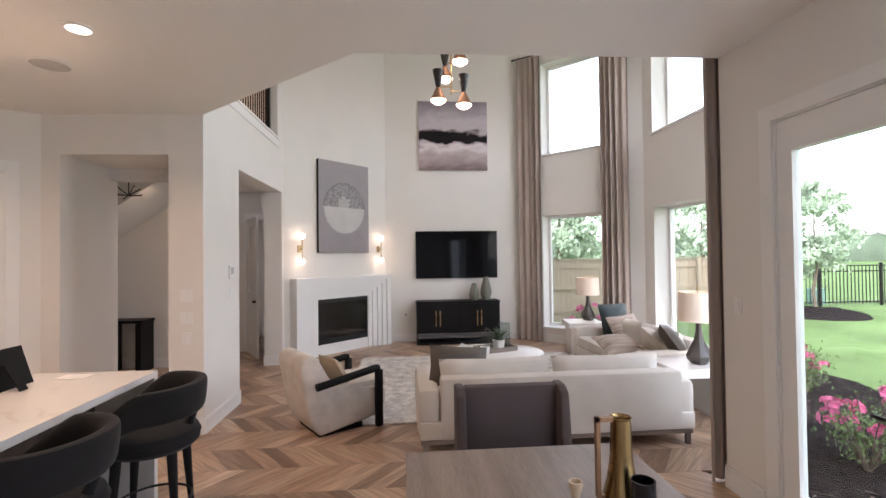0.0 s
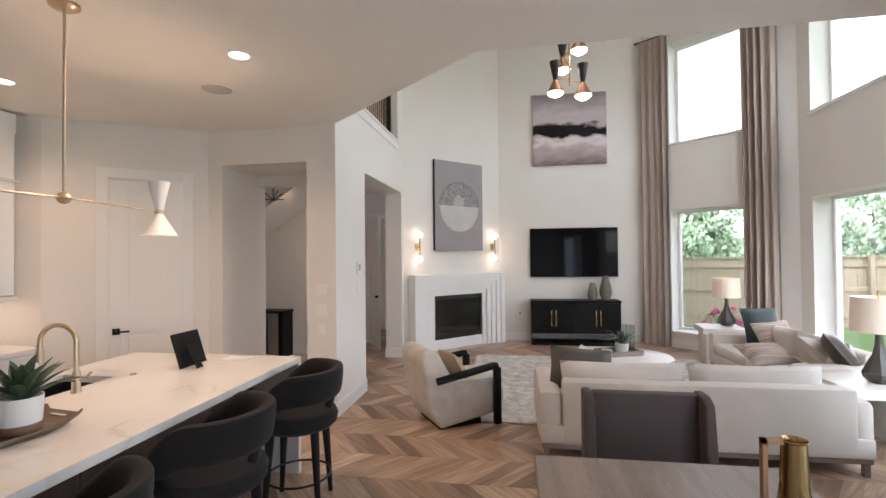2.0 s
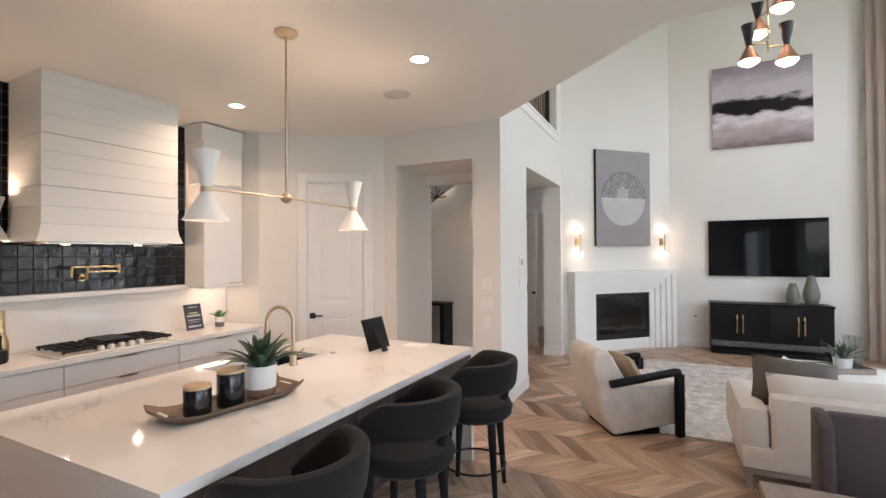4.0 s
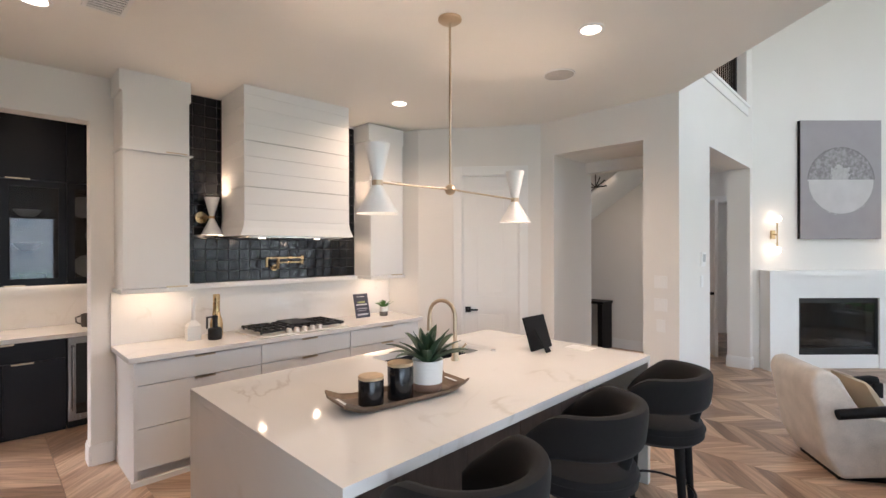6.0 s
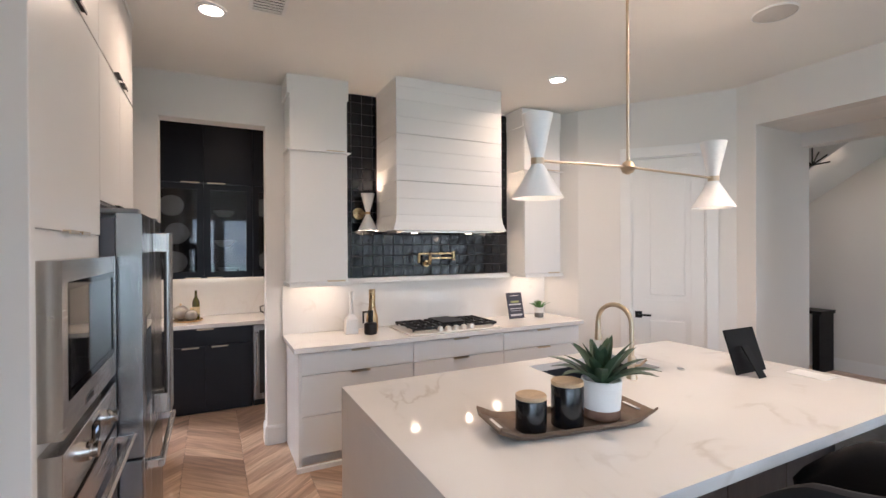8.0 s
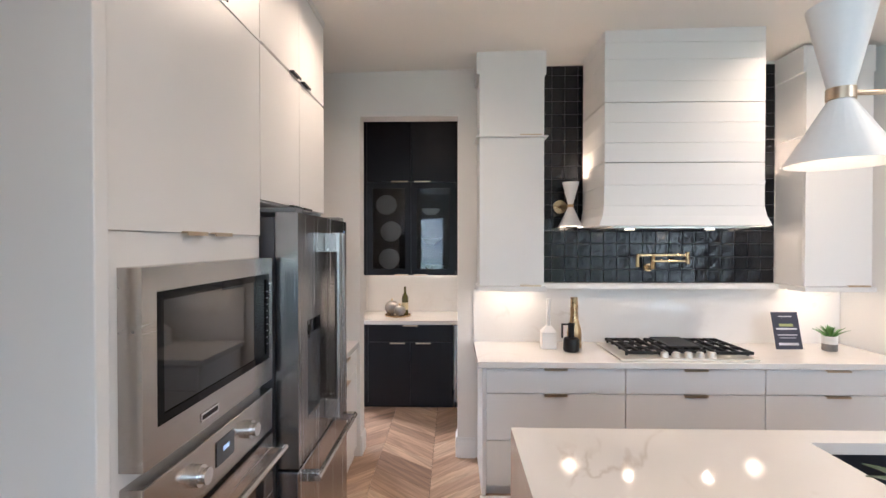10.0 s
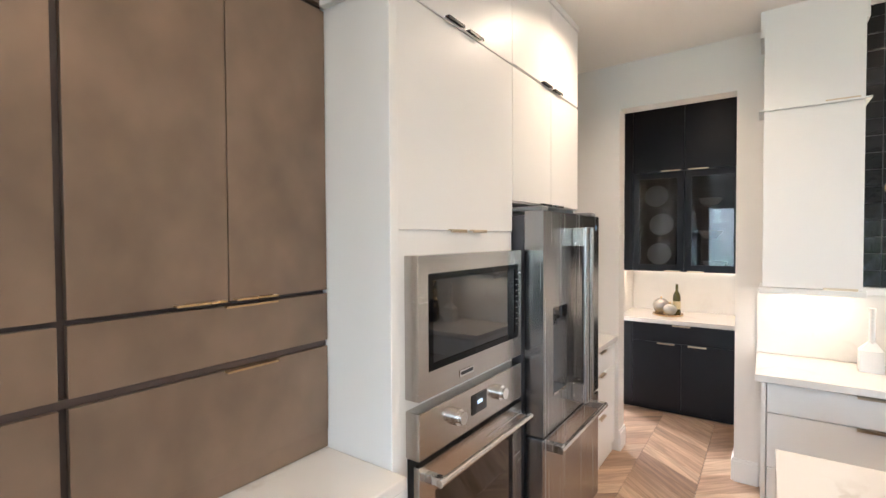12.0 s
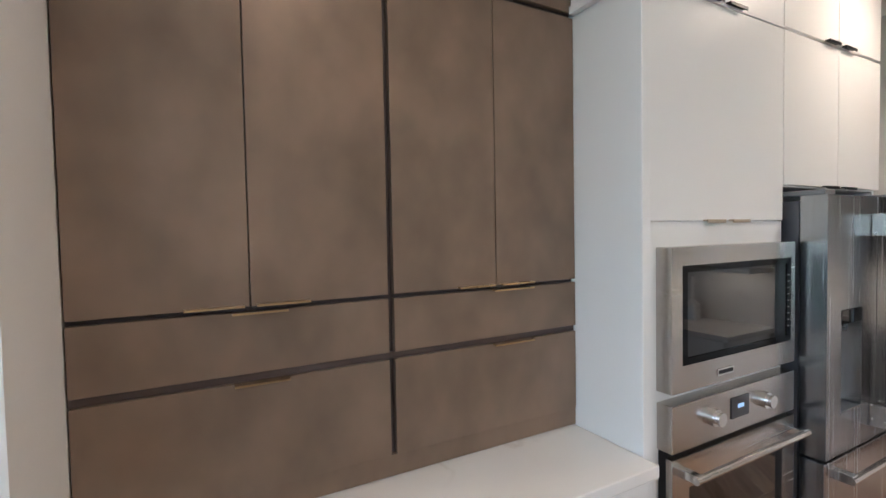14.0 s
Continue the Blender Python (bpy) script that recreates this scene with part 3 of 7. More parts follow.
solo("floor", prism(B(), [(-6.4, -2.6), (2.70, -2.6), (2.70, 3.74), (4.52, 5.54), (4.52, 8.17), (2.72, 9.97), (-0.5, 9.97), (-0.5, 11.1), (-6.4, 11.1)], -0.14, -0.013), JOINT, "dark screed and joints under the boards", "floor", "structure")

# ---- kitchen ----
def pull(parent, x, y, z, ln, axis="y", out=(1, 0), mat=None):
    """A thin edge pull, ln long, centred at x, y, z and standing out along out."""
    h = 0.004
    d = 0.022
    lip = 0.004 if mat is BRASS else 0.010
    if axis == "y":
        bm = boxes((min(x, x + out[0] * d), max(x, x + out[0] * d), y - ln / 2, y + ln / 2, z - h / 2, z + h / 2), (x + out[0] * d - 0.002, x + out[0] * d + 0.002, y - ln / 2, y + ln / 2, z - lip, z + h / 2))
    else:
        bm = boxes((x - ln / 2, x + ln / 2, min(y, y + out[1] * d), max(y, y + out[1] * d), z - h / 2, z + h / 2), (x - ln / 2, x + ln / 2, y + out[1] * d - 0.002, y + out[1] * d + 0.002, z - lip, z + h / 2))
    return part("handle", bm, mat or NICKEL, parent, "slim brushed metal edge pull")


def base_unit_x(y0, y1, rows, front=-4.09, back=-4.68):
    """A drawer unit against the back wall, its front facing the island."""
    u = thing("base_cabinet", "white flat-front drawer cabinet against the range wall", "cabinet", group="range wall base cabinets")
    part("body", boxes((back + 0.002, front - 0.022, y0, y1, 0.09, 0.874), (back + 0.002, front - 0.07, y0 + 0.01, y1 - 0.01, 0.0, 0.09)), CAB_WHITE, u)
    for z0, z1 in rows:
        d = part("drawer_front", boxes((front - 0.02, front, y0 + 0.003, y1 - 0.003, z0 + 0.003, z1 - 0.003), bevel=0.0015), CAB_WHITE, u)
        pull(d, front - 0.004, (y0 + y1) / 2, z1 - 0.004, 0.15)
    return u


ROWS_D = [(0.09, 0.39), (0.39, 0.70), (0.70, 0.868)]
for y0, y1 in ((1.44, 2.35), (2.35, 3.25), (3.25, 4.16)):
    base_unit_x(y0, y1, ROWS_D)
solo("end_trim", boxes((-4.66, -4.06, 1.415, 1.437, 0.0, 0.874), (-4.07, -4.04, 1.40, 4.16, 0.0, 0.035)), CAB_WHITE, "white end panel and shoe moulding of the drawer run", "panel")
# continuous worktop
solo("worktop", boxes((-4.665, -4.05, 1.385, 4.19, 0.877, 0.917), bevel=0.003), QUARTZ, "white quartz worktop along the range wall", "worktop")
solo("backsplash", boxes((-4.677, -4.660, 1.385, 4.19, 0.919, 1.335)), MARBLE, "polished pale marble slab behind the cooktop", "backsplash")
solo("ledge", boxes((-4.676, -4.60, 1.885, 3.685, 1.337, 1.378), bevel=0.002), CAB_WHITE, "thin white stone ledge under the black tiles", "shelf")


def upper_cab(y0, y1):
    u = thing("wall_cabinet", "tall white flat-front wall cabinet up to the ceiling", "cabinet", group="range wall cabinets")
    part("body", boxes((-4.676, -4.39, y0 + 0.002, y1 - 0.002, 1.38, 3.06)), CAB_WHITE, u)
    part("crown", boxes((-4.676, -4.373, y0 - 0.018, y1 + 0.012, 2.89, 3.075), bevel=0.002), CAB_WHITE, u)
    part("light_rail", boxes((-4.676, -4.345, y0 - 0.012, y1 + 0.012, 1.345, 1.378), bevel=0.003), CAB_WHITE, u)
    for z0, z1 in ((1.382, 2.44), (2.452, 3.07)):
        d = part("door", boxes((-4.39, -4.37, y0 + 0.003, y1 - 0.003, z0, z1), bevel=0.002), CAB_WHITE, u)
        pull(d, -4.374, y1 - 0.10, z0 + 0.006, 0.15)
    part("rail", boxes((-4.60, -4.346, y0 - 0.022, y1 + 0.022, 2.441, 2.451)), CAB_WHITE, u)
    part("led_strip", boxes((-4.60, -4.585, y0 + 0.03, y1 - 0.03, 1.338, 1.345)), STRIP, u, "lit warm LED strip")
    return u


upper_cab(1.41, 1.875)
upper_cab(3.70, 4.17)


def hood():
    h = thing("range_hood", "white shiplap-clad range hood over the cooktop", "range hood")
    zs = [1.80, 1.93, 2.065, 2.21, 2.34, 2.47, 2.60, 2.74, 2.88, 2.99, 3.095]

    def half(z):
        k = max(0.0, (1.95 - z) / 0.15)
        return 0.515 + 0.038 * k * k, -4.1 + 0.02 * k * k

    yc = 2.725
    for i, (z0, z1) in enumerate(zip(zs, zs[1:])):
        g0 = 0.004 if i in (3, 6) else 0.0007
        bm = B()
        rings = []
        for z in (z0 + g0, (z0 + z1) / 2, z1 - 0.0012):
            hw, xf = half(z)
            rings.append([bm.verts.new(p) for p in ((-4.60, yc - hw, z), (xf, yc - hw, z), (xf, yc + hw, z), (-4.60, yc + hw, z))])
        for a, b in zip(rings, rings[1:]):
            for k in range(4):
                bm.faces.new((a[k], a[(k + 1) % 4], b[(k + 1) % 4], b[k]))
        bm.faces.new(rings[0])
        bm.faces.new(rings[-1])
        part("board", bm, CAB_WHITE, h)
    part("core", boxes((-4.672, -4.115, yc - 0.50, yc + 0.50, 1.815, 3.09)), GROUT, h)
    part("liner", boxes((-4.58, -4.14, yc - 0.45, yc + 0.45, 1.785, 1.799)), STEEL_H, h, "stainless steel liner under the hood")
    for y in (2.45, 3.0):
        part("hood_lamp", lathe(B(), [(0.03, 1.779), (0.03, 1.7845)], (-4.3, y, 0), 16), STRIP, h, "lit hood lamp")


hood()


def hourglass(bm, x, y, z, top_r, waist, bot_r, up, down, wall_t=0.004):
    """An open double cone: a small cone upwards, a wide one downwards."""
    lathe(bm, [(bot_r, z - down), (waist, z - 0.012), (waist, z + 0.012), (top_r, z + up), (top_r - wall_t, z + up), (waist - wall_t, z + 0.012), (waist - wall_t, z - 0.01), (bot_r - wall_t, z - down), (bot_r, z - down)], (x, y, 0), 32, close=False)
    return bm


SHADE_WHITE = surface("white_metal_shade", (0.80, 0.79, 0.77), 0.45, var=0.015, bump=0.02)


def tile_sconce(y):
    s = thing("wall_sconce", "white double-cone wall sconce with a brass back plate", "sconce", group="tile wall sconces")
    part("back_plate", tube(B(), [(-4.657, y - 0.055, 1.965), (-4.63, y - 0.055, 1.965)], 0.052, 24), BRASS, s, smooth=True)
    part("arm", tube(B(), [(-4.63, y - 0.055, 1.965), (-4.57, y - 0.04, 1.965), (-4.55, y, 1.965)], 0.012, 10), BRASS, s, smooth=True)
    part("shade", hourglass(B(), -4.53, y, 1.965, 0.062, 0.020, 0.088, 0.175, 0.155), SHADE_WHITE, s, smooth=True)
    part("band", lathe(B(), [(0.023, 1.955), (0.023, 1.975)], (-4.53, y, 0), 20), BRASS, s, smooth=True)
    part("bulb", lathe(B(), [(0.012, 1.935), (0.026, 1.91), (0.030, 1.88), (0.022, 1.855), (0.004, 1.845)], (-4.53, y, 0), 16), BULB, s, "lit frosted bulb", smooth=True)


tile_sconce(2.10)
tile_sconce(3.46)


def pot_filler():
    p = thing("pot_filler", "brushed brass folding pot filler on the tiles", "tap")
    part("flange", tube(B(), [(-4.657, 2.72, 1.50), (-4.63, 2.72, 1.50)], 0.032, 20), BRASS, p, smooth=True)
    part("valve", tube(B(), [(-4.63, 2.72, 1.50), (-4.56, 2.72, 1.50), (-4.55, 2.72, 1.60)], 0.017, 12), BRASS, p, smooth=True)
    part("arm", boxes((-4.56, -4.54, 2.60, 2.98, 1.588, 1.606), (-4.56, -4.54, 2.72, 2.98, 1.545, 1.56), bevel=0.003), BRASS, p)
    part("joint", tube(B(), [(-4.55, 2.975, 1.53), (-4.55, 2.975, 1.62)], 0.016, 14), BRASS, p, smooth=True)
    part("spout", tube(B(), [(-4.55, 2.61, 1.60), (-4.55, 2.605, 1.57), (-4.55, 2.605, 1.51)], 0.013, 12), BRASS, p, smooth=True)


pot_filler()


def cooktop():
    c = thing("gas_cooktop", "stainless gas cooktop with black iron grates", "cooktop")
    z = 0.918
    satin = surface("satin_steel", (0.74, 0.70, 0.64), 0.36, metal=0.55, var=0.04, bump=0.01)
    part("tray", boxes((-4.60, -4.085, 2.315, 3.215, z, z + 0.014), bevel=0.004), satin, c)
    for i, y0 in enumerate((2.365, 2.655, 2.945)):
        bm = B()
        for k in range(4):
            y = y0 + 0.02 + k * 0.075
            box(bm, -4.585, -4.21 if i == 1 else -4.15, y, y + 0.012, z + 0.035, z + 0.052)
        for x in (-4.585, -4.45, -4.30, -4.20 if i == 1 else -4.16):
            box(bm, x, x + 0.012, y0 + 0.01, y0 + 0.267, z + 0.030, z + 0.050)
        for x in (-4.58, -4.20):
            for y in (y0 + 0.02, y0 + 0.245):
                box(bm, x, x + 0.014, y, y + 0.014, z + 0.012, z + 0.034)
        part("grate", bm, GRILL, c, "black cast-iron grate")
    part("griddle", boxes((-4.56, -4.24, 2.70, 2.92, z + 0.053, z + 0.066), bevel=0.005), GRILL, c, "flat black griddle plate")
    for x, y in ((-4.48, 2.50), (-4.27, 2.50), (-4.48, 3.08), (-4.27, 3.08), (-4.38, 2.80)):
        part("burner", lathe(B(), [(0.05, z + 0.013), (0.05, z + 0.022), (0.035, z + 0.03)], (x, y, 0), 20), GRILL, c, smooth=True)
    for k in range(5):
        part("knob", lathe(B(), [(0.027, z + 0.014), (0.027, z + 0.024), (0.022, z + 0.048), (0.017, z + 0.05)], (-4.135, 2.62 + 0.078 * k, 0), 18), satin, c, "satin steel knob", smooth=True)


cooktop()


def range_wall_decor():
    z = 0.918
    s = solo("vase", lathe(B(), [(0.048, 0), (0.052, 0.008), (0.052, 0.115), (0.047, 0.145), (0.032, 0.20), (0.028, 0.25), (0.028, 0.37), (0.024, 0.37), (0.023, 0.25)], (-4.47, 2.115, z), 28), BRASS, "tall brushed gold bottle vase on the worktop", "vase", smooth=True)
    v = thing("jug", "small matt black jug vase with a handle on the worktop", "vase")
    part("body", lathe(B(), [(0.05, 0), (0.055, 0.01), (0.055, 0.085), (0.048, 0.095), (0.022, 0.10), (0.020, 0.15), (0.024, 0.20), (0.018, 0.20), (0.015, 0.12)], (-4.36, 2.065, z), 24), BLACK_METAL, v, smooth=True)
    part("handle", boxes((-4.366, -4.354, 1.995, 2.05, z + 0.185, z + 0.197), (-4.366, -4.354, 1.995, 2.007, z + 0.095, z + 0.186)), BLACK_METAL, v)
    h = thing("ceramic_house", "white ceramic house ornament with a tall chimney on the worktop", "ornament")
    part("body", prism(B(), [(-4.50, 1.87), (-4.42, 1.87), (-4.42, 1.975), (-4.50, 1.975)], z, z + 0.12), CERAMIC, h)
    bm = B()
    a = [bm.verts.new(p) for p in ((-4.50, 1.87, z + 0.121), (-4.42, 1.87, z + 0.121), (-4.42, 1.975, z + 0.121), (-4.50, 1.975, z + 0.121))]
    t = [bm.verts.new(p) for p in ((-4.47, 1.91, z + 0.17), (-4.45, 1.91, z + 0.17), (-4.45, 1.94, z + 0.17), (-4.47, 1.94, z + 0.17))]
    bm.faces.new(a), bm.faces.new(t)
    for k in range(4):
        bm.faces.new((a[k], a[(k + 1) % 4], t[(k + 1) % 4], t[k]))
    part("roof", bm, CERAMIC, h)
    part("chimney", lathe(B(), [(0.016, z + 0.15), (0.014, z + 0.30), (0.017, z + 0.36)], (-4.46, 1.925, 0), 14), CERAMIC, h, smooth=True)
    # recipe card on an easel
    m = pose(-4.44, 3.655, z, 0, 0, 0) @ pose(0, 0, 0, 0, -14, 0)
    s = thing("display_card", "dark printed card standing on a clear easel", "card", m)
    part("card", boxes((-0.004, 0.0, -0.095, 0.095, 0.002, 0.27)), surface("printed_card", (0.050, 0.052, 0.075), 0.35, var=0.1), s)
    bars = [(0.235, 0.05, 0.006, (0.7, 0.7, 0.7)), (0.165, 0.05, 0.020, (0.36, 0.40, 0.16)), (0.142, 0.075, 0.012, (0.7, 0.7, 0.72)), (0.10, 0.07, 0.008, (0.55, 0.55, 0.6)), (0.08, 0.06, 0.006, (0.45, 0.45, 0.5)), (0.03, 0.07, 0.018, (0.55, 0.55, 0.58))]
    for k, (zz, w, hh, col) in enumerate(bars):
        part("print", boxes((0.0004, 0.0012, -w, w, zz, zz + hh)), surface("print_%d" % k, col, 0.5, var=0.1), s)
    part("easel", boxes((0.0, 0.04, -0.08, 0.08, 0.0, 0.004)), VASE_GLASS, s)


range_wall_decor()


def leafy(name, label, m, pot_parts, leaves, leaf_len, width, mat, tilt=(20, 75), base_z=0.1, spread=0.02, seed=3):
    """A potted rosette of thick pointed leaves."""
    rnd = random.Random(seed)
    p = thing(name, label, "plant", m)
    for nm, prof, mt in pot_parts:
        part(nm, lathe(B(), prof, (0, 0, 0), 28), mt, p, smooth=True)
    for k in range(leaves):
        a = k * 2.39996
        f = (k + 0.5) / leaves
        t = radians(tilt[0] + (tilt[1] - tilt[0]) * f) + rnd.uniform(-0.12, 0.12)
        ln = leaf_len * rnd.uniform(0.85, 1.1) * (0.75 + 0.35 * f)
        bm = B()
        rows = []
        n = 7
        d = Vector((math.cos(a), math.sin(a), 0))
        s = Vector((-d.y, d.x, 0))
        pos = Vector((0, 0, base_z)) + d * spread * f
        ang = math.pi / 2 - t * 0.75
        for i in range(n + 1):
            u = i / n
            w = width * (0.55 + 1.6 * u) * (1 - u) ** 0.8 if u > 0.02 else width * 0.5
            w = max(w, 0.0006)
            up = Vector((-d.x * math.sin(ang), -d.y * math.sin(ang), math.cos(ang)))
            rows.append([bm.verts.new(pos + s * w + up * w * 0.35), bm.verts.new(pos - up * 0.004 * (1 - u)), bm.verts.new(pos - s * w + up * w * 0.35), bm.verts.new(pos + up * 0.003)])
            fw = d * math.cos(ang) + Vector((0, 0, math.sin(ang)))
            pos = pos + fw * ln / n
            ang -= t * 0.42 / n * (1 + u)
        for r0, r1 in zip(rows, rows[1:]):
            for i in range(4):
                bm.faces.new((r0[i], r0[(i + 1) % 4], r1[(i + 1) % 4], r1[i]))
        bm.faces.new(rows[0]), bm.faces.new(rows[-1])
        part("leaf", bm, mat, p, smooth=True)
    return p


leafy("small_plant", "small green plant in a two-tone white and grey pot", pose(-4.42, 3.92, 0.918), [("pot_base", [(0.042, 0), (0.046, 0.005), (0.046, 0.05)], GROUT), ("pot", [(0.046, 0.0505), (0.046, 0.105), (0.040, 0.105), (0.036, 0.09)], CERAMIC)], 26, 0.10, 0.011, BRIGHT_LEAF, (5, 70), 0.095, 0.025, 5)


# the island
def island():
    u = thing("kitchen_island", "white marble waterfall island with dark oak panels", "kitchen island")
    x0, x1, y0, y1, z = -2.99, -1.487, 1.465, 4.04, 0.917
    hx0, hx1, hy0, hy1 = -2.87, -2.47, 2.60, 3.30
    t = 0.045
    bm = boxes((x0, hx0, y0, y1, z - t, z), (hx1, x1, y0, y1, z - t, z), (hx0, hx1, y0, hy0, z - t, z), (hx0, hx1, hy1, y1, z - t, z))
    part("top", bm, MARBLE, u)
    part("waterfall_end", boxes((x0, x1, y0, y0 + 0.045, 0.0, z - t - 0.0005)), MARBLE, u, "mitred marble waterfall end")
    part("waterfall_end", boxes((x0, x1, y1 - 0.045, y1, 0.0, z - t - 0.0005)), MARBLE, u, "mitred marble waterfall end")
    part("body", boxes((-2.95, -1.90, y0 + 0.046, y1 - 0.046, 0.09, 0.69), (-2.90, -1.92, y0 + 0.05, y1 - 0.05, 0.0, 0.09)), ISLAND_OAK, u)
    part("body", boxes((-2.95, -2.89, y0 + 0.046, y1 - 0.046, 0.69, z - t - 0.001), (-2.42, -1.90, y0 + 0.046, y1 - 0.046, 0.69, z - t - 0.001), (-2.89, -2.42, y0 + 0.046, 2.57, 0.69, z - t - 0.001), (-2.89, -2.42, 3.33, y1 - 0.046, 0.69, z - t - 0.001)), ISLAND_OAK, u)
    n = 5
    w = (y1 - y0 - 0.1) / n
    for k in range(n):
        part("panel", boxes((-1.90, -1.88, y0 + 0.05 + k * w + 0.003, y0 + 0.05 + (k + 1) * w - 0.003, 0.09, z - t - 0.002), bevel=0.0015), ISLAND_OAK, u)
    for k in range(4):
        ya = y0 + 0.06 + k * 0.61
        part("drawer_front", boxes((-2.97, -2.951, ya + 0.003, ya + 0.607, 0.10, 0.86), bevel=0.0015), ISLAND_OAK, u)
    s = thing("sink", "dark undermount kitchen sink let into the island", "sink")
    part("basin", boxes((hx0 - 0.01, hx1 + 0.01, hy0 - 0.01, hy1 + 0.01, 0.695, 0.70), (hx0 - 0.012, hx0 - 0.001, hy0 - 0.01, hy1 + 0.01, 0.70, z - t - 0.001), (hx1 + 0.001, hx1 + 0.012, hy0 - 0.01, hy1 + 0.01, 0.70, z - t - 0.001), (hx0 - 0.001, hx1 + 0.001, hy0 - 0.012, hy0 - 0.001, 0.70, z - t - 0.001), (hx0 - 0.001, hx1 + 0.001, hy1 + 0.001, hy1 + 0.012, 0.70, z - t - 0.001)), surface("dark_sink", (0.03, 0.035, 0.045), 0.35, metal=0.3, var=0.1), s)
    part("drain", lathe(B(), [(0.045, 0.7005), (0.045, 0.703), (0.03, 0.702)], (-2.67, 2.95, 0), 20), CHROME, s, smooth=True)
    f = thing("kitchen_faucet", "champagne bronze gooseneck faucet on the island", "faucet")
    fx, fy = -2.385, 2.95
    part("base", lathe(B(), [(0.030, z), (0.030, z + 0.012), (0.024, z + 0.02), (0.022, z + 0.12), (0.016, z + 0.13)], (fx, fy, 0), 24), NICKEL, f, smooth=True)
    arc = [(fx, fy, z + 0.12), (fx, fy, z + 0.30)] + [(fx - 0.105 + 0.105 * math.cos(a), fy - 0.02 * (1 - math.cos(a)), z + 0.30 + 0.105 * math.sin(a)) for a in [radians(15 * k) for k in range(1, 13)]]
    part("spout", tube(B(), arc, 0.0135, 14), NICKEL, f, smooth=True)
    e = arc[-1]
    part("spray_head", lathe(B(), [(0.022, -0.115), (0.021, -0.09), (0.016, -0.02), (0.0145, 0.002)], e, 20), NICKEL, f, smooth=True)
    part("lever", tube(B(), [(fx + 0.022, fy, z + 0.075), (fx + 0.05, fy + 0.01, z + 0.085), (fx + 0.075, fy + 0.03, z + 0.12)], 0.007, 10), NICKEL, f, smooth=True)
    d = thing("soap_dispenser", "small champagne bronze soap dispenser by the sink", "dispenser")
    part("stem", lathe(B(), [(0.02, z), (0.02, z + 0.01), (0.010, z + 0.015), (0.010, z + 0.09)], (-2.40, 2.70, 0), 18), NICKEL, d, smooth=True)
    part("spout", tube(B(), [(-2.40, 2.70, z + 0.09), (-2.41, 2.70, z + 0.14), (-2.45, 2.70, z + 0.155), (-2.49, 2.70, z + 0.13)], 0.009, 10), NICKEL, d, smooth=True)
    solo("air_switch", lathe(B(), [(0.022, z), (0.022, z + 0.006), (0.015, z + 0.008)], (-2.38, 3.36, 0), 18), CHROME, "small round steel air switch in the marble", "switch", smooth=True)


island()


def stool(m):
    s = thing("counter_stool", "charcoal fabric counter stool with a curved wrap back", "stool", m, "island stools")
    part("seat", lathe(B(), [(0.18, 0.545), (0.235, 0.55), (0.262, 0.575), (0.266, 0.625), (0.252, 0.655), (0.20, 0.676), (0.10, 0.688), (0.0, 0.69)], (0, 0, 0), 36, close=False), CHARCOAL, s, smooth=True)
    part("piping", lathe(B(), [(0.250, 0.630), (0.268, 0.626), (0.270, 0.618), (0.250, 0.614)], (0, 0, 0), 36, close=False), CHARCOAL, s, smooth=True)
    # wrap back: opens towards -x
    bm = B()
    n, rings = 34, []
    for i in range(n + 1):
        u = i / n
        a = radians(-138 + 276 * u)
        k = min(1.0, min(u, 1 - u) / 0.10)
        k = math.sqrt(max(0.0, 1 - (1 - k) ** 2))
        e = abs(2 * u - 1)
        w = max(0.0, (e - 0.60) / 0.40)
        w = w * w * (3 - 2 * w)
        zc, hh, th = 0.852 - 0.015 * e * e - 0.12 * w, (0.103 - 0.03 * w) * (0.35 + 0.65 * k), 0.040 * (0.4 + 0.6 * k)
        c = Vector((math.cos(a), math.sin(a), 0))
        r = 0.262
        ring = []
        for q in range(16):
            b = 2 * math.pi * q / 16
            cx, cz = math.cos(b), math.sin(b)
            rr = r + th * math.copysign(abs(cx) ** 0.55, cx) + 0.015 * cz
            ring.append(bm.verts.new(c * rr + Vector((0, 0, zc + hh * math.copysign(abs(cz) ** 0.6, cz)))))
        rings.append(ring)
    for a, b in zip(rings, rings[1:]):
        for q in range(16):
            bm.faces.new((a[q], a[(q + 1) % 16], b[(q + 1) % 16], b[q]))
    bm.faces.new(rings[0]), bm.faces.new(rings[-1])
    part("backrest", bm, CHARCOAL, s, smooth=True)
    for sx in (-1, 1):
        for sy in (-1, 1):
            part("leg", tube(B(), [(sx * 0.145, sy * 0.145, 0.58), (sx * 0.155, sy * 0.155, 0.40), (sx * 0.178, sy * 0.178, 0.0)], [0.030, 0.026, 0.015], 14), CHARCOAL, s, smooth=True)
    part("back_post", tube(B(), [(0.18, 0, 0.60), (0.215, 0, 0.70), (0.245, 0, 0.80)], [0.035, 0.026, 0.024], 12), CHARCOAL, s, smooth=True)
    ring = [(0.215 * math.cos(radians(10 * k)), 0.215 * math.sin(radians(10 * k)), 0.21) for k in range(37)]
    part("foot_ring", tube(B(), ring, 0.008, 8, cap=False), BLACK_METAL, s, "thin black metal foot ring", smooth=True)
    return s


first_stool = stool(pose(-1.28, 3.58, 0, 0, 0, 10))
copy_thing(first_stool, pose(-1.33, 2.73, 0, 0, 0, 6))
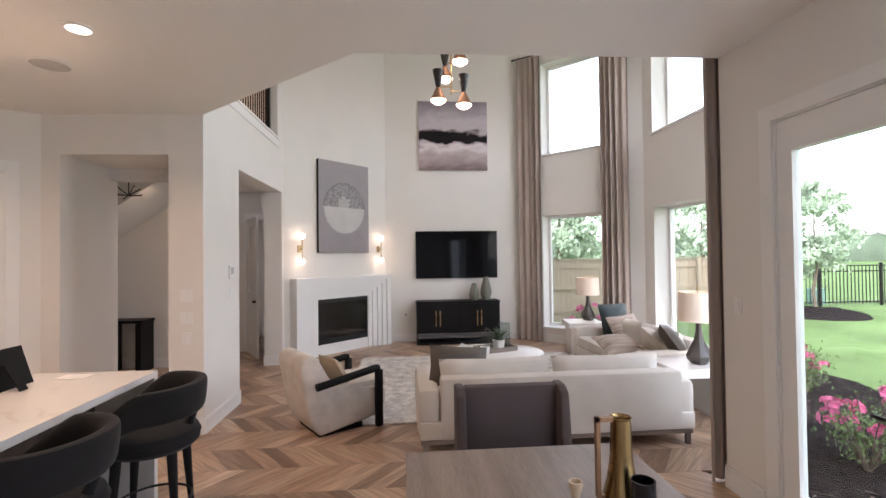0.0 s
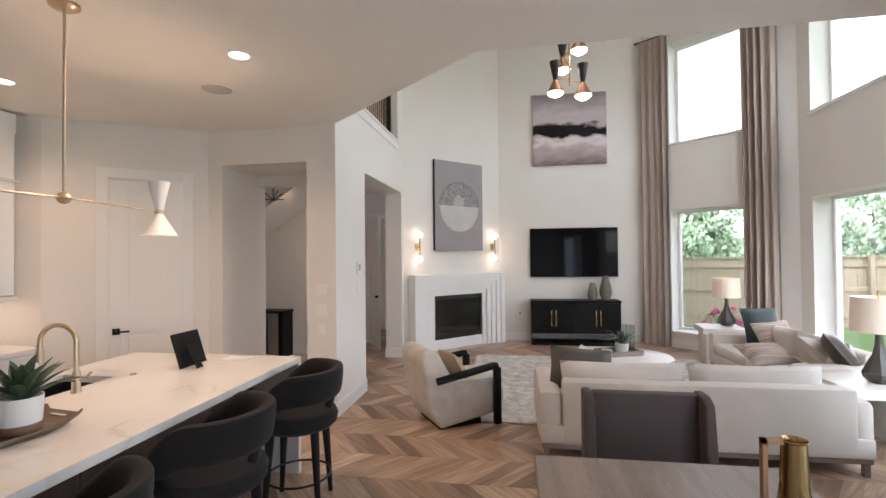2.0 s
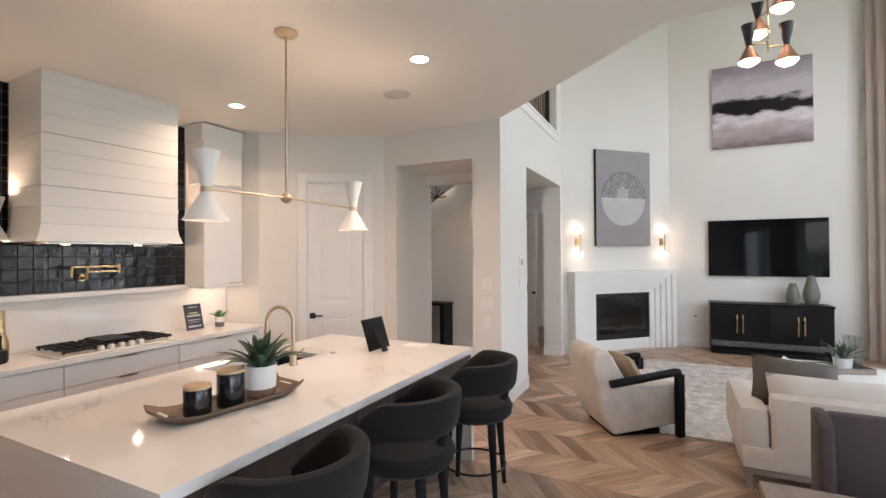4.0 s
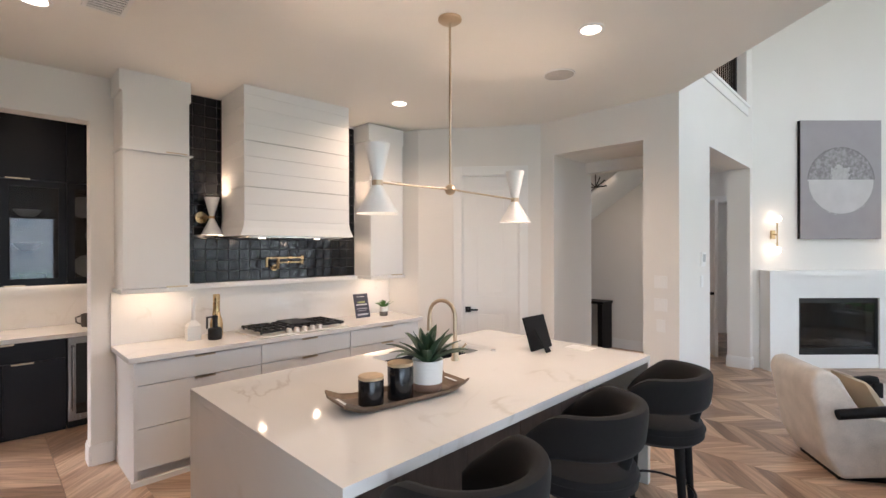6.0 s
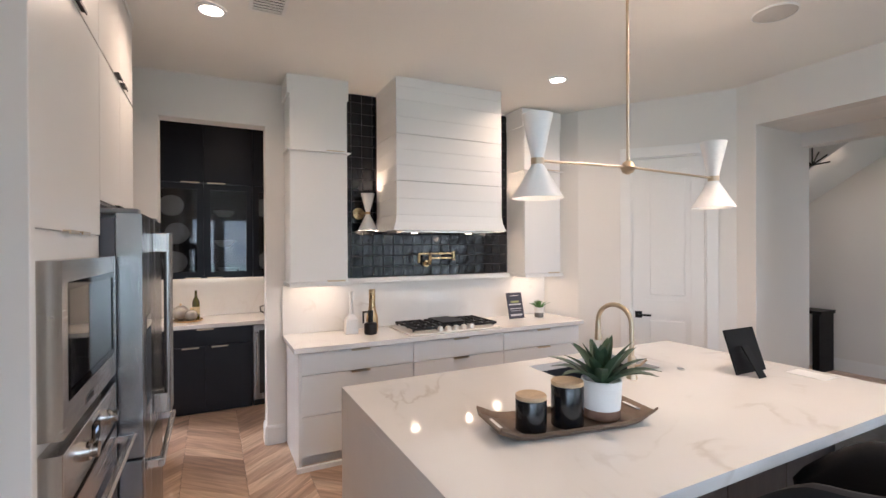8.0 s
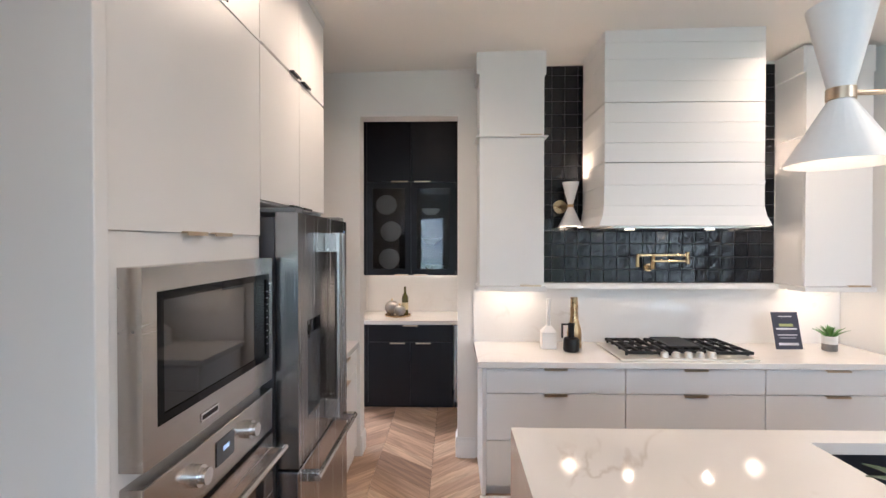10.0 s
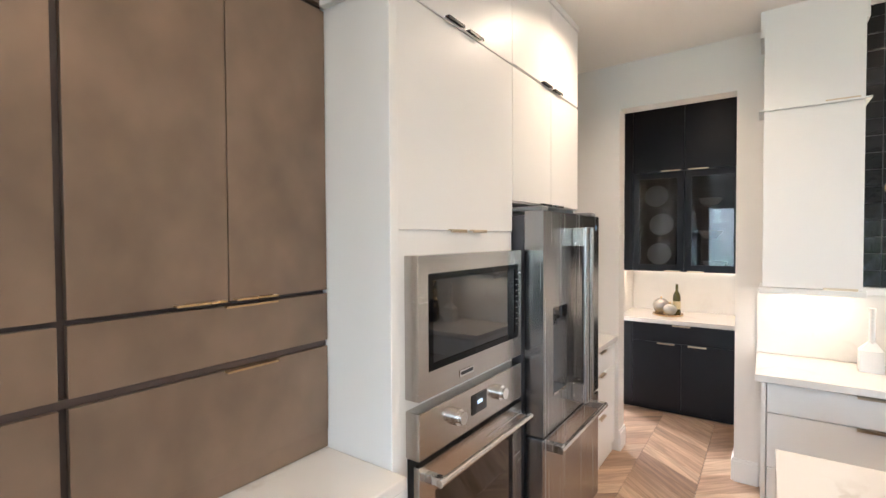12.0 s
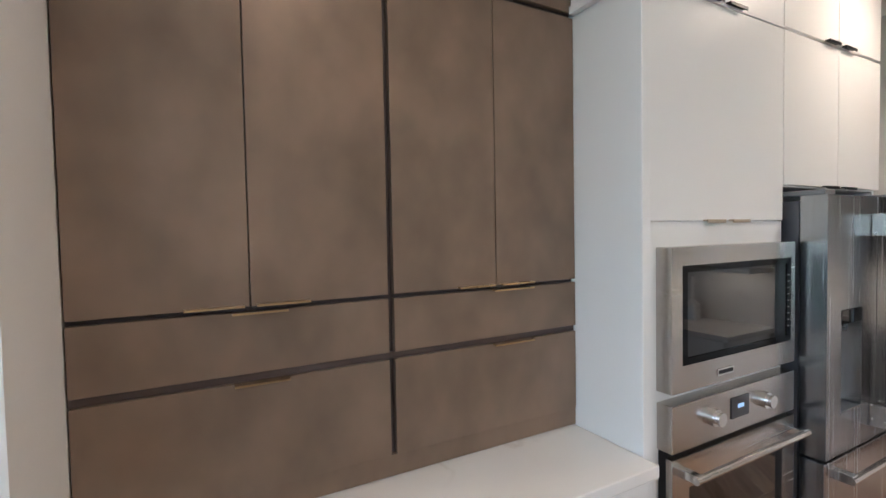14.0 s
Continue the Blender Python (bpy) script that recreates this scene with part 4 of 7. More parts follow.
copy_thing(first_stool, pose(-1.33, 1.87, 0, 0, 0, -4))


def island_decor():
    z = 0.918
    m = pose(-2.04, 2.17, z, 0, 0, 81)
    t = thing("tray", "long bronze wooden tray with upturned handled ends", "tray", m)
    bm = B()
    L, W = 0.355, 0.125
    prof = [(-L, 0.042), (-L * 0.93, 0.032), (-L * 0.78, 0.009), (-L * 0.6, 0.0), (L * 0.6, 0.0), (L * 0.78, 0.009), (L * 0.93, 0.032), (L, 0.042)]
    for off in (0.0, 0.012):
        rows = []
        for x, zz in prof:
            rows.append([bm.verts.new((x, -W, zz + off + 0.022)), bm.verts.new((x, -W * 0.82, zz + off)), bm.verts.new((x, W * 0.82, zz + off)), bm.verts.new((x, W, zz + off + 0.022))])
        if off == 0.0:
            low = rows
        for a, b in zip(rows, rows[1:]):
            for k in range(3):
                bm.faces.new((a[k], a[k + 1], b[k + 1], b[k]))
    for a, b, c, d in zip(low, low[1:], rows, rows[1:]):
        bm.faces.new((a[0], b[0], d[0], c[0]))
        bm.faces.new((a[3], b[3], d[3], c[3]))
    for k in range(3):
        bm.faces.new((low[0][k], low[0][k + 1], rows[0][k + 1], rows[0][k]))
        bm.faces.new((low[-1][k], low[-1][k + 1], rows[-1][k + 1], rows[-1][k]))
    part("tray_body", bm, TRAY_WOOD, t)
    for sx in (-1, 1):
        part("handle_slot", boxes((sx * 0.325 - 0.008, sx * 0.325 + 0.008, -0.05, 0.05, 0.0425, 0.0445)), CERAMIC, t, "pale handle cut-out", m=pose(0, 0, 0.0, 0, 0, 0))
    zt = z + 0.0125
    for x, y, h, r in ((-2.04, 1.985, 0.125, 0.062), (-2.015, 2.15, 0.165, 0.066)):
        c = thing("canister", "glossy black canister with a pale wood lid", "canister", pose(x, y, zt), "tray canisters")
        part("jar", lathe(B(), [(r * 0.97, 0), (r, 0.004), (r, h - 0.003), (r * 0.97, h)], (0, 0, 0), 32), CANISTER, c, smooth=True)
        part("lid", lathe(B(), [(r * 0.99, h + 0.0005), (r * 1.0, h + 0.012), (r * 0.96, h + 0.016)], (0, 0, 0), 32), CORK, c, "pale wooden lid", smooth=True)
    leafy("succulent", "large green agave succulent in a white pot with a clay base", pose(-2.01, 2.335, zt), [("pot_base", [(0.066, 0), (0.074, 0.008), (0.078, 0.045)], CLAY), ("pot", [(0.078, 0.0455), (0.084, 0.165), (0.076, 0.165), (0.072, 0.14)], CERAMIC)], 26, 0.235, 0.033, SUCCULENT, (8, 82), 0.150, 0.03, 7)
    # photo stand seen from behind
    m = pose(-2.12, 3.65, z, 0, 0, 90)
    f = thing("photo_frame", "black photo stand turned with its back to the stools", "frame", m)
    part("panel", boxes((-0.14, 0.14, -0.006, 0.006, 0.0, 0.255), bevel=0.002), BLACK_WOOD, f, m=pose(0, 0.02, 0.004, -18, 0, 0))
    part("strut", boxes((-0.03, 0.03, -0.004, 0.004, 0.0, 0.19)), BLACK_WOOD, f, m=pose(-0.05, -0.07, 0.001, -32, 0, 0))
    solo("paper_sheet", boxes((-2.06, -1.86, 3.84, 3.98, z, z + 0.0015)), CERAMIC, "sheet of white paper lying on the marble", "paper")


island_decor()


def pendant():
    p = thing("linear_pendant", "two-shade brass linear pendant with white double cones", "pendant lamp")
    x, yc = -2.17, 2.68
    part("canopy", lathe(B(), [(0.072, -0.001), (0.072, -0.015), (0.055, -0.028), (0.012, -0.032)], (x, yc, ceil_z(x, yc)), 28), NICKEL, p, smooth=True)
    part("rod", tube(B(), [(x, yc, ceil_z(x, yc) - 0.03), (x, yc, 2.05)], 0.007, 10), NICKEL, p, smooth=True)
    part("hub", lathe(B(), [(0.008, 2.012), (0.026, 2.022), (0.036, 2.045), (0.026, 2.068), (0.008, 2.08)], (x, yc, 0), 20), NICKEL, p, smooth=True)
    part("arm", tube(B(), [(x, 2.125, 2.035), (x, yc, 2.048), (x, 3.35, 2.035)], 0.006, 10), NICKEL, p, smooth=True)
    for y in (2.125, 3.35):
        part("shade", hourglass(B(), x, y, 2.03, 0.068, 0.025, 0.112, 0.205, 0.160), SHADE_WHITE, p, smooth=True)
        part("band", lathe(B(), [(0.029, 2.018), (0.029, 2.045)], (x, y, 0), 24), NICKEL, p, smooth=True)
        part("bulb", lathe(B(), [(0.012, 1.99), (0.028, 1.96), (0.030, 1.945), (0.02, 1.922), (0.004, 1.915)], (x, y, 0), 16), glow("pendant_bulb", (1.0, 0.85, 0.66), 1.6), p, smooth=True)


pendant()
for cx, cy in CANS:
    c = thing("recessed_light", "lit recessed ceiling downlight with a white trim", "downlight", group="ceiling downlights")
    part("trim", lathe(B(), [(0.062, -0.004), (0.085, -0.001), (0.085, -0.009), (0.066, -0.011), (0.062, -0.004)], (cx, cy, ceil_z(cx, cy)), 32, close=False), TRIM, c, smooth=True)
    part("lens", lathe(B(), [(0.0615, -0.007), (0.0615, -0.0025)], (cx, cy, ceil_z(cx, cy)), 28), CAN_GLOW, c)
sp = thing("ceiling_speaker", "round off-white ceiling speaker grille", "speaker")
part("rim", lathe(B(), [(0.128, -0.001), (0.128, -0.009), (0.120, -0.012), (0.118, -0.001)], (-2.20, 4.015, ceil_z(-2.20, 4.015)), 40, close=False), TRIM, sp, smooth=True)
part("grille", lathe(B(), [(0.1175, -0.008), (0.1175, -0.003)], (-2.20, 4.015, ceil_z(-2.20, 4.015)), 40), surface("speaker_mesh", (0.55, 0.52, 0.49), 0.8, var=0.2, fine=700, bump=0.5), sp)
vt = thing("ceiling_vent", "white slatted ceiling air vent", "vent", pose(-3.30, 1.15, ceil_z(-3.30, 1.15) - 0.003))
part("frame", boxes((-0.15, 0.15, -0.10, -0.08, -0.010, 0.001), (-0.15, 0.15, 0.08, 0.10, -0.010, 0.001), (-0.15, -0.13, -0.08, 0.08, -0.010, 0.001), (0.13, 0.15, -0.08, 0.08, -0.010, 0.001)), TRIM, vt)
part("backing", boxes((-0.13, 0.13, -0.08, 0.08, -0.002, 0.0005)), BLACK_METAL, vt)
for k in range(8):
    part("slat", boxes((-0.122 + k * 0.032, -0.108 + k * 0.032, -0.08, 0.08, -0.009, -0.003)), TRIM, vt)

# ---- oven wall, refrigerator, bronze cabinets ----
FY = 0.43


def door_y(parent, x0, x1, z0, z1, mat, y=FY, name="door", t=0.02):
    return part(name, boxes((min(x0, x1) + 0.002, max(x0, x1) - 0.002, y - t, y, z0 + 0.002, z1 - 0.002), bevel=0.0018), mat, parent)


def oven_tower():
    u = thing("oven_cabinet", "tall white cabinet housing the microwave and oven", "cabinet")
    x0, x1 = -2.955, -2.105
    part("body", boxes((x0, x1, SOUTH + 0.002, FY - 0.021, 0.09, 3.05), (x0, x1, SOUTH + 0.002, FY - 0.09, 0, 0.09)), CAB_WHITE, u)
    part("face", boxes((x0, x1, FY - 0.0205, FY - 0.006, 0.09, 1.715)), CAB_WHITE, u)
    d = door_y(u, x0, x1, 1.715, 2.512, CAB_WHITE)
    pull(d, -2.46, FY - 0.004, 1.719, 0.11, "x", (0, 1))
    pull(d, -2.62, FY - 0.004, 1.719, 0.11, "x", (0, 1))
    d = door_y(u, x0, x1, 2.522, 3.0, CAB_WHITE)
    for x in (-2.45, -2.60):
        pull(d, x, FY - 0.004, 2.526, 0.11, "x", (0, 1), BLACK_METAL)
    part("rail", boxes((x0, x1, FY - 0.02, FY + 0.004, 2.5125, 2.5215)), CAB_WHITE, u)
    part("crown", boxes((x0, x1, FY - 0.02, FY + 0.008, 3.001, 3.05)), CAB_WHITE, u)
    s = thing("side_panel", "white side panel between bronze and oven cabinets", "panel")
    part("board", boxes((-2.104, -2.062, SOUTH + 0.002, FY + 0.012, 0.0, 3.05), bevel=0.003), CAB_WHITE, s)
    part("moulding", boxes((-2.061, -2.035, 0.142, FY + 0.03, 2.50, 2.53), (-2.061, -2.045, 0.142, FY + 0.02, 2.53, 3.05), bevel=0.003), CAB_WHITE, s)
    # built-in microwave
    w = thing("microwave", "built-in stainless steel microwave with a dark glass door", "microwave")
    a, b, z0, z1 = -2.935, -2.15, 1.135, 1.628
    y0, y1 = FY - 0.005, FY + 0.055
    ga, gb, gz0, gz1 = -2.905, -2.205, 1.225, 1.565
    part("trim", boxes((a, ga - 0.0, y0, y1, z0, z1), (gb, b, y0, y1, z0, z1), (ga, gb, y0, y1, z0, gz0), (ga, gb, y0, y1, gz1, z1)), STEEL_H, w)
    part("window", boxes((ga + 0.001, gb - 0.001, y0, y1 - 0.004, gz0 + 0.001, gz1 - 0.001)), BLACK_GLASS, w, "dark glass door")
    part("window_rim", boxes((ga + 0.002, ga + 0.03, y1 - 0.0039, y1 - 0.001, gz0 + 0.002, gz1 - 0.002), (gb - 0.03, gb - 0.002, y1 - 0.0039, y1 - 0.001, gz0 + 0.002, gz1 - 0.002), (ga + 0.03, gb - 0.03, y1 - 0.0039, y1 - 0.001, gz0 + 0.002, gz0 + 0.024), (ga + 0.03, gb - 0.03, y1 - 0.0039, y1 - 0.001, gz1 - 0.024, gz1 - 0.002)), SCREEN, w, "black rim of the glass door")
    for k in range(9):
        part("key", boxes((ga + 0.012, ga + 0.026, y1 - 0.0009, y1 - 0.0002, gz0 + 0.06 + 0.026 * k, gz0 + 0.064 + 0.026 * k)), GROUT, w)
    part("badge", boxes((-2.50, -2.40, y1 + 0.0002, y1 + 0.003, 1.160, 1.185)), CHROME, w)
    part("badge_field", boxes((-2.493, -2.407, y1 + 0.0032, y1 + 0.004, 1.166, 1.179)), BLACK_METAL, w)
    # wall oven
    o = thing("wall_oven", "built-in stainless steel wall oven with two chrome knobs", "oven")
    part("fascia", boxes((a, b, y0, y1, 0.932, 1.095), bevel=0.003), STEEL_H, o)
    part("body", boxes((a + 0.01, b - 0.01, y0, FY + 0.03, 0.30, 0.93)), BLACK_METAL, o)
    gz = (0.40, 0.80)
    dz0, dz1 = 0.31, 0.912
    part("oven_door", boxes((a, a + 0.09, FY + 0.031, y1, dz0, dz1), (b - 0.09, b, FY + 0.031, y1, dz0, dz1), (a + 0.09, b - 0.09, FY + 0.031, y1, dz0, gz[0]), (a + 0.09, b - 0.09, FY + 0.031, y1, gz[1], dz1)), STEEL_H, o)
    part("oven_glass", boxes((a + 0.091, b - 0.091, FY + 0.031, y1 - 0.003, gz[0] + 0.001, gz[1] - 0.001)), BLACK_GLASS, o)
    part("display", boxes((-2.60, -2.485, y1 + 0.0003, y1 + 0.003, 0.985, 1.062)), BLACK_GLASS, o, "dark display")
    part("clock_digits", boxes((-2.565, -2.525, y1 + 0.0032, y1 + 0.0036, 1.02, 1.035)), glow("clock_digits", (0.5, 0.7, 1.0), 0.12), o)
    for x in (-2.37, -2.70):
        k = part("knob", tube(B(), [(x, y1, 1.02), (x, y1 + 0.02, 1.02)], 0.031, 24), CHROME, o, "chrome control knob", smooth=True)
        part("grip", tube(B(), [(x, y1 + 0.0205, 1.02), (x, y1 + 0.040, 1.02)], [0.021, 0.024], 20), CHROME, k, smooth=True)
    h = part("handle", tube(B(), [(a + 0.03, y1 + 0.062, 0.865), (b - 0.03, y1 + 0.062, 0.865)], 0.0135, 16), STEEL_H, o, "tubular steel handle", smooth=True)
    for x in (a + 0.05, b - 0.05):
        part("bracket", boxes((x - 0.016, x + 0.016, y1, y1 + 0.066, 0.85, 0.88), bevel=0.003), CHROME, h)
    door_y(o, a, b, 0.10, 0.295, CAB_WHITE, name="drawer_front")


oven_tower()


def fridge():
    x0, x1 = -3.86, -2.985
    u = thing("fridge_surround", "white cabinets over the refrigerator", "cabinet")
    part("body", boxes((x0 - 0.03, x1 + 0.029, SOUTH + 0.002, FY - 0.021, 1.86, 3.05), (x0 - 0.03, x0 - 0.003, SOUTH + 0.002, FY - 0.02, 0, 1.86)), CAB_WHITE, u)
    mid = -3.44
    for a, b in ((x0 - 0.03, mid), (mid, x1 + 0.028)):
        d = door_y(u, a, b, 1.865, 2.512, CAB_WHITE)
        pull(d, mid + (0.09 if b > mid else -0.09), FY - 0.004, 1.869, 0.12, "x", (0, 1), BLACK_METAL)
        d = door_y(u, a, b, 2.522, 3.0, CAB_WHITE)
        pull(d, mid + (0.08 if b > mid else -0.08), FY - 0.004, 2.526, 0.11, "x", (0, 1), BLACK_METAL)
    part("crown", boxes((x0 - 0.03, x1 + 0.028, FY - 0.02, FY + 0.008, 3.001, 3.05)), CAB_WHITE, u)
    f = thing("refrigerator", "stainless French door refrigerator with a water dispenser", "refrigerator")
    part("case", boxes((x0, x1, SOUTH + 0.03, 0.475, 0.03, 1.795), (x0 + 0.05, x1 - 0.05, SOUTH + 0.1, 0.45, 0.0, 0.03)), surface("grey_case", (0.10, 0.10, 0.11), 0.4, metal=0.6, var=0.05), f)
    yf = 0.575
    # left-hand door of the pair, with the dispenser recess
    dx0, dx1, dz0, dz1 = -3.30, -3.11, 0.90, 1.34
    dr = part("door", boxes((mid + 0.003, dx0, 0.48, yf, 0.735, 1.815), (dx1, x1, 0.48, yf, 0.735, 1.815), (dx0, dx1, 0.48, yf, 0.735, dz0), (dx0, dx1, 0.48, yf, dz1, 1.815)), STEEL, f)
    # pale bluish base colour stands in for daylight reflected in the recess
    part("recess", boxes((dx0 + 0.001, dx1 - 0.001, 0.482, 0.50, dz0, 1.28)), surface("recess_daylight_tint", (0.62, 0.66, 0.70), 0.25, metal=0.3, var=0.03, bump=0.0), dr, "dispenser recess tinted pale for reflected daylight")
    part("dispenser_panel", boxes((dx0 + 0.001, dx1 - 0.001, 0.50, yf + 0.002, 1.28, dz1 - 0.001)), BLACK_GLASS, dr)
    part("spout", boxes((-3.23, -3.18, 0.505, 0.55, 1.24, 1.279)), CHROME, dr)
    part("drip_tray", boxes((dx0 + 0.01, dx1 - 0.01, 0.501, yf, dz0 + 0.0005, dz0 + 0.012)), CHROME, dr)
    dl = part("door", boxes((x0, mid - 0.003, 0.48, yf, 0.735, 1.815), bevel=0.006), STEEL, f)
    fz = part("freezer_drawer", boxes((x0, x1, 0.48, yf, 0.08, 0.722), bevel=0.006), STEEL, f)
    part("badge", boxes((x0 + 0.05, x0 + 0.075, yf, yf + 0.002, 1.73, 1.76)), surface("blue_badge", (0.10, 0.25, 0.5), 0.4), dl)
    for x, d in ((mid + 0.042, dr), (mid - 0.042, dl)):
        h = part("handle", tube(B(), [(x, yf + 0.066, 0.80), (x, yf + 0.066, 1.74)], 0.0185, 16), STEEL, d, "tubular steel handle", smooth=True)
        for z in (0.85, 1.69):
            part("bracket", boxes((x - 0.02, x + 0.02, yf, yf + 0.066, z - 0.05, z + 0.05), bevel=0.004), STEEL_H, h)
    h = part("handle", tube(B(), [(x0 + 0.06, yf + 0.062, 0.665), (x1 - 0.06, yf + 0.062, 0.665)], 0.015, 16), STEEL_H, fz, "tubular steel handle", smooth=True)
    for x in (x0 + 0.09, x1 - 0.09):
        part("bracket", boxes((x - 0.02, x + 0.02, yf, yf + 0.066, 0.645, 0.685), bevel=0.003), CHROME, h)
    for x in (x1 - 0.06, x0 + 0.06):
        part("hinge_cap", boxes((x - 0.045, x + 0.045, 0.40, 0.56, 1.816, 1.838), bevel=0.006), surface("hinge_grey", (0.2, 0.2, 0.21), 0.4), f)


fridge()


def end_counter():
    u = thing("base_cabinet", "narrow white drawer cabinet beside the refrigerator", "cabinet")
    part("body", boxes((-4.66, -3.905, SOUTH + 0.002, 0.445, 0.0, 0.874)), CAB_WHITE, u)
    for z0, z1 in ROWS_D:
        d = door_y(u, -4.66, -3.905, z0, z1, CAB_WHITE, 0.466, "drawer_front")
        pull(d, -4.3, 0.463, z1 - 0.004, 0.12, "x", (0, 1))
    solo("worktop", boxes((-4.665, -3.905, SOUTH + 0.002, 0.486, 0.877, 0.917), bevel=0.003), QUARTZ, "short white quartz worktop beside the refrigerator", "worktop")
    solo("backsplash", boxes((-4.665, -3.905, SOUTH + 0.002, SOUTH + 0.016, 0.919, 1.42)), MARBLE, "pale stone splash behind the short worktop", "backsplash")


end_counter()


def bronze_wall():
    y = 0.14
    u = thing("bronze_cabinet", "tall built-in cabinet with matt bronze-brown fronts", "cabinet")
    part("body", boxes((-2.06, -0.502, SOUTH + 0.002, y - 0.024, 0.935, 3.05)), BRONZE_GAP, u)
    part("plinth", boxes((-2.06, -0.502, y - 0.023, y - 0.006, 0.935, 1.002)), BRONZE, u)
    part("channel", boxes((-2.06, -0.502, y - 0.0235, y - 0.013, 1.303, 1.324)), surface("brown_channel", (0.10, 0.072, 0.062), 0.45, metal=0.3, var=0.06), u, "recessed brown finger channel")
    xs = [-0.503, -0.896, -1.297, -1.69, -2.059]
    for i in range(4):
        b, a = xs[i], xs[i + 1]
        ga = 0.009 if i == 1 else 0.0015
        gb = 0.009 if i == 2 else 0.0015
        for z0, z1 in ((1.505, 2.492), (2.512, 3.048)):
            d = part("door", boxes((a + ga, b - gb, y - 0.022, y, z0, z1), bevel=0.0015), BRONZE, u)
            if z0 < 2:
                near = a if i % 2 == 0 else b
                s = 1 if i % 2 == 0 else -1
                pull(d, near + s * 0.085, y - 0.004, z0 + 0.004, 0.14, "x", (0, 1), BRASS)
    for b, a in ((-0.503, -1.297), (-1.297, -2.059)):
        g0 = 0.009
        for z0, z1 in ((1.325, 1.492), (1.003, 1.302)):
            d = part("drawer_front", boxes((a + (g0 if a > -2 else 0.001), b - (g0 if b < -1 else 0.001), y - 0.022, y, z0, z1), bevel=0.0015), BRONZE, u)
            pull(d, (a + b) / 2 - (0.02 if b > -1 else 0.08), y - 0.004, z1 - 0.002, 0.14 if b > -1 else 0.17, "x", (0, 1), BRASS)
    b = thing("base_cabinet", "white base cabinet under the marble buffet top", "cabinet")
    part("body", boxes((-2.06, -0.502, SOUTH + 0.002, 0.44, 0.09, 0.888), (-2.06, -0.502, SOUTH + 0.002, 0.37, 0, 0.09)), CAB_WHITE, b)
    for k in range(3):
        xa = -2.06 + k * 0.519
        d = door_y(b, xa, xa + 0.519, 0.10, 0.885, CAB_WHITE, 0.461)
    solo("buffet_top", boxes((-2.06, -0.502, SOUTH + 0.002, 0.505, 0.89, 0.932), bevel=0.004), MARBLE, "white veined marble buffet top under bronze cabinets", "worktop")


bronze_wall()


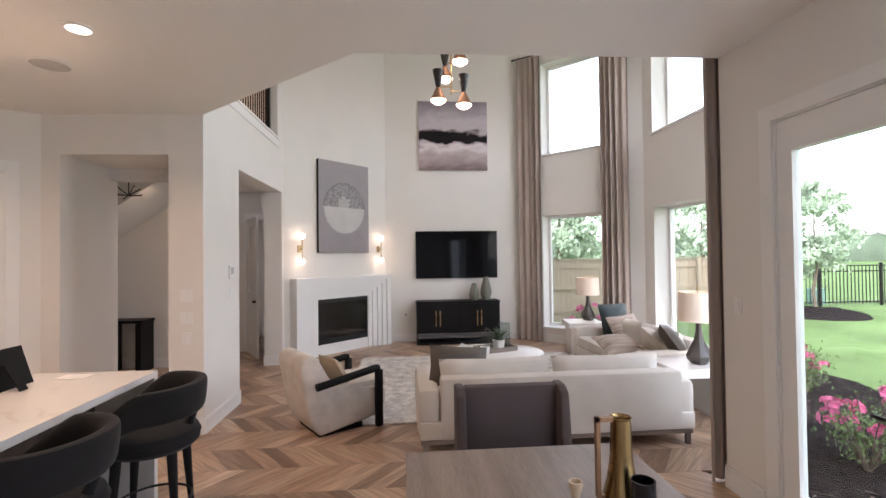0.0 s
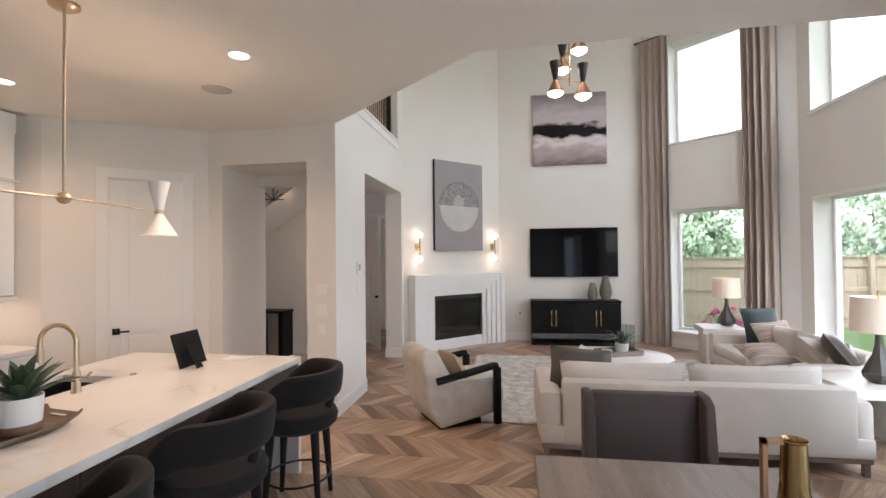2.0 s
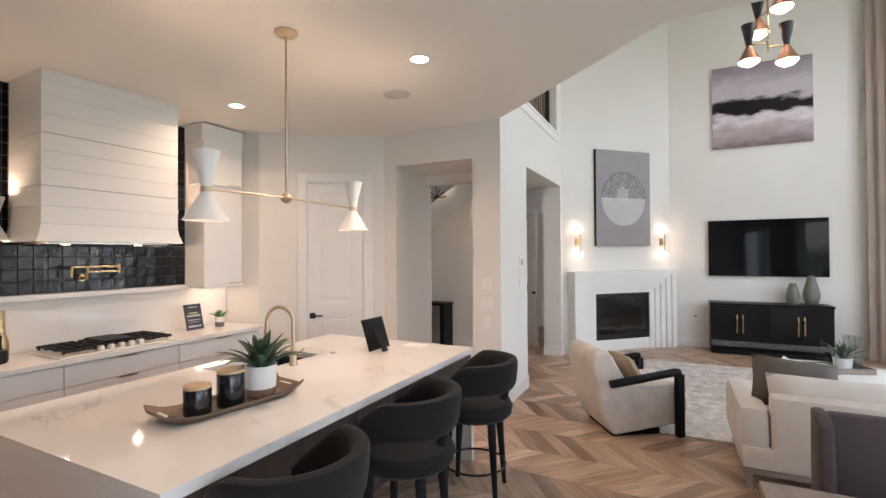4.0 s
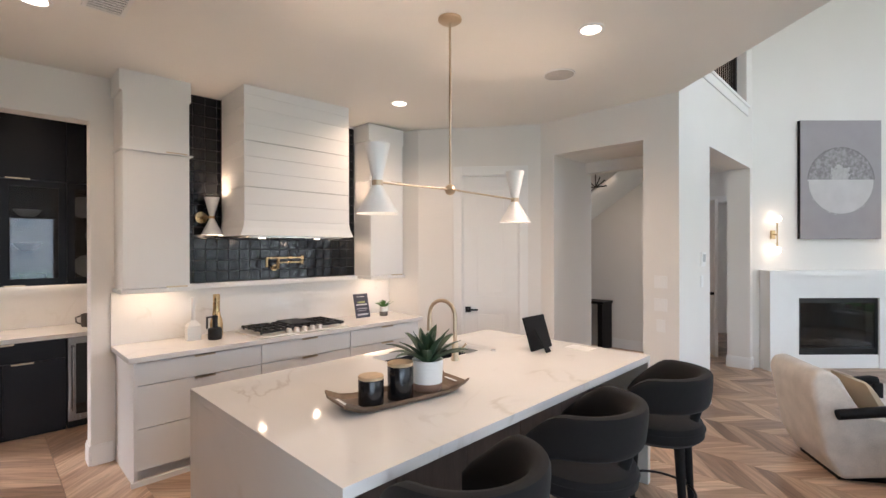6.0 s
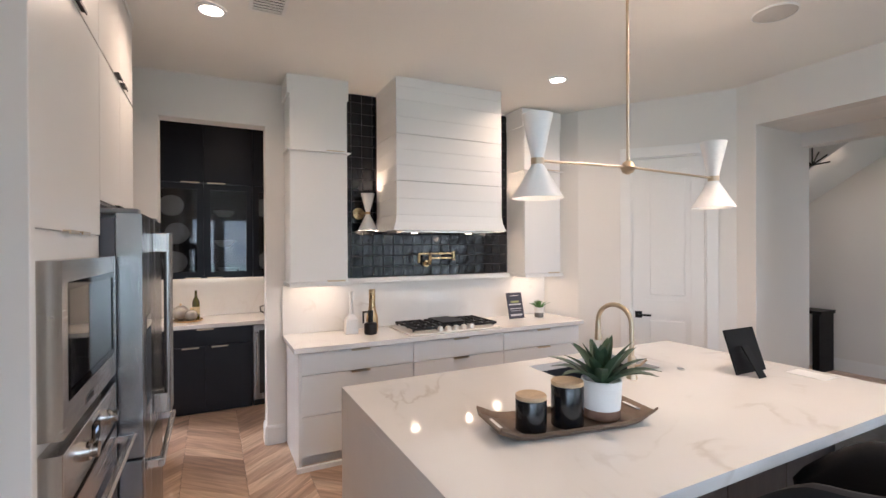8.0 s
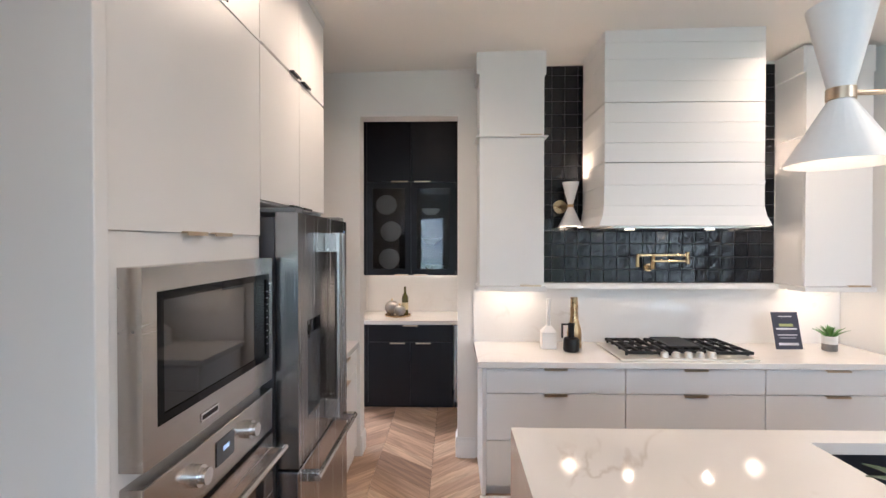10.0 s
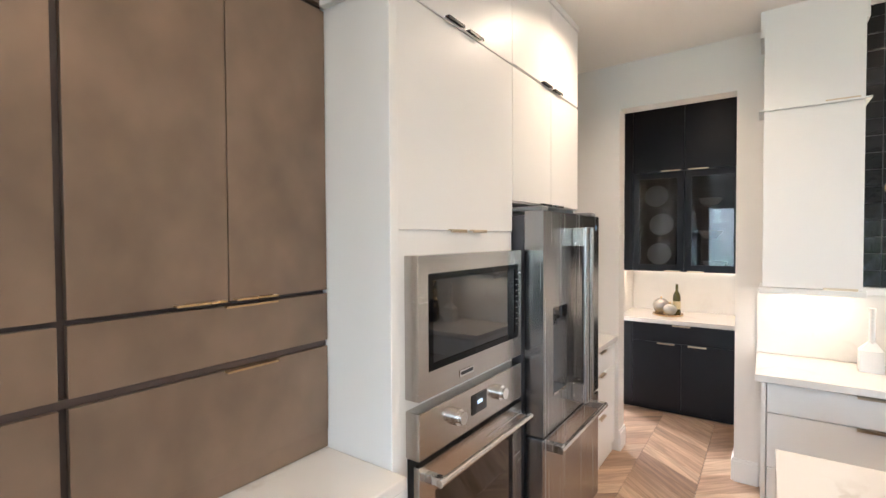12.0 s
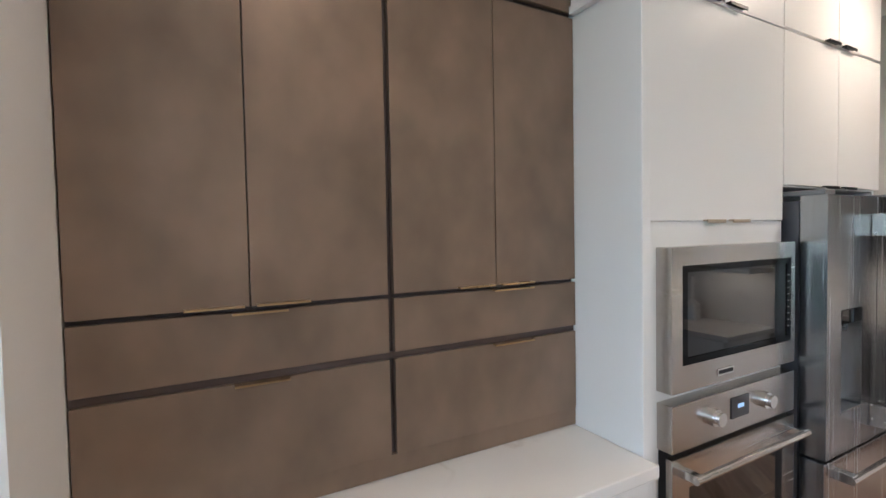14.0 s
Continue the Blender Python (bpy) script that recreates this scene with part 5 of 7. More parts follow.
# ---- pantry behind the opening ----
def pantry():
    xf = -5.72
    u = thing("base_cabinet", "near-black navy base cabinets with slim pulls", "cabinet")
    part("body", boxes((PX + 0.002, xf - 0.022, 0.225, 1.225, 0.05, 0.862), (PX + 0.002, xf - 0.06, 0.225, 1.225, 0.0, 0.05)), NAVY, u)
    for y0, y1 in ((0.36, 0.79), (0.79, 1.222)):
        d = part("door", boxes((xf - 0.02, xf, y0 + 0.002, y1 - 0.002, 0.06, 0.68), bevel=0.0015), NAVY, u)
        pull(d, xf - 0.003, y1 - 0.13 if y0 < 0.5 else y0 + 0.13, 0.677, 0.15)
    d = part("drawer_front", boxes((xf - 0.02, xf, 0.362, 1.22, 0.684, 0.858), bevel=0.0015), NAVY, u)
    pull(d, xf - 0.003, 0.79, 0.855, 0.15)
    part("filler", boxes((xf - 0.02, xf - 0.002, 0.225, 0.358, 0.06, 0.858)), NAVY, u)
    w = thing("wine_cooler", "stainless framed wine cooler with a dark glass door", "wine cooler")
    part("case", boxes((PX + 0.01, xf - 0.03, 1.235, 1.83, 0.06, 0.86), (PX + 0.02, xf - 0.06, 1.24, 1.82, 0.0, 0.06)), BLACK_METAL, w)
    part("frame", boxes((xf - 0.029, xf + 0.01, 1.235, 1.29, 0.08, 0.858), (xf - 0.029, xf + 0.01, 1.775, 1.83, 0.08, 0.858), (xf - 0.029, xf + 0.01, 1.29, 1.775, 0.08, 0.14), (xf - 0.029, xf + 0.01, 1.29, 1.775, 0.80, 0.858)), STEEL, w)
    part("glass", boxes((xf - 0.02, xf, 1.291, 1.774, 0.141, 0.799)), BLACK_GLASS, w)
    part("handle", tube(B(), [(xf + 0.045, 1.27, 0.18), (xf + 0.045, 1.27, 0.78)], 0.011, 12), STEEL, w, smooth=True)
    solo("worktop", boxes((PX + 0.002, xf + 0.025, 0.224, 2.298, 0.864, 0.905), bevel=0.003), QUARTZ, "white quartz worktop in the pantry", "worktop")
    solo("backsplash", boxes((PX + 0.001, PX + 0.014, 0.24, 2.295, 0.907, 1.335)), QUARTZ, "pale stone splash lit from above in the pantry", "backsplash")
    c = thing("wall_cabinet", "tall near-black cabinets with glass doors", "cabinet")
    xf = -5.93
    xb = PX + 0.002
    part("body", boxes((xb, xf - 0.022, 0.225, 2.297, 2.33, 2.998)), NAVY, c)
    part("back_panel", boxes((xb, xb + 0.012, 0.225, 2.297, 1.365, 2.33)), NAVY, c)
    part("bottom_panel", boxes((xb, xf - 0.022, 0.225, 2.297, 1.345, 1.365)), NAVY, c)
    for ya in (0.225, 2.277):
        part("side_panel", boxes((xb + 0.012, xf - 0.022, ya, ya + 0.02, 1.365, 2.33)), NAVY, c)
    for z in (1.66, 1.98):
        part("shelf", boxes((xb + 0.013, xf - 0.04, 0.246, 2.276, z, z + 0.008)), VASE_GLASS, c)
    ys = [0.31, 0.78, 1.25, 1.72, 2.19]
    for i, (y0, y1) in enumerate(zip(ys, ys[1:])):
        d = part("door", boxes((xf - 0.02, xf, y0 + 0.002, y0 + 0.062, 1.352, 2.325), (xf - 0.02, xf, y1 - 0.062, y1 - 0.002, 1.352, 2.325), (xf - 0.02, xf, y0 + 0.062, y1 - 0.062, 1.352, 1.415), (xf - 0.02, xf, y0 + 0.062, y1 - 0.062, 2.265, 2.325)), NAVY, c)
        part("pane", boxes((xf - 0.013, xf - 0.009, y0 + 0.0625, y1 - 0.0625, 1.4155, 2.2645)), CAB_GLASS, d)
        pull(d, xf - 0.003, y1 - 0.10 if i % 2 == 0 else y0 + 0.10, 1.356, 0.14)
        d = part("upper_door", boxes((xf - 0.02, xf, y0 + 0.002, y1 - 0.002, 2.335, 2.995), bevel=0.0015), NAVY, c)
        pull(d, xf - 0.003, y1 - 0.12 if i % 2 == 0 else y0 + 0.12, 2.339, 0.17)
    part("filler", boxes((xf - 0.02, xf - 0.004, 0.225, 0.308, 1.352, 2.995)), NAVY, c)
    part("led_strip", boxes((PX + 0.03, PX + 0.045, 0.3, 2.2, 1.337, 1.344)), STRIP, c, "lit warm LED strip")
    # crockery behind the glass
    disc = [(0.0, 0.012), (0.07, 0.010), (0.115, 0.022), (0.118, 0.026), (0.07, 0.016), (0.0, 0.018)]
    for y, z in ((0.47, 2.06), (0.52, 1.76), (0.50, 1.45), (1.42, 2.06), (1.55, 1.76), (1.45, 1.45)):
        p = tagged(part("plate", lathe(B(), disc, (0, 0, 0), 28, close=False), CERAMIC, smooth=True, m=pose(PX + 0.07, y, z + 0.055, 0, 76, 0)), "white round plate standing in the dark cabinet", "plate", "cabinet plates")
    for y, z in ((0.98, 1.99), (0.98, 1.67), (1.02, 1.37)):
        solo("bowl", lathe(B(), [(0.035, 0), (0.05, 0.005), (0.10, 0.06), (0.105, 0.075), (0.095, 0.072), (0.04, 0.012), (0.0, 0.012)], (PX + 0.2, y, z), 24, close=False), CERAMIC, "white bowl on a glass cabinet shelf", "bowl", smooth=True, group="cabinet bowls")
    # tray with teapots and a bottle
    z = 0.906
    solo("round_tray", lathe(B(), [(0.13, 0.0), (0.14, 0.004), (0.142, 0.018), (0.135, 0.018), (0.13, 0.007), (0.0, 0.007)], (-6.0, 0.63, z), 32, close=False), BRASS, "round brass tray on the pantry worktop", "tray", smooth=True)
    for x, y, r in ((-6.05, 0.56, 0.075), (-5.93, 0.66, 0.058)):
        t = thing("ornament_ball", "round silvery ceramic jar with a small knob", "jar", pose(x, y, z + 0.0075), "tray jars")
        part("jar", lathe(B(), [(r * math.sin(math.pi * k / 12) + 0.004, r - r * math.cos(math.pi * k / 12)) for k in range(13)], (0, 0, 0), 24), surface("silver_glaze", (0.42, 0.40, 0.38), 0.2, metal=0.6, var=0.15), t, smooth=True)
        part("knob", lathe(B(), [(0.006, 2 * r), (0.011, 2 * r + 0.012), (0.004, 2 * r + 0.022)], (0, 0, 0), 14), BRASS, t, smooth=True)
    b = thing("wine_bottle", "olive glass bottle with a cream label", "bottle", pose(-6.07, 0.70, z + 0.0075))
    part("glass", lathe(B(), [(0.034, 0), (0.036, 0.005), (0.036, 0.17), (0.030, 0.20), (0.013, 0.23), (0.012, 0.295), (0.014, 0.30)], (0, 0, 0), 22), surface("olive_glass", (0.05, 0.045, 0.008), 0.1, var=0.1), b, smooth=True)
    part("label", lathe(B(), [(0.0365, 0.05), (0.0365, 0.13)], (0, 0, 0), 22, close=False), surface("cream_label", (0.5, 0.42, 0.25), 0.6), b, smooth=True)
    g = thing("mortar", "dark pewter mug on the pantry worktop", "mug", pose(-6.05, 1.42, z))
    part("cup", lathe(B(), [(0.045, 0), (0.05, 0.01), (0.05, 0.13), (0.045, 0.13), (0.042, 0.02)], (0, 0, 0), 20), DARK_CERAMIC, g, smooth=True)
    part("handle", tube(B(), [(0, -0.05, 0.11), (0, -0.09, 0.10), (0, -0.085, 0.05), (0, -0.05, 0.03)], 0.008, 8), DARK_CERAMIC, g, smooth=True)
    c = thing("recessed_light", "lit recessed downlight in the pantry ceiling", "downlight")
    part("lens", lathe(B(), [(0.06, 2.993), (0.06, 2.998)], (-5.25, 1.0, 0), 24), CAN_GLOW, c)


pantry()

# ---- living room ----
M_FIRE = frame_along((-0.07, 9.90), (-1.67, 8.30))


def fireplace():
    f = thing("fireplace", "white cast-stone stepped fireplace surround with black firebox", "fireplace", M_FIRE)
    s0, s1, z1 = 0.06, 2.16, 1.375
    a0, a1, b0, b1 = 0.53, 1.66, 0.19, 0.985
    steps = 5
    for k in range(steps):
        u0, u1 = k / steps, (k + 1) / steps
        left, left2 = s0 + (a0 - s0) * u0, s0 + (a0 - s0) * u1
        right, right2 = s1 - (s1 - a1) * u0, s1 - (s1 - a1) * u1
        top, top2 = z1 - (z1 - b1) * u0, z1 - (z1 - b1) * u1
        d = 0.205 - 0.034 * k
        part("step", boxes((left, left2, -d, -0.001, 0, top), (right2, right, -d, -0.001, 0, top), (left2, right2, -d, -0.001, top2, top)), PLASTER, f)
    part("hearth", boxes((a0, a1, -0.055, -0.001, 0.0, b0), bevel=0.003), PLASTER, f)
    fb = part("firebox", boxes((a0, a1, 0.13, 0.14, b0, b1), (a0, a0 + 0.012, -0.02, 0.13, b0, b1), (a1 - 0.012, a1, -0.02, 0.13, b0, b1), (a0, a1, -0.02, 0.13, b0, b0 + 0.012), (a0, a1, -0.02, 0.13, b1 - 0.012, b1)), BLACK_METAL, f)
    part("frame", boxes((a0, a0 + 0.04, -0.045, -0.025, b0, b1), (a1 - 0.04, a1, -0.045, -0.025, b0, b1), (a0, a1, -0.045, -0.025, b0, b0 + 0.09), (a0, a1, -0.045, -0.025, b1 - 0.07, b1)), BLACK_METAL, f, "black metal firebox frame")
    for k in range(2):
        part("louvre", boxes((a0 + 0.03, a1 - 0.03, -0.049, -0.046, b0 + 0.02 + 0.03 * k, b0 + 0.032 + 0.03 * k)), GRILL, f)
    part("glass", boxes((a0 + 0.04, a1 - 0.04, -0.034, -0.031, b0 + 0.09, b1 - 0.07)), clear_glass("fire_glass", (0.62, 0.62, 0.63), gloss=1.2), f)
    rnd = random.Random(4)
    for k in range(6):
        x = 0.72 + k * 0.145
        part("log", tube(B(), [(x - 0.16, 0.06 + rnd.uniform(-0.03, 0.03), b0 + 0.12 + 0.03 * (k % 3)), (x, 0.05, b0 + 0.14 + rnd.uniform(0, 0.04)), (x + 0.17, 0.07 + rnd.uniform(-0.03, 0.02), b0 + 0.12 + rnd.uniform(0, 0.08))], [0.03, 0.035, 0.026], 9), surface("gas_log_%d" % k, (0.16, 0.13, 0.11), 0.9, var=0.3, scale=20, bump=0.4), f, smooth=True)


fireplace()


def painting_circle():
    """Grey canvas with a pale moon-like disc, its upper half rough and dark."""
    m, t, b = nodes_of("circle_canvas")
    N, L = t.nodes, t.links
    tc = N.new("ShaderNodeTexCoord")
    sep = N.new("ShaderNodeSeparateXYZ")
    L.new(tc.outputs["Object"], sep.inputs[0])

    def mth(op, a, b2=None):
        n = N.new("ShaderNodeMath")
        n.operation = op
        for i, v in enumerate((a, b2)):
            if v is None:
                continue
            if isinstance(v, (int, float)):
                n.inputs[i].default_value = v
            else:
                L.new(v, n.inputs[i])
        return n.outputs[0]

    def mixc(f, a, c):
        n = N.new("ShaderNodeMix")
        n.data_type = "RGBA"
        L.new(f, n.inputs["Factor"])
        for key, v in (("A", a), ("B", c)):
            if isinstance(v, tuple):
                n.inputs[key].default_value = rgb(v)
            else:
                L.new(v, n.inputs[key])
        return n.outputs["Result"]

    x, z = sep.outputs[0], sep.outputs[2]
    r = mth("SQRT", mth("ADD", mth("MULTIPLY", x, x), mth("MULTIPLY", mth("SUBTRACT", z, -0.02), mth("SUBTRACT", z, -0.02))))
    inside = mth("LESS_THAN", r, 0.475)
    upper = mth("GREATER_THAN", z, 0.0)
    n1 = N.new("ShaderNodeTexNoise")
    n1.inputs["Scale"].default_value, n1.inputs["Detail"].default_value = 26.0, 6.0
    L.new(tc.outputs["Object"], n1.inputs["Vector"])
    n2 = N.new("ShaderNodeTexNoise")
    n2.inputs["Scale"].default_value, n2.inputs["Detail"].default_value = 4.0, 4.0
    L.new(tc.outputs["Object"], n2.inputs["Vector"])
    field = mixc(n2.outputs["Fac"], (0.30, 0.275, 0.29), (0.37, 0.34, 0.35))
    sharp = N.new("ShaderNodeMapRange")
    sharp.inputs["From Min"].default_value, sharp.inputs["From Max"].default_value = 0.40, 0.62
    L.new(n1.outputs["Fac"], sharp.inputs["Value"])
    dark = mixc(sharp.outputs[0], (0.22, 0.205, 0.21), (0.35, 0.33, 0.34))
    glowr = mth("LESS_THAN", mth("SQRT", mth("ADD", mth("MULTIPLY", x, x), mth("MULTIPLY", mth("SUBTRACT", z, 0.06), mth("SUBTRACT", z, 0.06)))), mth("ADD", 0.03, mth("MULTIPLY", n1.outputs["Fac"], 0.22)))
    dark = mixc(mth("MULTIPLY", glowr, 0.5), dark, (0.6, 0.58, 0.58))
    pale = mixc(n2.outputs["Fac"], (0.46, 0.44, 0.44), (0.66, 0.63, 0.63))
    disc = mixc(upper, pale, dark)
    rim = mth("MULTIPLY", mth("GREATER_THAN", r, 0.455), mth("LESS_THAN", n1.outputs["Fac"], 0.62))
    disc = mixc(mth("MULTIPLY", rim, 0.6), disc, (0.18, 0.165, 0.17))
    col = mixc(inside, field, disc)
    L.new(col, b.inputs["Base Color"])
    b.inputs["Roughness"].default_value = 0.7
    bp = N.new("ShaderNodeBump")
    bp.inputs["Strength"].default_value, bp.inputs["Distance"].default_value = 0.3, 0.004
    L.new(n1.outputs["Fac"], bp.inputs["Height"])
    L.new(bp.outputs[0], b.inputs["Normal"])
    return m


def painting_shore():
    """Misty landscape: pale sky, a dark treeline, mauve and white below."""
    m, t, b = nodes_of("shore_canvas")
    N, L = t.nodes, t.links
    tc = N.new("ShaderNodeTexCoord")
    sep = N.new("ShaderNodeSeparateXYZ")
    L.new(tc.outputs["Object"], sep.inputs[0])
    mp = N.new("ShaderNodeMapping")
    mp.inputs["Scale"].default_value = (1.0, 1.0, 2.2)
    L.new(tc.outputs["Object"], mp.inputs["Vector"])
    n1 = N.new("ShaderNodeTexNoise")
    n1.inputs["Scale"].default_value, n1.inputs["Detail"].default_value = 2.6, 7.0
    L.new(mp.outputs[0], n1.inputs["Vector"])
    n2 = N.new("ShaderNodeTexNoise")
    n2.inputs["Scale"].default_value, n2.inputs["Detail"].default_value = 9.0, 6.0
    L.new(mp.outputs[0], n2.inputs["Vector"])
    sub = N.new("ShaderNodeMath")
    sub.operation = "SUBTRACT"
    sub.inputs[1].default_value = 0.5
    L.new(n1.outputs["Fac"], sub.inputs[0])
    mul = N.new("ShaderNodeMath")
    mul.operation = "MULTIPLY_ADD"
    mul.inputs[1].default_value = 0.50
    L.new(sub.outputs[0], mul.inputs[0])
    L.new(sep.outputs[2], mul.inputs[2])
    mr = N.new("ShaderNodeMapRange")
    mr.inputs["From Min"].default_value, mr.inputs["From Max"].default_value = -0.70, 0.70
    L.new(mul.outputs[0], mr.inputs["Value"])
    ramp = N.new("ShaderNodeValToRGB")
    e = ramp.color_ramp.elements
    e[0].position, e[0].color = 0.0, rgb((0.22, 0.165, 0.17))
    e[1].position, e[1].color = 1.0, rgb((0.27, 0.23, 0.26))
    for p, c in ((0.10, (0.38, 0.30, 0.30)), (0.24, (0.52, 0.44, 0.45)), (0.33, (0.74, 0.68, 0.69)), (0.385, (0.50, 0.43, 0.45)), (0.42, (0.012, 0.009, 0.012)), (0.535, (0.014, 0.011, 0.013)), (0.56, (0.20, 0.17, 0.18)), (0.60, (0.55, 0.49, 0.52)), (0.72, (0.56, 0.51, 0.55)), (0.86, (0.40, 0.35, 0.39))):
        x = e.new(p)
        x.color = rgb(c)
    L.new(mr.outputs[0], ramp.inputs["Fac"])
    mix = N.new("ShaderNodeMix")
    mix.data_type, mix.blend_type = "RGBA", "OVERLAY"
    mix.inputs["Factor"].default_value = 0.12
    L.new(ramp.outputs["Color"], mix.inputs["A"])
    L.new(n2.outputs["Fac"], mix.inputs["B"])
    L.new(mix.outputs["Result"], b.inputs["Base Color"])
    b.inputs["Roughness"].default_value = 0.6
    b.inputs["Specular IOR Level"].default_value = 0.15
    return m


def art():
    m = M_FIRE @ pose(1.06, 0, 2.635)
    a = thing("painting", "grey canvas painting of a half-dark textured disc", "painting", m)
    part("canvas", boxes((-0.565, 0.565, -0.060, -0.052, -0.825, 0.825)), painting_circle(), a)
    part("stretcher", boxes((-0.567, 0.567, -0.0518, -0.002, -0.827, 0.827)), BLACK_WOOD, a, "black canvas edge")
    b = thing("painting", "large misty landscape painting in mauve and black", "painting", pose(1.325, 9.895, 4.18))
    part("canvas", boxes((-0.705, 0.705, -0.045, -0.038, -0.705, 0.705)), painting_shore(), b)
    part("stretcher", boxes((-0.70, 0.70, -0.0378, -0.002, -0.70, 0.70)), GREY_OAK, b)


art()


def fire_sconce(s):
    w = thing("wall_sconce", "brass wall sconce with two lit globe bulbs", "sconce", M_FIRE @ pose(s, 0, 1.87), "fireplace sconces")
    part("back_plate", boxes((-0.03, 0.03, -0.03, -0.001, -0.06, 0.06), bevel=0.004), BRASS, w)
    part("arm", tube(B(), [(0, -0.03, 0), (0, -0.10, 0)], 0.010, 10), BRASS, w, smooth=True)
    part("rod", tube(B(), [(0, -0.10, -0.17), (0, -0.10, 0.17)], 0.009, 10), BRASS, w, smooth=True)
    for z in (-0.215, 0.215):
        part("bulb", lathe(B(), [(0.045 * math.sin(math.pi * k / 10) + 0.002, z - 0.045 * math.cos(math.pi * k / 10)) for k in range(11)], (0, -0.10, 0), 18), BULB, w, "lit globe bulb", smooth=True)


fire_sconce(0.215)
fire_sconce(1.985)


def tv():
    t = thing("television", "large black flat television mounted on the wall", "television", pose(1.37, 9.898, 1.75))
    part("mount", boxes((-0.3, 0.3, -0.03, 0, -0.2, 0.2)), BLACK_METAL, t)
    part("case", boxes((-0.835, 0.835, -0.058, -0.031, -0.48, 0.48), bevel=0.004), BLACK_METAL, t)
    part("screen", boxes((-0.827, 0.827, -0.0605, -0.0585, -0.468, 0.472)), SCREEN, t)
    c = thing("media_console", "black media console with paired brass handles", "console", pose(1.35, 9.45, 0))
    part("top", boxes((-0.825, 0.825, 0, 0.43, 0.80, 0.84), bevel=0.004), BLACK_WOOD, c)
    part("body", boxes((-0.815, 0.815, 0.022, 0.42, 0.22, 0.80)), BLACK_WOOD, c)
    part("shelf", boxes((-0.815, 0.815, 0.005, 0.42, 0.0, 0.05), (-0.815, -0.78, 0.005, 0.42, 0.05, 0.22), (0.78, 0.815, 0.005, 0.42, 0.05, 0.22)), BLACK_WOOD, c)
    part("stone_rail", boxes((-0.815, 0.815, 0.0, 0.02, 0.145, 0.215)), surface("grey_rail", (0.10, 0.095, 0.095), 0.5, var=0.15), c)
    for k in range(4):
        x = -0.81 + k * 0.405
        d = part("door", boxes((x + 0.002, x + 0.403, 0.0, 0.021, 0.222, 0.795), bevel=0.002), BLACK_WOOD, c)
        hx = x + (0.365 if k % 2 == 0 else 0.04)
        part("handle", tube(B(), [(hx, -0.012, 0.36), (hx, -0.022, 0.40), (hx, -0.022, 0.62), (hx, -0.012, 0.66)], 0.011, 10), BRASS, d, "brass bar handle", smooth=True)
    for x, h in ((1.69, 0.335), (1.93, 0.46)):
        v = [(0.055, 0), (0.075, 0.02 * h), (0.115 * (h / 0.46) ** 0.5, 0.30 * h), (0.10 * (h / 0.46) ** 0.5, 0.55 * h), (0.055, 0.90 * h), (0.042, h), (0.034, h), (0.03, h * 0.9)]
        solo("vase", lathe(B(), v, (x, 9.66, 0.8405), 28), SAGE, "sage green textured ceramic vase on the console", "vase", smooth=True, group="console vases")
    solo("wall_socket", boxes((0.31, 0.34, 9.892, 9.8995, 0.525, 0.565), bevel=0.002), GROUT, "small cable plate on the wall beside the console", "socket")


tv()


def chandelier():
    c = thing("chandelier", "tiered brass chandelier with black double-cone shades and lit bulbs", "chandelier", pose(0.985, 6.9, 0))
    part("stem", tube(B(), [(0, 0, 6.29), (0, 0, 3.98)], 0.011, 10), BRASS, c, smooth=True)
    part("canopy", lathe(B(), [(0.08, 6.299), (0.08, 6.28), (0.02, 6.26)], (0, 0, 0), 24), BRASS, c, smooth=True)
    BLK = surface("black_shade", (0.016, 0.014, 0.014), 0.4, var=0.1)
    COP = surface("copper_inside", (0.36, 0.20, 0.13), 0.4, metal=0.7, var=0.08)
    heads = [(-0.185, 0.0, 4.07), (0.175, 0.0, 4.01), (0.115, -0.10, 4.58), (-0.075, 0.12, 4.42), (0.02, 0.2, 4.95), (-0.02, -0.2, 5.2)]
    for i, (x, y, z) in enumerate(heads):
        part("arm", tube(B(), [(0, 0, z + 0.02), (x, y, z + 0.01)], 0.008, 8), BRASS, c, smooth=True)
        s = part("shade", lathe(B(), [(0.028, z + 0.005), (0.078, z + 0.25), (0.074, z + 0.25), (0.024, z + 0.01)], (x, y, 0), 24, close=False), BLK, c, "black upper cone", smooth=True)
        part("lower_cone", lathe(B(), [(0.030, z), (0.118, z - 0.175), (0.114, z - 0.175), (0.026, z - 0.005)], (x, y, 0), 24, close=False), COP, c, "copper lower cone", smooth=True)
        part("bulb", lathe(B(), [(0.03, z - 0.11), (0.105, z - 0.168), (0.10, z - 0.19), (0.05, z - 0.225), (0.004, z - 0.235)], (x, y, 0), 20), BULB, c, "lit frosted bulb", smooth=True)


chandelier()


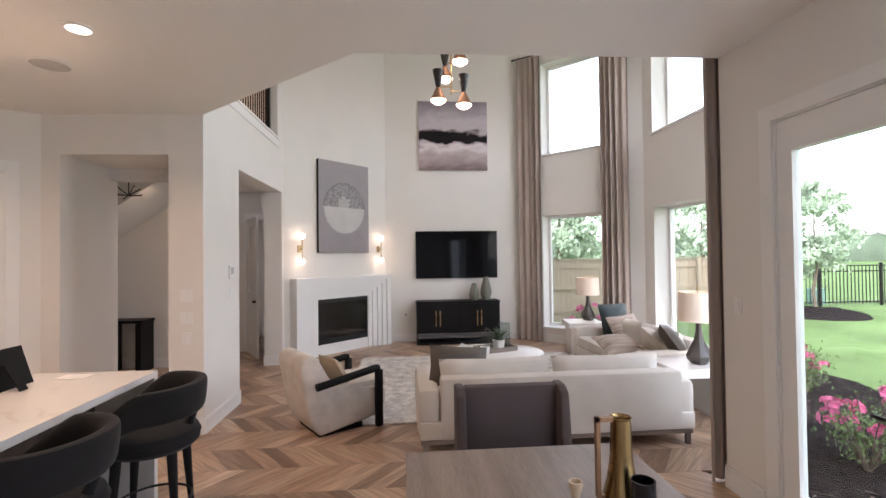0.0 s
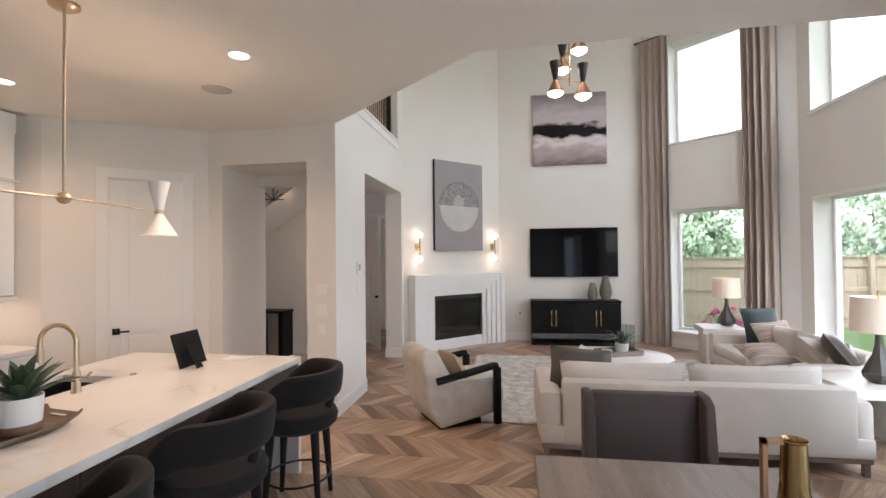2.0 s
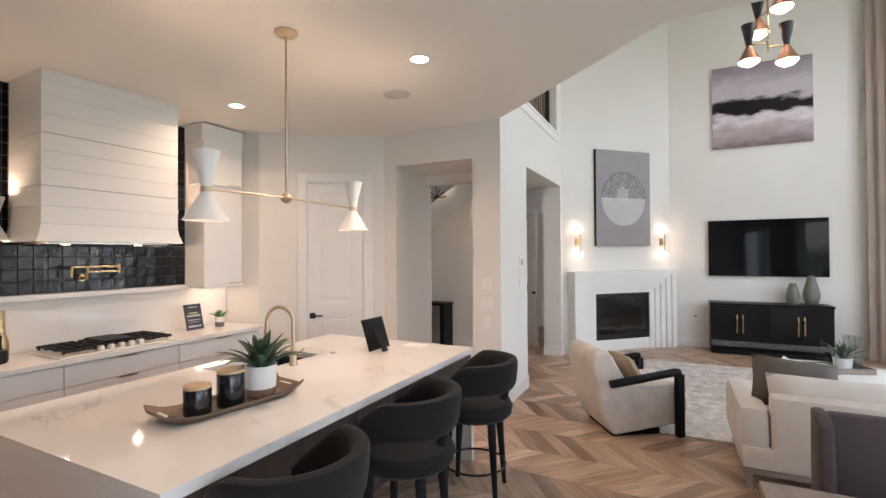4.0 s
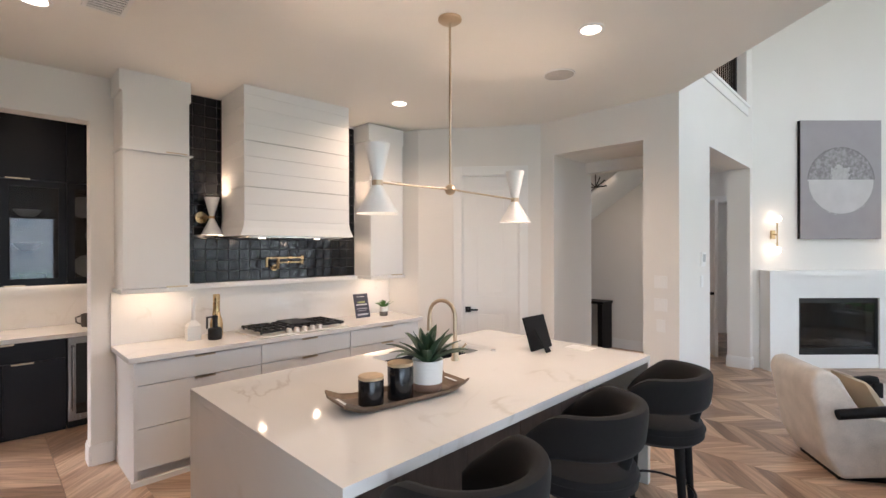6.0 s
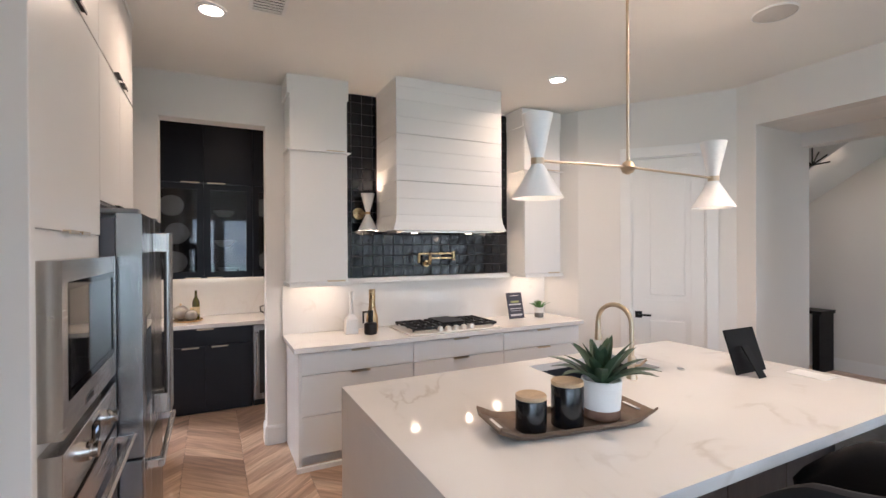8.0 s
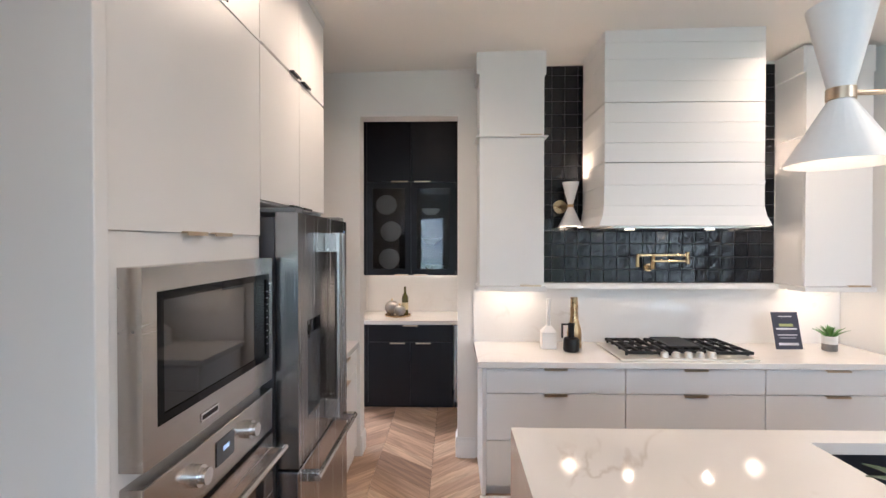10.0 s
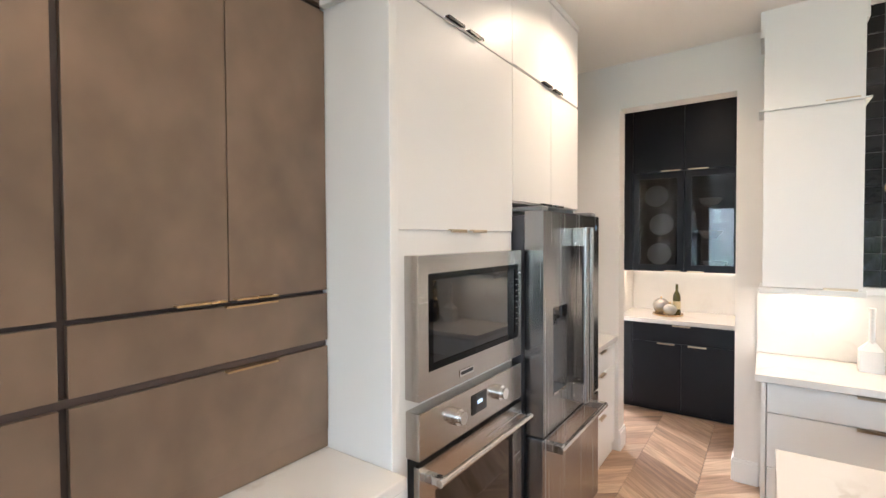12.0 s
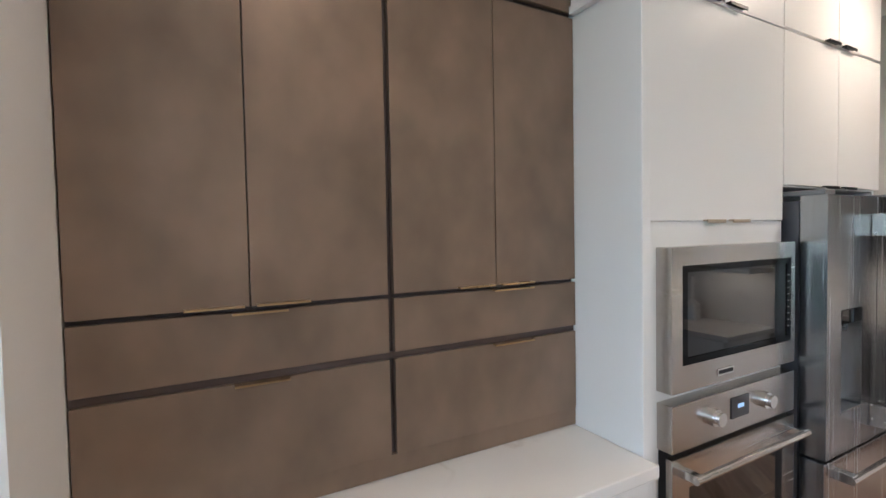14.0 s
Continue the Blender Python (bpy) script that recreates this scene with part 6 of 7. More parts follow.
def curtain(p0, p1, folds, depth, z0=0.015, z1=5.72, seed=1, label="floor-length taupe linen curtain in soft folds"):
    a, b = Vector((*p0, 0)), Vector((*p1, 0))
    d = (b - a).normalized()
    n = Vector((d.y, -d.x, 0))
    ln = (b - a).length
    c = thing("curtain", label, "curtain", group="window curtains")
    bm = B()
    cols = folds * 10
    levels = [z0, 0.4, 1.2, 2.2, 3.4, 4.6, 5.3, z1]
    grid = []
    for z in levels:
        row = []
        k = (z - z0) / (z1 - z0)
        for side in (0, 1):
            for i in range(cols + 1):
                u = i / cols
                w = math.sin(2 * math.pi * folds * u + 0.6 * math.sin(5 * u + seed) + 0.15 * math.sin(z * 1.3 + u * 4))
                off = depth * (0.85 + 0.15 * (1 - k)) * w * (0.7 + 0.3 * math.sin(7 * u + seed)) + 0.006 * side
                p = a + d * (ln * (u + (0.02 / max(folds, 1)) * math.sin(z + 9 * u))) + n * off
                row.append(bm.verts.new((p.x, p.y, z)))
        grid.append(row)
    m = cols + 1
    for r0, r1 in zip(grid, grid[1:]):
        for s in (0, m):
            for i in range(cols):
                bm.faces.new((r0[s + i], r0[s + i + 1], r1[s + i + 1], r1[s + i]))
        bm.faces.new((r0[0], r0[m], r1[m], r1[0]))
        bm.faces.new((r0[cols], r0[m + cols], r1[m + cols], r1[cols]))
    for row in (grid[0], grid[-1]):
        for i in range(cols):
            bm.faces.new((row[i], row[i + 1], row[m + i + 1], row[m + i]))
    part("cloth", bm, CURTAIN, c, smooth=True)
    e0, e1 = a - d * 0.10, b + d * 0.05
    part("rod", tube(B(), [(e0.x, e0.y, z1 + 0.02), (e1.x, e1.y, z1 + 0.02)], 0.014, 12), BLACK_METAL, c, "black curtain rod", smooth=True)
    part("finial", lathe(B(), [(0.005, z1 - 0.005), (0.026, z1 + 0.02), (0.005, z1 + 0.045)], (e0.x, e0.y, 0), 14), BLACK_METAL, c, smooth=True)
    return c


curtain((2.65, 9.75), (3.03, 9.45), 4, 0.05, seed=2)
curtain((3.86, 8.58), (4.20, 8.19), 5, 0.075, seed=5)
curtain((2.575, 3.84), (2.80, 3.85), 3, 0.035, seed=8)


def cushion(name, w, h, t, m, mat, label, group="sofa cushions"):
    return tagged(part(name, pillow_mesh(B(), w, h, t), mat, smooth=True, m=m), label, "cushion", group)


STRIPE = surface("striped_fur", (0.44, 0.36, 0.30), 0.95, var=0.30, scale=3, fine=200, bump=0.6, dist=0.004, stretch=(0.6, 11, 1), second=(0.085, 0.062, 0.05))


def sofa(m, w, dep, label):
    s = thing("sofa", label, "sofa", m, "cream sofas")
    part("frame_rail", boxes((-w / 2 + 0.03, w / 2 - 0.03, -dep / 2 + 0.03, dep / 2 - 0.03, 0.105, 0.145), bevel=0.004), GREY_OAK, s, "pale wooden plinth rail")
    for sx in (-1, 1):
        for sy in (-1, 1):
            part("leg", boxes((sx * (w / 2 - 0.065) - 0.02, sx * (w / 2 - 0.065) + 0.02, sy * (dep / 2 - 0.065) - 0.02, sy * (dep / 2 - 0.065) + 0.02, 0.0, 0.104)), GREY_OAK, s)
    part("base", boxes((-w / 2 + 0.02, w / 2 - 0.02, -dep / 2 + 0.01, dep / 2 - 0.02, 0.147, 0.30), bevel=0.02), CREAM, s, smooth=True)
    part("backrest", boxes((-w / 2 + 0.20, w / 2 - 0.14, -dep / 2, -dep / 2 + 0.17, 0.16, 0.67), bevel=0.03), CREAM, s, smooth=True)
    for sx in (-1, 1):
        x0, x1 = sorted((sx * (w / 2), sx * (w / 2 - 0.20)))
        part("armrest", boxes((x0, x1, -dep / 2 + 0.03, dep / 2, 0.16, 0.58), bevel=0.06), CREAM, s, smooth=True)
    half = (w - 0.40) / 2
    for sx in (-1, 1):
        cx = sx * half / 2
        part("seat_cushion", boxes((cx - half / 2 + 0.004, cx + half / 2 - 0.004, -dep / 2 + 0.17, dep / 2 - 0.01, 0.302, 0.45), bevel=0.045), CREAM, s, smooth=True)
        part("back_cushion", pillow_mesh(B(), half - 0.01, 0.46, 0.24, 0.35, 14, pose(cx, -dep / 2 + 0.27, 0.548, 80, 0, 0)), CREAM, s, smooth=True)
    return s


sofa(pose(1.65, 4.92, 0), 2.50, 0.95, "cream fabric sofa on a pale wooden plinth")
sofa(pose(3.42, 6.66, 0, 0, 0, 90), 2.12, 0.92, "cream sofa facing into the room before the windows")
cushion("cushion", 0.56, 0.38, 0.16, pose(0.80, 4.85, 0.68, 70, 6, 6), BROWN_LEATHER, "dark grey-brown leather cushion on the sofa")
cushion("cushion", 0.50, 0.50, 0.16, pose(3.53, 7.40, 0.71, 72, 0, 10), TEAL, "dark teal velvet cushion against the sofa arm")
cushion("cushion", 0.52, 0.42, 0.17, pose(3.56, 7.12, 0.615, 60, -4, 14), STRIPE, "striped brown fur cushion on the sofa")
cushion("cushion", 0.58, 0.40, 0.16, pose(3.10, 6.40, 0.53, 24, 0, 14), STRIPE, "striped cream and brown lumbar cushion lying on the sofa")
cushion("cushion", 0.52, 0.46, 0.18, pose(3.58, 6.24, 0.58, 40, 0, 70), CREAM, "plain cream cushion on the sofa")
cushion("cushion", 0.58, 0.50, 0.20, pose(3.58, 5.95, 0.64, 55, 8, 60), BROWN_LEATHER, "creased dark leather cushion at the sofa end")


def armchair(m):
    a = thing("armchair", "cream boucle armchair with black wooden arms", "armchair", m)
    # local: faces +x
    bm = B()
    prof = [(-0.25, 0.02), (0.38, 0.10), (0.47, 0.22), (0.47, 0.34), (0.43, 0.41), (0.05, 0.40), (-0.12, 0.44), (-0.26, 0.76), (-0.34, 0.80), (-0.42, 0.78), (-0.45, 0.70), (-0.36, 0.20)]
    hw = 0.31
    lo = [bm.verts.new((x, -hw, z)) for x, z in prof]
    hi = [bm.verts.new((x, hw, z)) for x, z in prof]
    bm.faces.new(lo[::-1]), bm.faces.new(hi)
    for i in range(len(prof)):
        j = (i + 1) % len(prof)
        bm.faces.new((lo[i], lo[j], hi[j], hi[i]))
    bmesh.ops.bevel(bm, geom=list(bm.edges), offset=0.035, segments=3, profile=0.5, affect="EDGES")
    part("shell", bm, BOUCLE, a, smooth=True)
    part("seat_cushion", boxes((-0.10, 0.49, -0.29, 0.29, 0.36, 0.47), bevel=0.05), BOUCLE, a, smooth=True)
    part("base", boxes((-0.24, 0.22, -0.25, 0.25, 0.0, 0.05)), BLACK_WOOD, a)
    for s in (-1, 1):
        y = s * 0.345
        part("arm", tube(B(), [(-0.30, y, 0.50), (-0.06, y, 0.535), (0.32, y, 0.59), (0.36, y, 0.585)], [0.036, 0.037, 0.037, 0.035], 14), BLACK_WOOD, a, "round black wooden arm", smooth=True)
        part("front_leg", boxes((0.325, 0.395, y - 0.034, y + 0.034, 0.0, 0.575), bevel=0.012), BLACK_WOOD, a, "black wooden front leg", smooth=True)
    return a


armchair(pose(-0.46, 5.38, 0, 0, 0, 33))
cushion("cushion", 0.40, 0.36, 0.14, pose(-0.42, 5.34, 0.55, 60, 0, 33 + 90), TAN, "tan cushion with a gold edge on the armchair", "armchair cushion")

RUG = surface("woven_rug", (0.66, 0.62, 0.57), 0.98, var=0.20, scale=7.0, fine=36, bump=0.5, dist=0.004, second=(0.30, 0.28, 0.27))
solo("rug", boxes((-0.42, 3.05, 5.30, 8.45, 0.001, 0.014), bevel=0.004), RUG, "pale mottled woven rug under the coffee table", "rug")


def coffee_table():
    c = thing("coffee_table", "white oval pedestal coffee table", "coffee table", pose(1.50, 6.80, 0.014))
    bm = lathe(B(), [(0.66, 0.33), (0.70, 0.345), (0.70, 0.375), (0.68, 0.39)], (0, 0, 0), 56)
    bmesh.ops.scale(bm, vec=(1, 0.78, 1), verts=bm.verts)
    part("top", bm, WHITE_LAQ, c, smooth=True)
    bm = lathe(B(), [(0.34, 0.0), (0.33, 0.02), (0.26, 0.20), (0.32, 0.33)], (0, 0, 0), 40)
    part("pedestal", bm, WHITE_LAQ, c, smooth=True)
    z = 0.405
    t = thing("tray", "grey wooden tray on the coffee table", "tray", pose(1.55, 6.85, z, 0, 0, 20))
    part("base", boxes((-0.26, 0.26, -0.16, 0.16, 0.0, 0.012)), GREY_OAK, t)
    part("rim", boxes((-0.26, 0.26, -0.16, -0.145, 0.012, 0.06), (-0.26, 0.26, 0.145, 0.16, 0.012, 0.06), (-0.26, -0.245, -0.145, 0.145, 0.012, 0.06), (0.245, 0.26, -0.145, 0.145, 0.012, 0.06)), GREY_OAK, t)
    leafy("potted_plant", "green leafy plant in a white pot on the tray", pose(1.60, 6.88, z + 0.0125), [("pot", [(0.06, 0), (0.075, 0.01), (0.085, 0.13), (0.078, 0.13), (0.07, 0.1)], CERAMIC)], 20, 0.24, 0.020, SUCCULENT, (8, 82), 0.115, 0.03, 9)
    for x, y, h in ((1.42, 6.86, 0.30), (1.48, 6.78, 0.24)):
        solo("bottle", lathe(B(), [(0.040, 0), (0.042, 0.01), (0.040, 0.12), (0.016, h * 0.72), (0.016, h), (0.012, h), (0.012, h * 0.7)], (x, y, z + 0.0125), 20), VASE_GLASS, "clear glass decanter on the tray", "bottle", smooth=True, group="tray decanters")
    for x, y in ((1.70, 6.95), (1.66, 7.0), (1.74, 6.9)):
        solo("glass_tube", lathe(B(), [(0.028, 0), (0.030, 0.005), (0.030, 0.36), (0.027, 0.36), (0.026, 0.01)], (x, y, z + 0.0125), 18), VASE_GLASS, "tall clear glass hurricane on the tray", "candle holder", smooth=True, group="hurricanes")
    solo("cup", lathe(B(), [(0.05, 0), (0.06, 0.01), (0.065, 0.10), (0.06, 0.10), (0.055, 0.015)], (1.36, 6.62, z), 24), CERAMIC, "white ceramic bowl on the coffee table", "bowl", smooth=True)
    k = thing("ornament", "folded white paper ornament on an open book", "ornament", pose(1.12, 6.85, z))
    part("book", boxes((-0.16, 0.16, -0.11, 0.11, 0.0, 0.025), bevel=0.003), GREY_OAK, k)
    bm = B()
    a = [bm.verts.new(p) for p in ((-0.12, -0.05, 0.0255), (0.12, -0.04, 0.0255), (0.0, 0.07, 0.0255), (-0.04, 0.0, 0.12))]
    for f in ((0, 1, 2), (0, 1, 3), (1, 2, 3), (2, 0, 3)):
        bm.faces.new([a[i] for i in f])
    part("paper", bm, CERAMIC, k)


coffee_table()


def end_table(m, w, d, h, lamp_at, lamp_label):
    t = thing("end_table", "off-white block end table with a thick top", "end table", m, "end tables")
    part("top", boxes((-w / 2, w / 2, -d / 2, d / 2, h - 0.09, h), bevel=0.004), WHITE_LAQ, t)
    part("support", boxes((-w / 2 + 0.05, -w / 2 + 0.13, -d / 2 + 0.05, d / 2 - 0.05, 0, h - 0.091)), WHITE_LAQ, t)
    part("support", boxes((w / 2 - 0.13, w / 2 - 0.05, -d / 2 + 0.05, d / 2 - 0.05, 0, h - 0.091)), WHITE_LAQ, t)
    l = thing("table_lamp", lamp_label, "lamp", pose(*lamp_at, h), "table lamps")
    part("base", lathe(B(), [(0.075, 0), (0.118, 0.045), (0.128, 0.085), (0.10, 0.15), (0.05, 0.25), (0.031, 0.34), (0.026, 0.43), (0.030, 0.44)], (0, 0, 0), 9), DARK_CERAMIC, l, "faceted dark bronze base")
    part("stem", tube(B(), [(0, 0, 0.44), (0, 0, 0.79)], 0.006, 8), BRASS, l, smooth=True)
    part("shade", lathe(B(), [(0.20, 0.45), (0.19, 0.755), (0.187, 0.755), (0.197, 0.45)], (0, 0, 0), 36, close=False), SHADE, l, "pale linen drum shade", smooth=True)
    part("finial", lathe(B(), [(0.004, 0.785), (0.010, 0.80), (0.003, 0.815)], (0, 0, 0), 12), BRASS, l, smooth=True)


end_table(pose(3.31, 5.23, 0), 0.62, 0.62, 0.55, (3.40, 5.17), "dark bronze table lamp with a linen drum shade")
end_table(pose(3.42, 8.42, 0, 0, 0, -8), 0.60, 0.60, 0.55, (3.56, 8.50), "dark bronze table lamp with a linen shade by the window")

# ---- dining corner ----
def dining():
    t = thing("dining_table", "grey-brown oak dining table", "table", pose(0.845, 1.90, 0))
    part("tabletop", boxes((-0.545, 0.545, -0.90, 0.90, 0.715, 0.76), bevel=0.004), surface("grey_oak_top", (0.25, 0.19, 0.158), 0.33, var=0.20, scale=1.6, fine=18, bump=0.05, stretch=(9, 0.6, 9)), t)
    part("apron", boxes((-0.48, 0.48, -0.83, 0.83, 0.62, 0.714)), GREY_OAK, t)
    for sx in (-1, 1):
        for sy in (-1, 1):
            part("leg", boxes((sx * 0.47 - 0.04, sx * 0.47 + 0.04, sy * 0.82 - 0.04, sy * 0.82 + 0.04, 0, 0.7139)), GREY_OAK, t)
    c = thing("dining_chair", "taupe velvet wingback dining chair at the table end", "chair", pose(0.955, 3.22, 0))
    part("backrest", boxes((-0.30, 0.30, 0.16, 0.24, 0.34, 0.90), bevel=0.02), TAUPE, c, smooth=True)
    for s in (-1, 1):
        bm = B()
        x0, x1 = sorted((s * 0.348, s * 0.292))
        pts = [(0.25, 0.30), (0.25, 0.905), (0.14, 0.905), (0.07, 0.87), (0.05, 0.62), (0.04, 0.58), (0.04, 0.30)]
        lo = [bm.verts.new((x0, y, z)) for y, z in pts]
        hi = [bm.verts.new((x1, y, z)) for y, z in pts]
        bm.faces.new(lo), bm.faces.new(hi[::-1])
        for i in range(len(pts)):
            bm.faces.new((lo[i], lo[(i + 1) % len(pts)], hi[(i + 1) % len(pts)], hi[i]))
        bmesh.ops.bevel(bm, geom=list(bm.edges), offset=0.014, segments=2, profile=0.5, affect="EDGES")
        part("wing", bm, TAUPE, c, smooth=True)
    part("seat", boxes((-0.276, 0.276, -0.28, 0.158, 0.34, 0.48), bevel=0.03), TAUPE, c, smooth=True)
    part("seat_frame", boxes((-0.31, 0.31, -0.26, 0.22, 0.285, 0.338)), BLACK_WOOD, c)
    for sx in (-1, 1):
        for y in (-0.22, 0.19):
            part("leg", boxes((sx * 0.27 - 0.02, sx * 0.27 + 0.02, y - 0.02, y + 0.02, 0, 0.284)), BLACK_WOOD, c)
    v = thing("pitcher", "tall antique brass pitcher vase with an angular handle", "vase", pose(1.10, 2.20, 0.7605))
    AB = surface("antique_brass", (0.33, 0.22, 0.10), 0.27, metal=1.0, var=0.12, scale=5, fine=50, bump=0.02)
    part("body", lathe(B(), [(0.074, 0), (0.078, 0.01), (0.071, 0.05), (0.052, 0.12), (0.041, 0.20), (0.036, 0.34), (0.041, 0.345), (0.038, 0.348), (0.031, 0.335), (0.034, 0.2)], (0, 0, 0), 36), AB, v, smooth=True)
    part("handle", boxes((-0.098, -0.083, -0.011, 0.011, 0.055, 0.348), (-0.098, -0.031, -0.011, 0.011, 0.332, 0.348), (-0.084, -0.06, -0.010, 0.010, 0.05, 0.064)), surface("copper_strap", (0.36, 0.21, 0.12), 0.35, metal=0.9, var=0.08), v)
    solo("cup", lathe(B(), [(0.038, 0), (0.042, 0.005), (0.042, 0.17), (0.036, 0.17), (0.033, 0.02)], (1.118, 2.078, 0.7605), 26), BLACK_GLASS, "glossy black cylinder vase on the dining table", "vase", smooth=True)
    solo("candlestick", lathe(B(), [(0.045, 0), (0.045, 0.01), (0.018, 0.02), (0.016, 0.09), (0.026, 0.12), (0.026, 0.135), (0.018, 0.135), (0.016, 0.12)], (0.91, 2.165, 0.7605), 24), surface("pale_turned_wood", (0.50, 0.38, 0.27), 0.5, var=0.1), "pale turned wooden candle holder on the table", "candle holder", smooth=True)


dining()


# ---- doors, switches, hall ----
def panel_door(m, w, h, name, label):
    d = thing(name, label, "door", m, kind="structure")
    t = 0.04
    st, mid = 0.115, 0.95
    bm = boxes((0, st, 0, t, 0, h), (w - st, w, 0, t, 0, h), (st, w - st, 0, t, 0, 0.22), (st, w - st, 0, t, mid, mid + 0.16), (st, w - st, 0, t, h - 0.12, h))
    part("door_leaf", bm, TRIM, d)
    for z0, z1 in ((0.22, mid), (mid + 0.16, h - 0.12)):
        part("panel", boxes((st, w - st, 0.014, t - 0.014, z0, z1)), TRIM, d)
        part("panel_field", boxes((st + 0.05, w - st - 0.05, 0.006, 0.0139, z0 + 0.05, z1 - 0.05), bevel=0.004), TRIM, d)
    return d


def casing(m, s0, s1, h, w=0.10):
    c = thing("trim", "white painted door casing", "trim", m, kind="structure")
    part("casing", boxes((s0 - w, s0, -0.02, -0.0005, 0, h + w), (s1, s1 + w, -0.02, -0.0005, 0, h + w), (s0, s1, -0.02, -0.0005, h, h + w), bevel=0.003), TRIM, c)
    part("jamb", boxes((s0, s0 + 0.012, 0.0, 0.15, 0, h), (s1 - 0.012, s1, 0.0, 0.15, 0, h), (s0 + 0.012, s1 - 0.012, 0.0, 0.15, h - 0.012, h)), TRIM, c)


M_PD = frame_along((-3.17, 5.25), (BACK, 4.05))
PD0, PD1 = 0.25, 0.92
casing(M_PD, PD0, PD1, 2.55)
pd = panel_door(M_PD @ pose(PD0 + 0.013, 0.02, 0.006), PD1 - PD0 - 0.026, 2.53, "door_1", "closed white panelled pantry door")
hd = part("door_handle", boxes((PD1 - PD0 - 0.115, PD1 - PD0 - 0.05, -0.012, 0.0, 0.925, 0.99)), BLACK_METAL, pd, "black square lever handle")
part("lever", boxes((PD1 - PD0 - 0.20, PD1 - PD0 - 0.075, -0.05, -0.038, 0.948, 0.966), (PD1 - PD0 - 0.09, PD1 - PD0 - 0.074, -0.04, -0.0125, 0.948, 0.966)), BLACK_METAL, hd)

M_E = frame_along((EAST, -2.6), (EAST, 3.75))
S0, S1 = 5.02, 5.86
casing(M_E, S0, S1, 2.55)
gd = thing("door_2", "white full-glass patio door", "door", M_E, kind="structure")
part("door_leaf", boxes((S0 + 0.014, S0 + 0.135, 0.006, 0.051, 0.01, 2.535), (S1 - 0.115, S1 - 0.014, 0.006, 0.051, 0.01, 2.535), (S0 + 0.135, S1 - 0.115, 0.006, 0.051, 0.01, 0.22), (S0 + 0.135, S1 - 0.115, 0.006, 0.051, 2.36, 2.535)), TRIM, gd)
part("bead", boxes((S0 + 0.135, S0 + 0.158, 0.0, 0.055, 0.22, 2.36), (S1 - 0.135, S1 - 0.115, 0.0, 0.055, 0.22, 2.36), (S0 + 0.158, S1 - 0.135, 0.0, 0.055, 0.22, 0.245), (S0 + 0.158, S1 - 0.135, 0.0, 0.055, 2.335, 2.36)), TRIM, gd)
pg = part("pane", boxes((S0 + 0.158, S1 - 0.135, 0.026, 0.032, 0.245, 2.335)), WINDOW_GLASS, gd)
pg.visible_shadow = False
for z in (0.25, 0.95, 1.62, 2.3):
    part("hinge", tube(B(), [(S1 - 0.008, -0.004, z - 0.05), (S1 - 0.008, -0.004, z + 0.05)], 0.008, 10), TRIM, gd, smooth=True)
part("door_handle", tube(B(), [(S0 + 0.06, 0.006, 0.90), (S0 + 0.06, -0.05, 0.90), (S0 + 0.215, -0.05, 0.90)], 0.010, 10), BLACK_METAL, gd, "black lever handle", smooth=True)


def plate(m, w, h, gang, label):
    p = thing("light_switch", label, "switch", m, group="switches")
    part("cover", boxes((-w / 2, w / 2, -0.007, -0.0005, -h / 2, h / 2), bevel=0.002), TRIM, p)
    for k in range(gang):
        x = (k - (gang - 1) / 2) * 0.046
        part("rocker", boxes((x - 0.016, x + 0.016, -0.011, -0.0072, -0.033, 0.033), bevel=0.0015), TRIM, p)


plate(M_E @ pose(6.20, 0, 1.34), 0.075, 0.12, 1, "white single rocker switch beside the patio door")
M_H = frame_along((-1.67, 5.25), (-3.17, 5.25))
for z in (1.36, 1.14, 0.94):
    plate(M_H @ pose(0.165, 0, z), 0.12 if z > 1.0 else 0.08, 0.12, 2 if z > 1.0 else 1, "white rocker switch plate on the pillar")
M_LW = frame_along((-1.67, 8.30), (-1.67, 5.25))
th = thing("thermostat", "white wall thermostat with a grey screen", "thermostat", M_LW @ pose(2.36, 0, 1.57))
part("body", boxes((-0.06, 0.06, -0.025, -0.0005, -0.075, 0.075), bevel=0.004), TRIM, th)
part("screen", boxes((-0.04, 0.04, -0.027, -0.0252, -0.03, 0.05)), surface("lcd", (0.35, 0.36, 0.36), 0.3), th)
plate(M_LW @ pose(2.36, 0, 1.34), 0.08, 0.12, 1, "white rocker switch below the thermostat")


def balcony():
    r = thing("balcony_railing", "black metal balcony railing with thin balusters", "railing", M_LW)
    part("top_rail", boxes((0.40, 2.38, 0.12, 0.17, 4.48, 4.53)), BLACK_METAL, r)
    part("bottom_rail", boxes((0.40, 2.38, 0.13, 0.16, 3.70, 3.725)), BLACK_METAL, r)
    for k in range(19):
        s = 0.47 + k * 0.10
        part("baluster", boxes((s - 0.008, s + 0.008, 0.137, 0.153, 3.625, 4.48)), BLACK_METAL, r)
    part("newel", boxes((0.335, 0.40, 0.11, 0.175, 3.622, 4.60)), BLACK_METAL, r)
    t = thing("trim", "white painted ledge under the balcony railing", "trim", M_LW, kind="structure")
    part("ledge", boxes((0.28, 2.41, -0.03, -0.001, 3.585, 3.62), (0.30, 2.41, -0.015, -0.001, 3.47, 3.585), bevel=0.003), TRIM, t)


balcony()


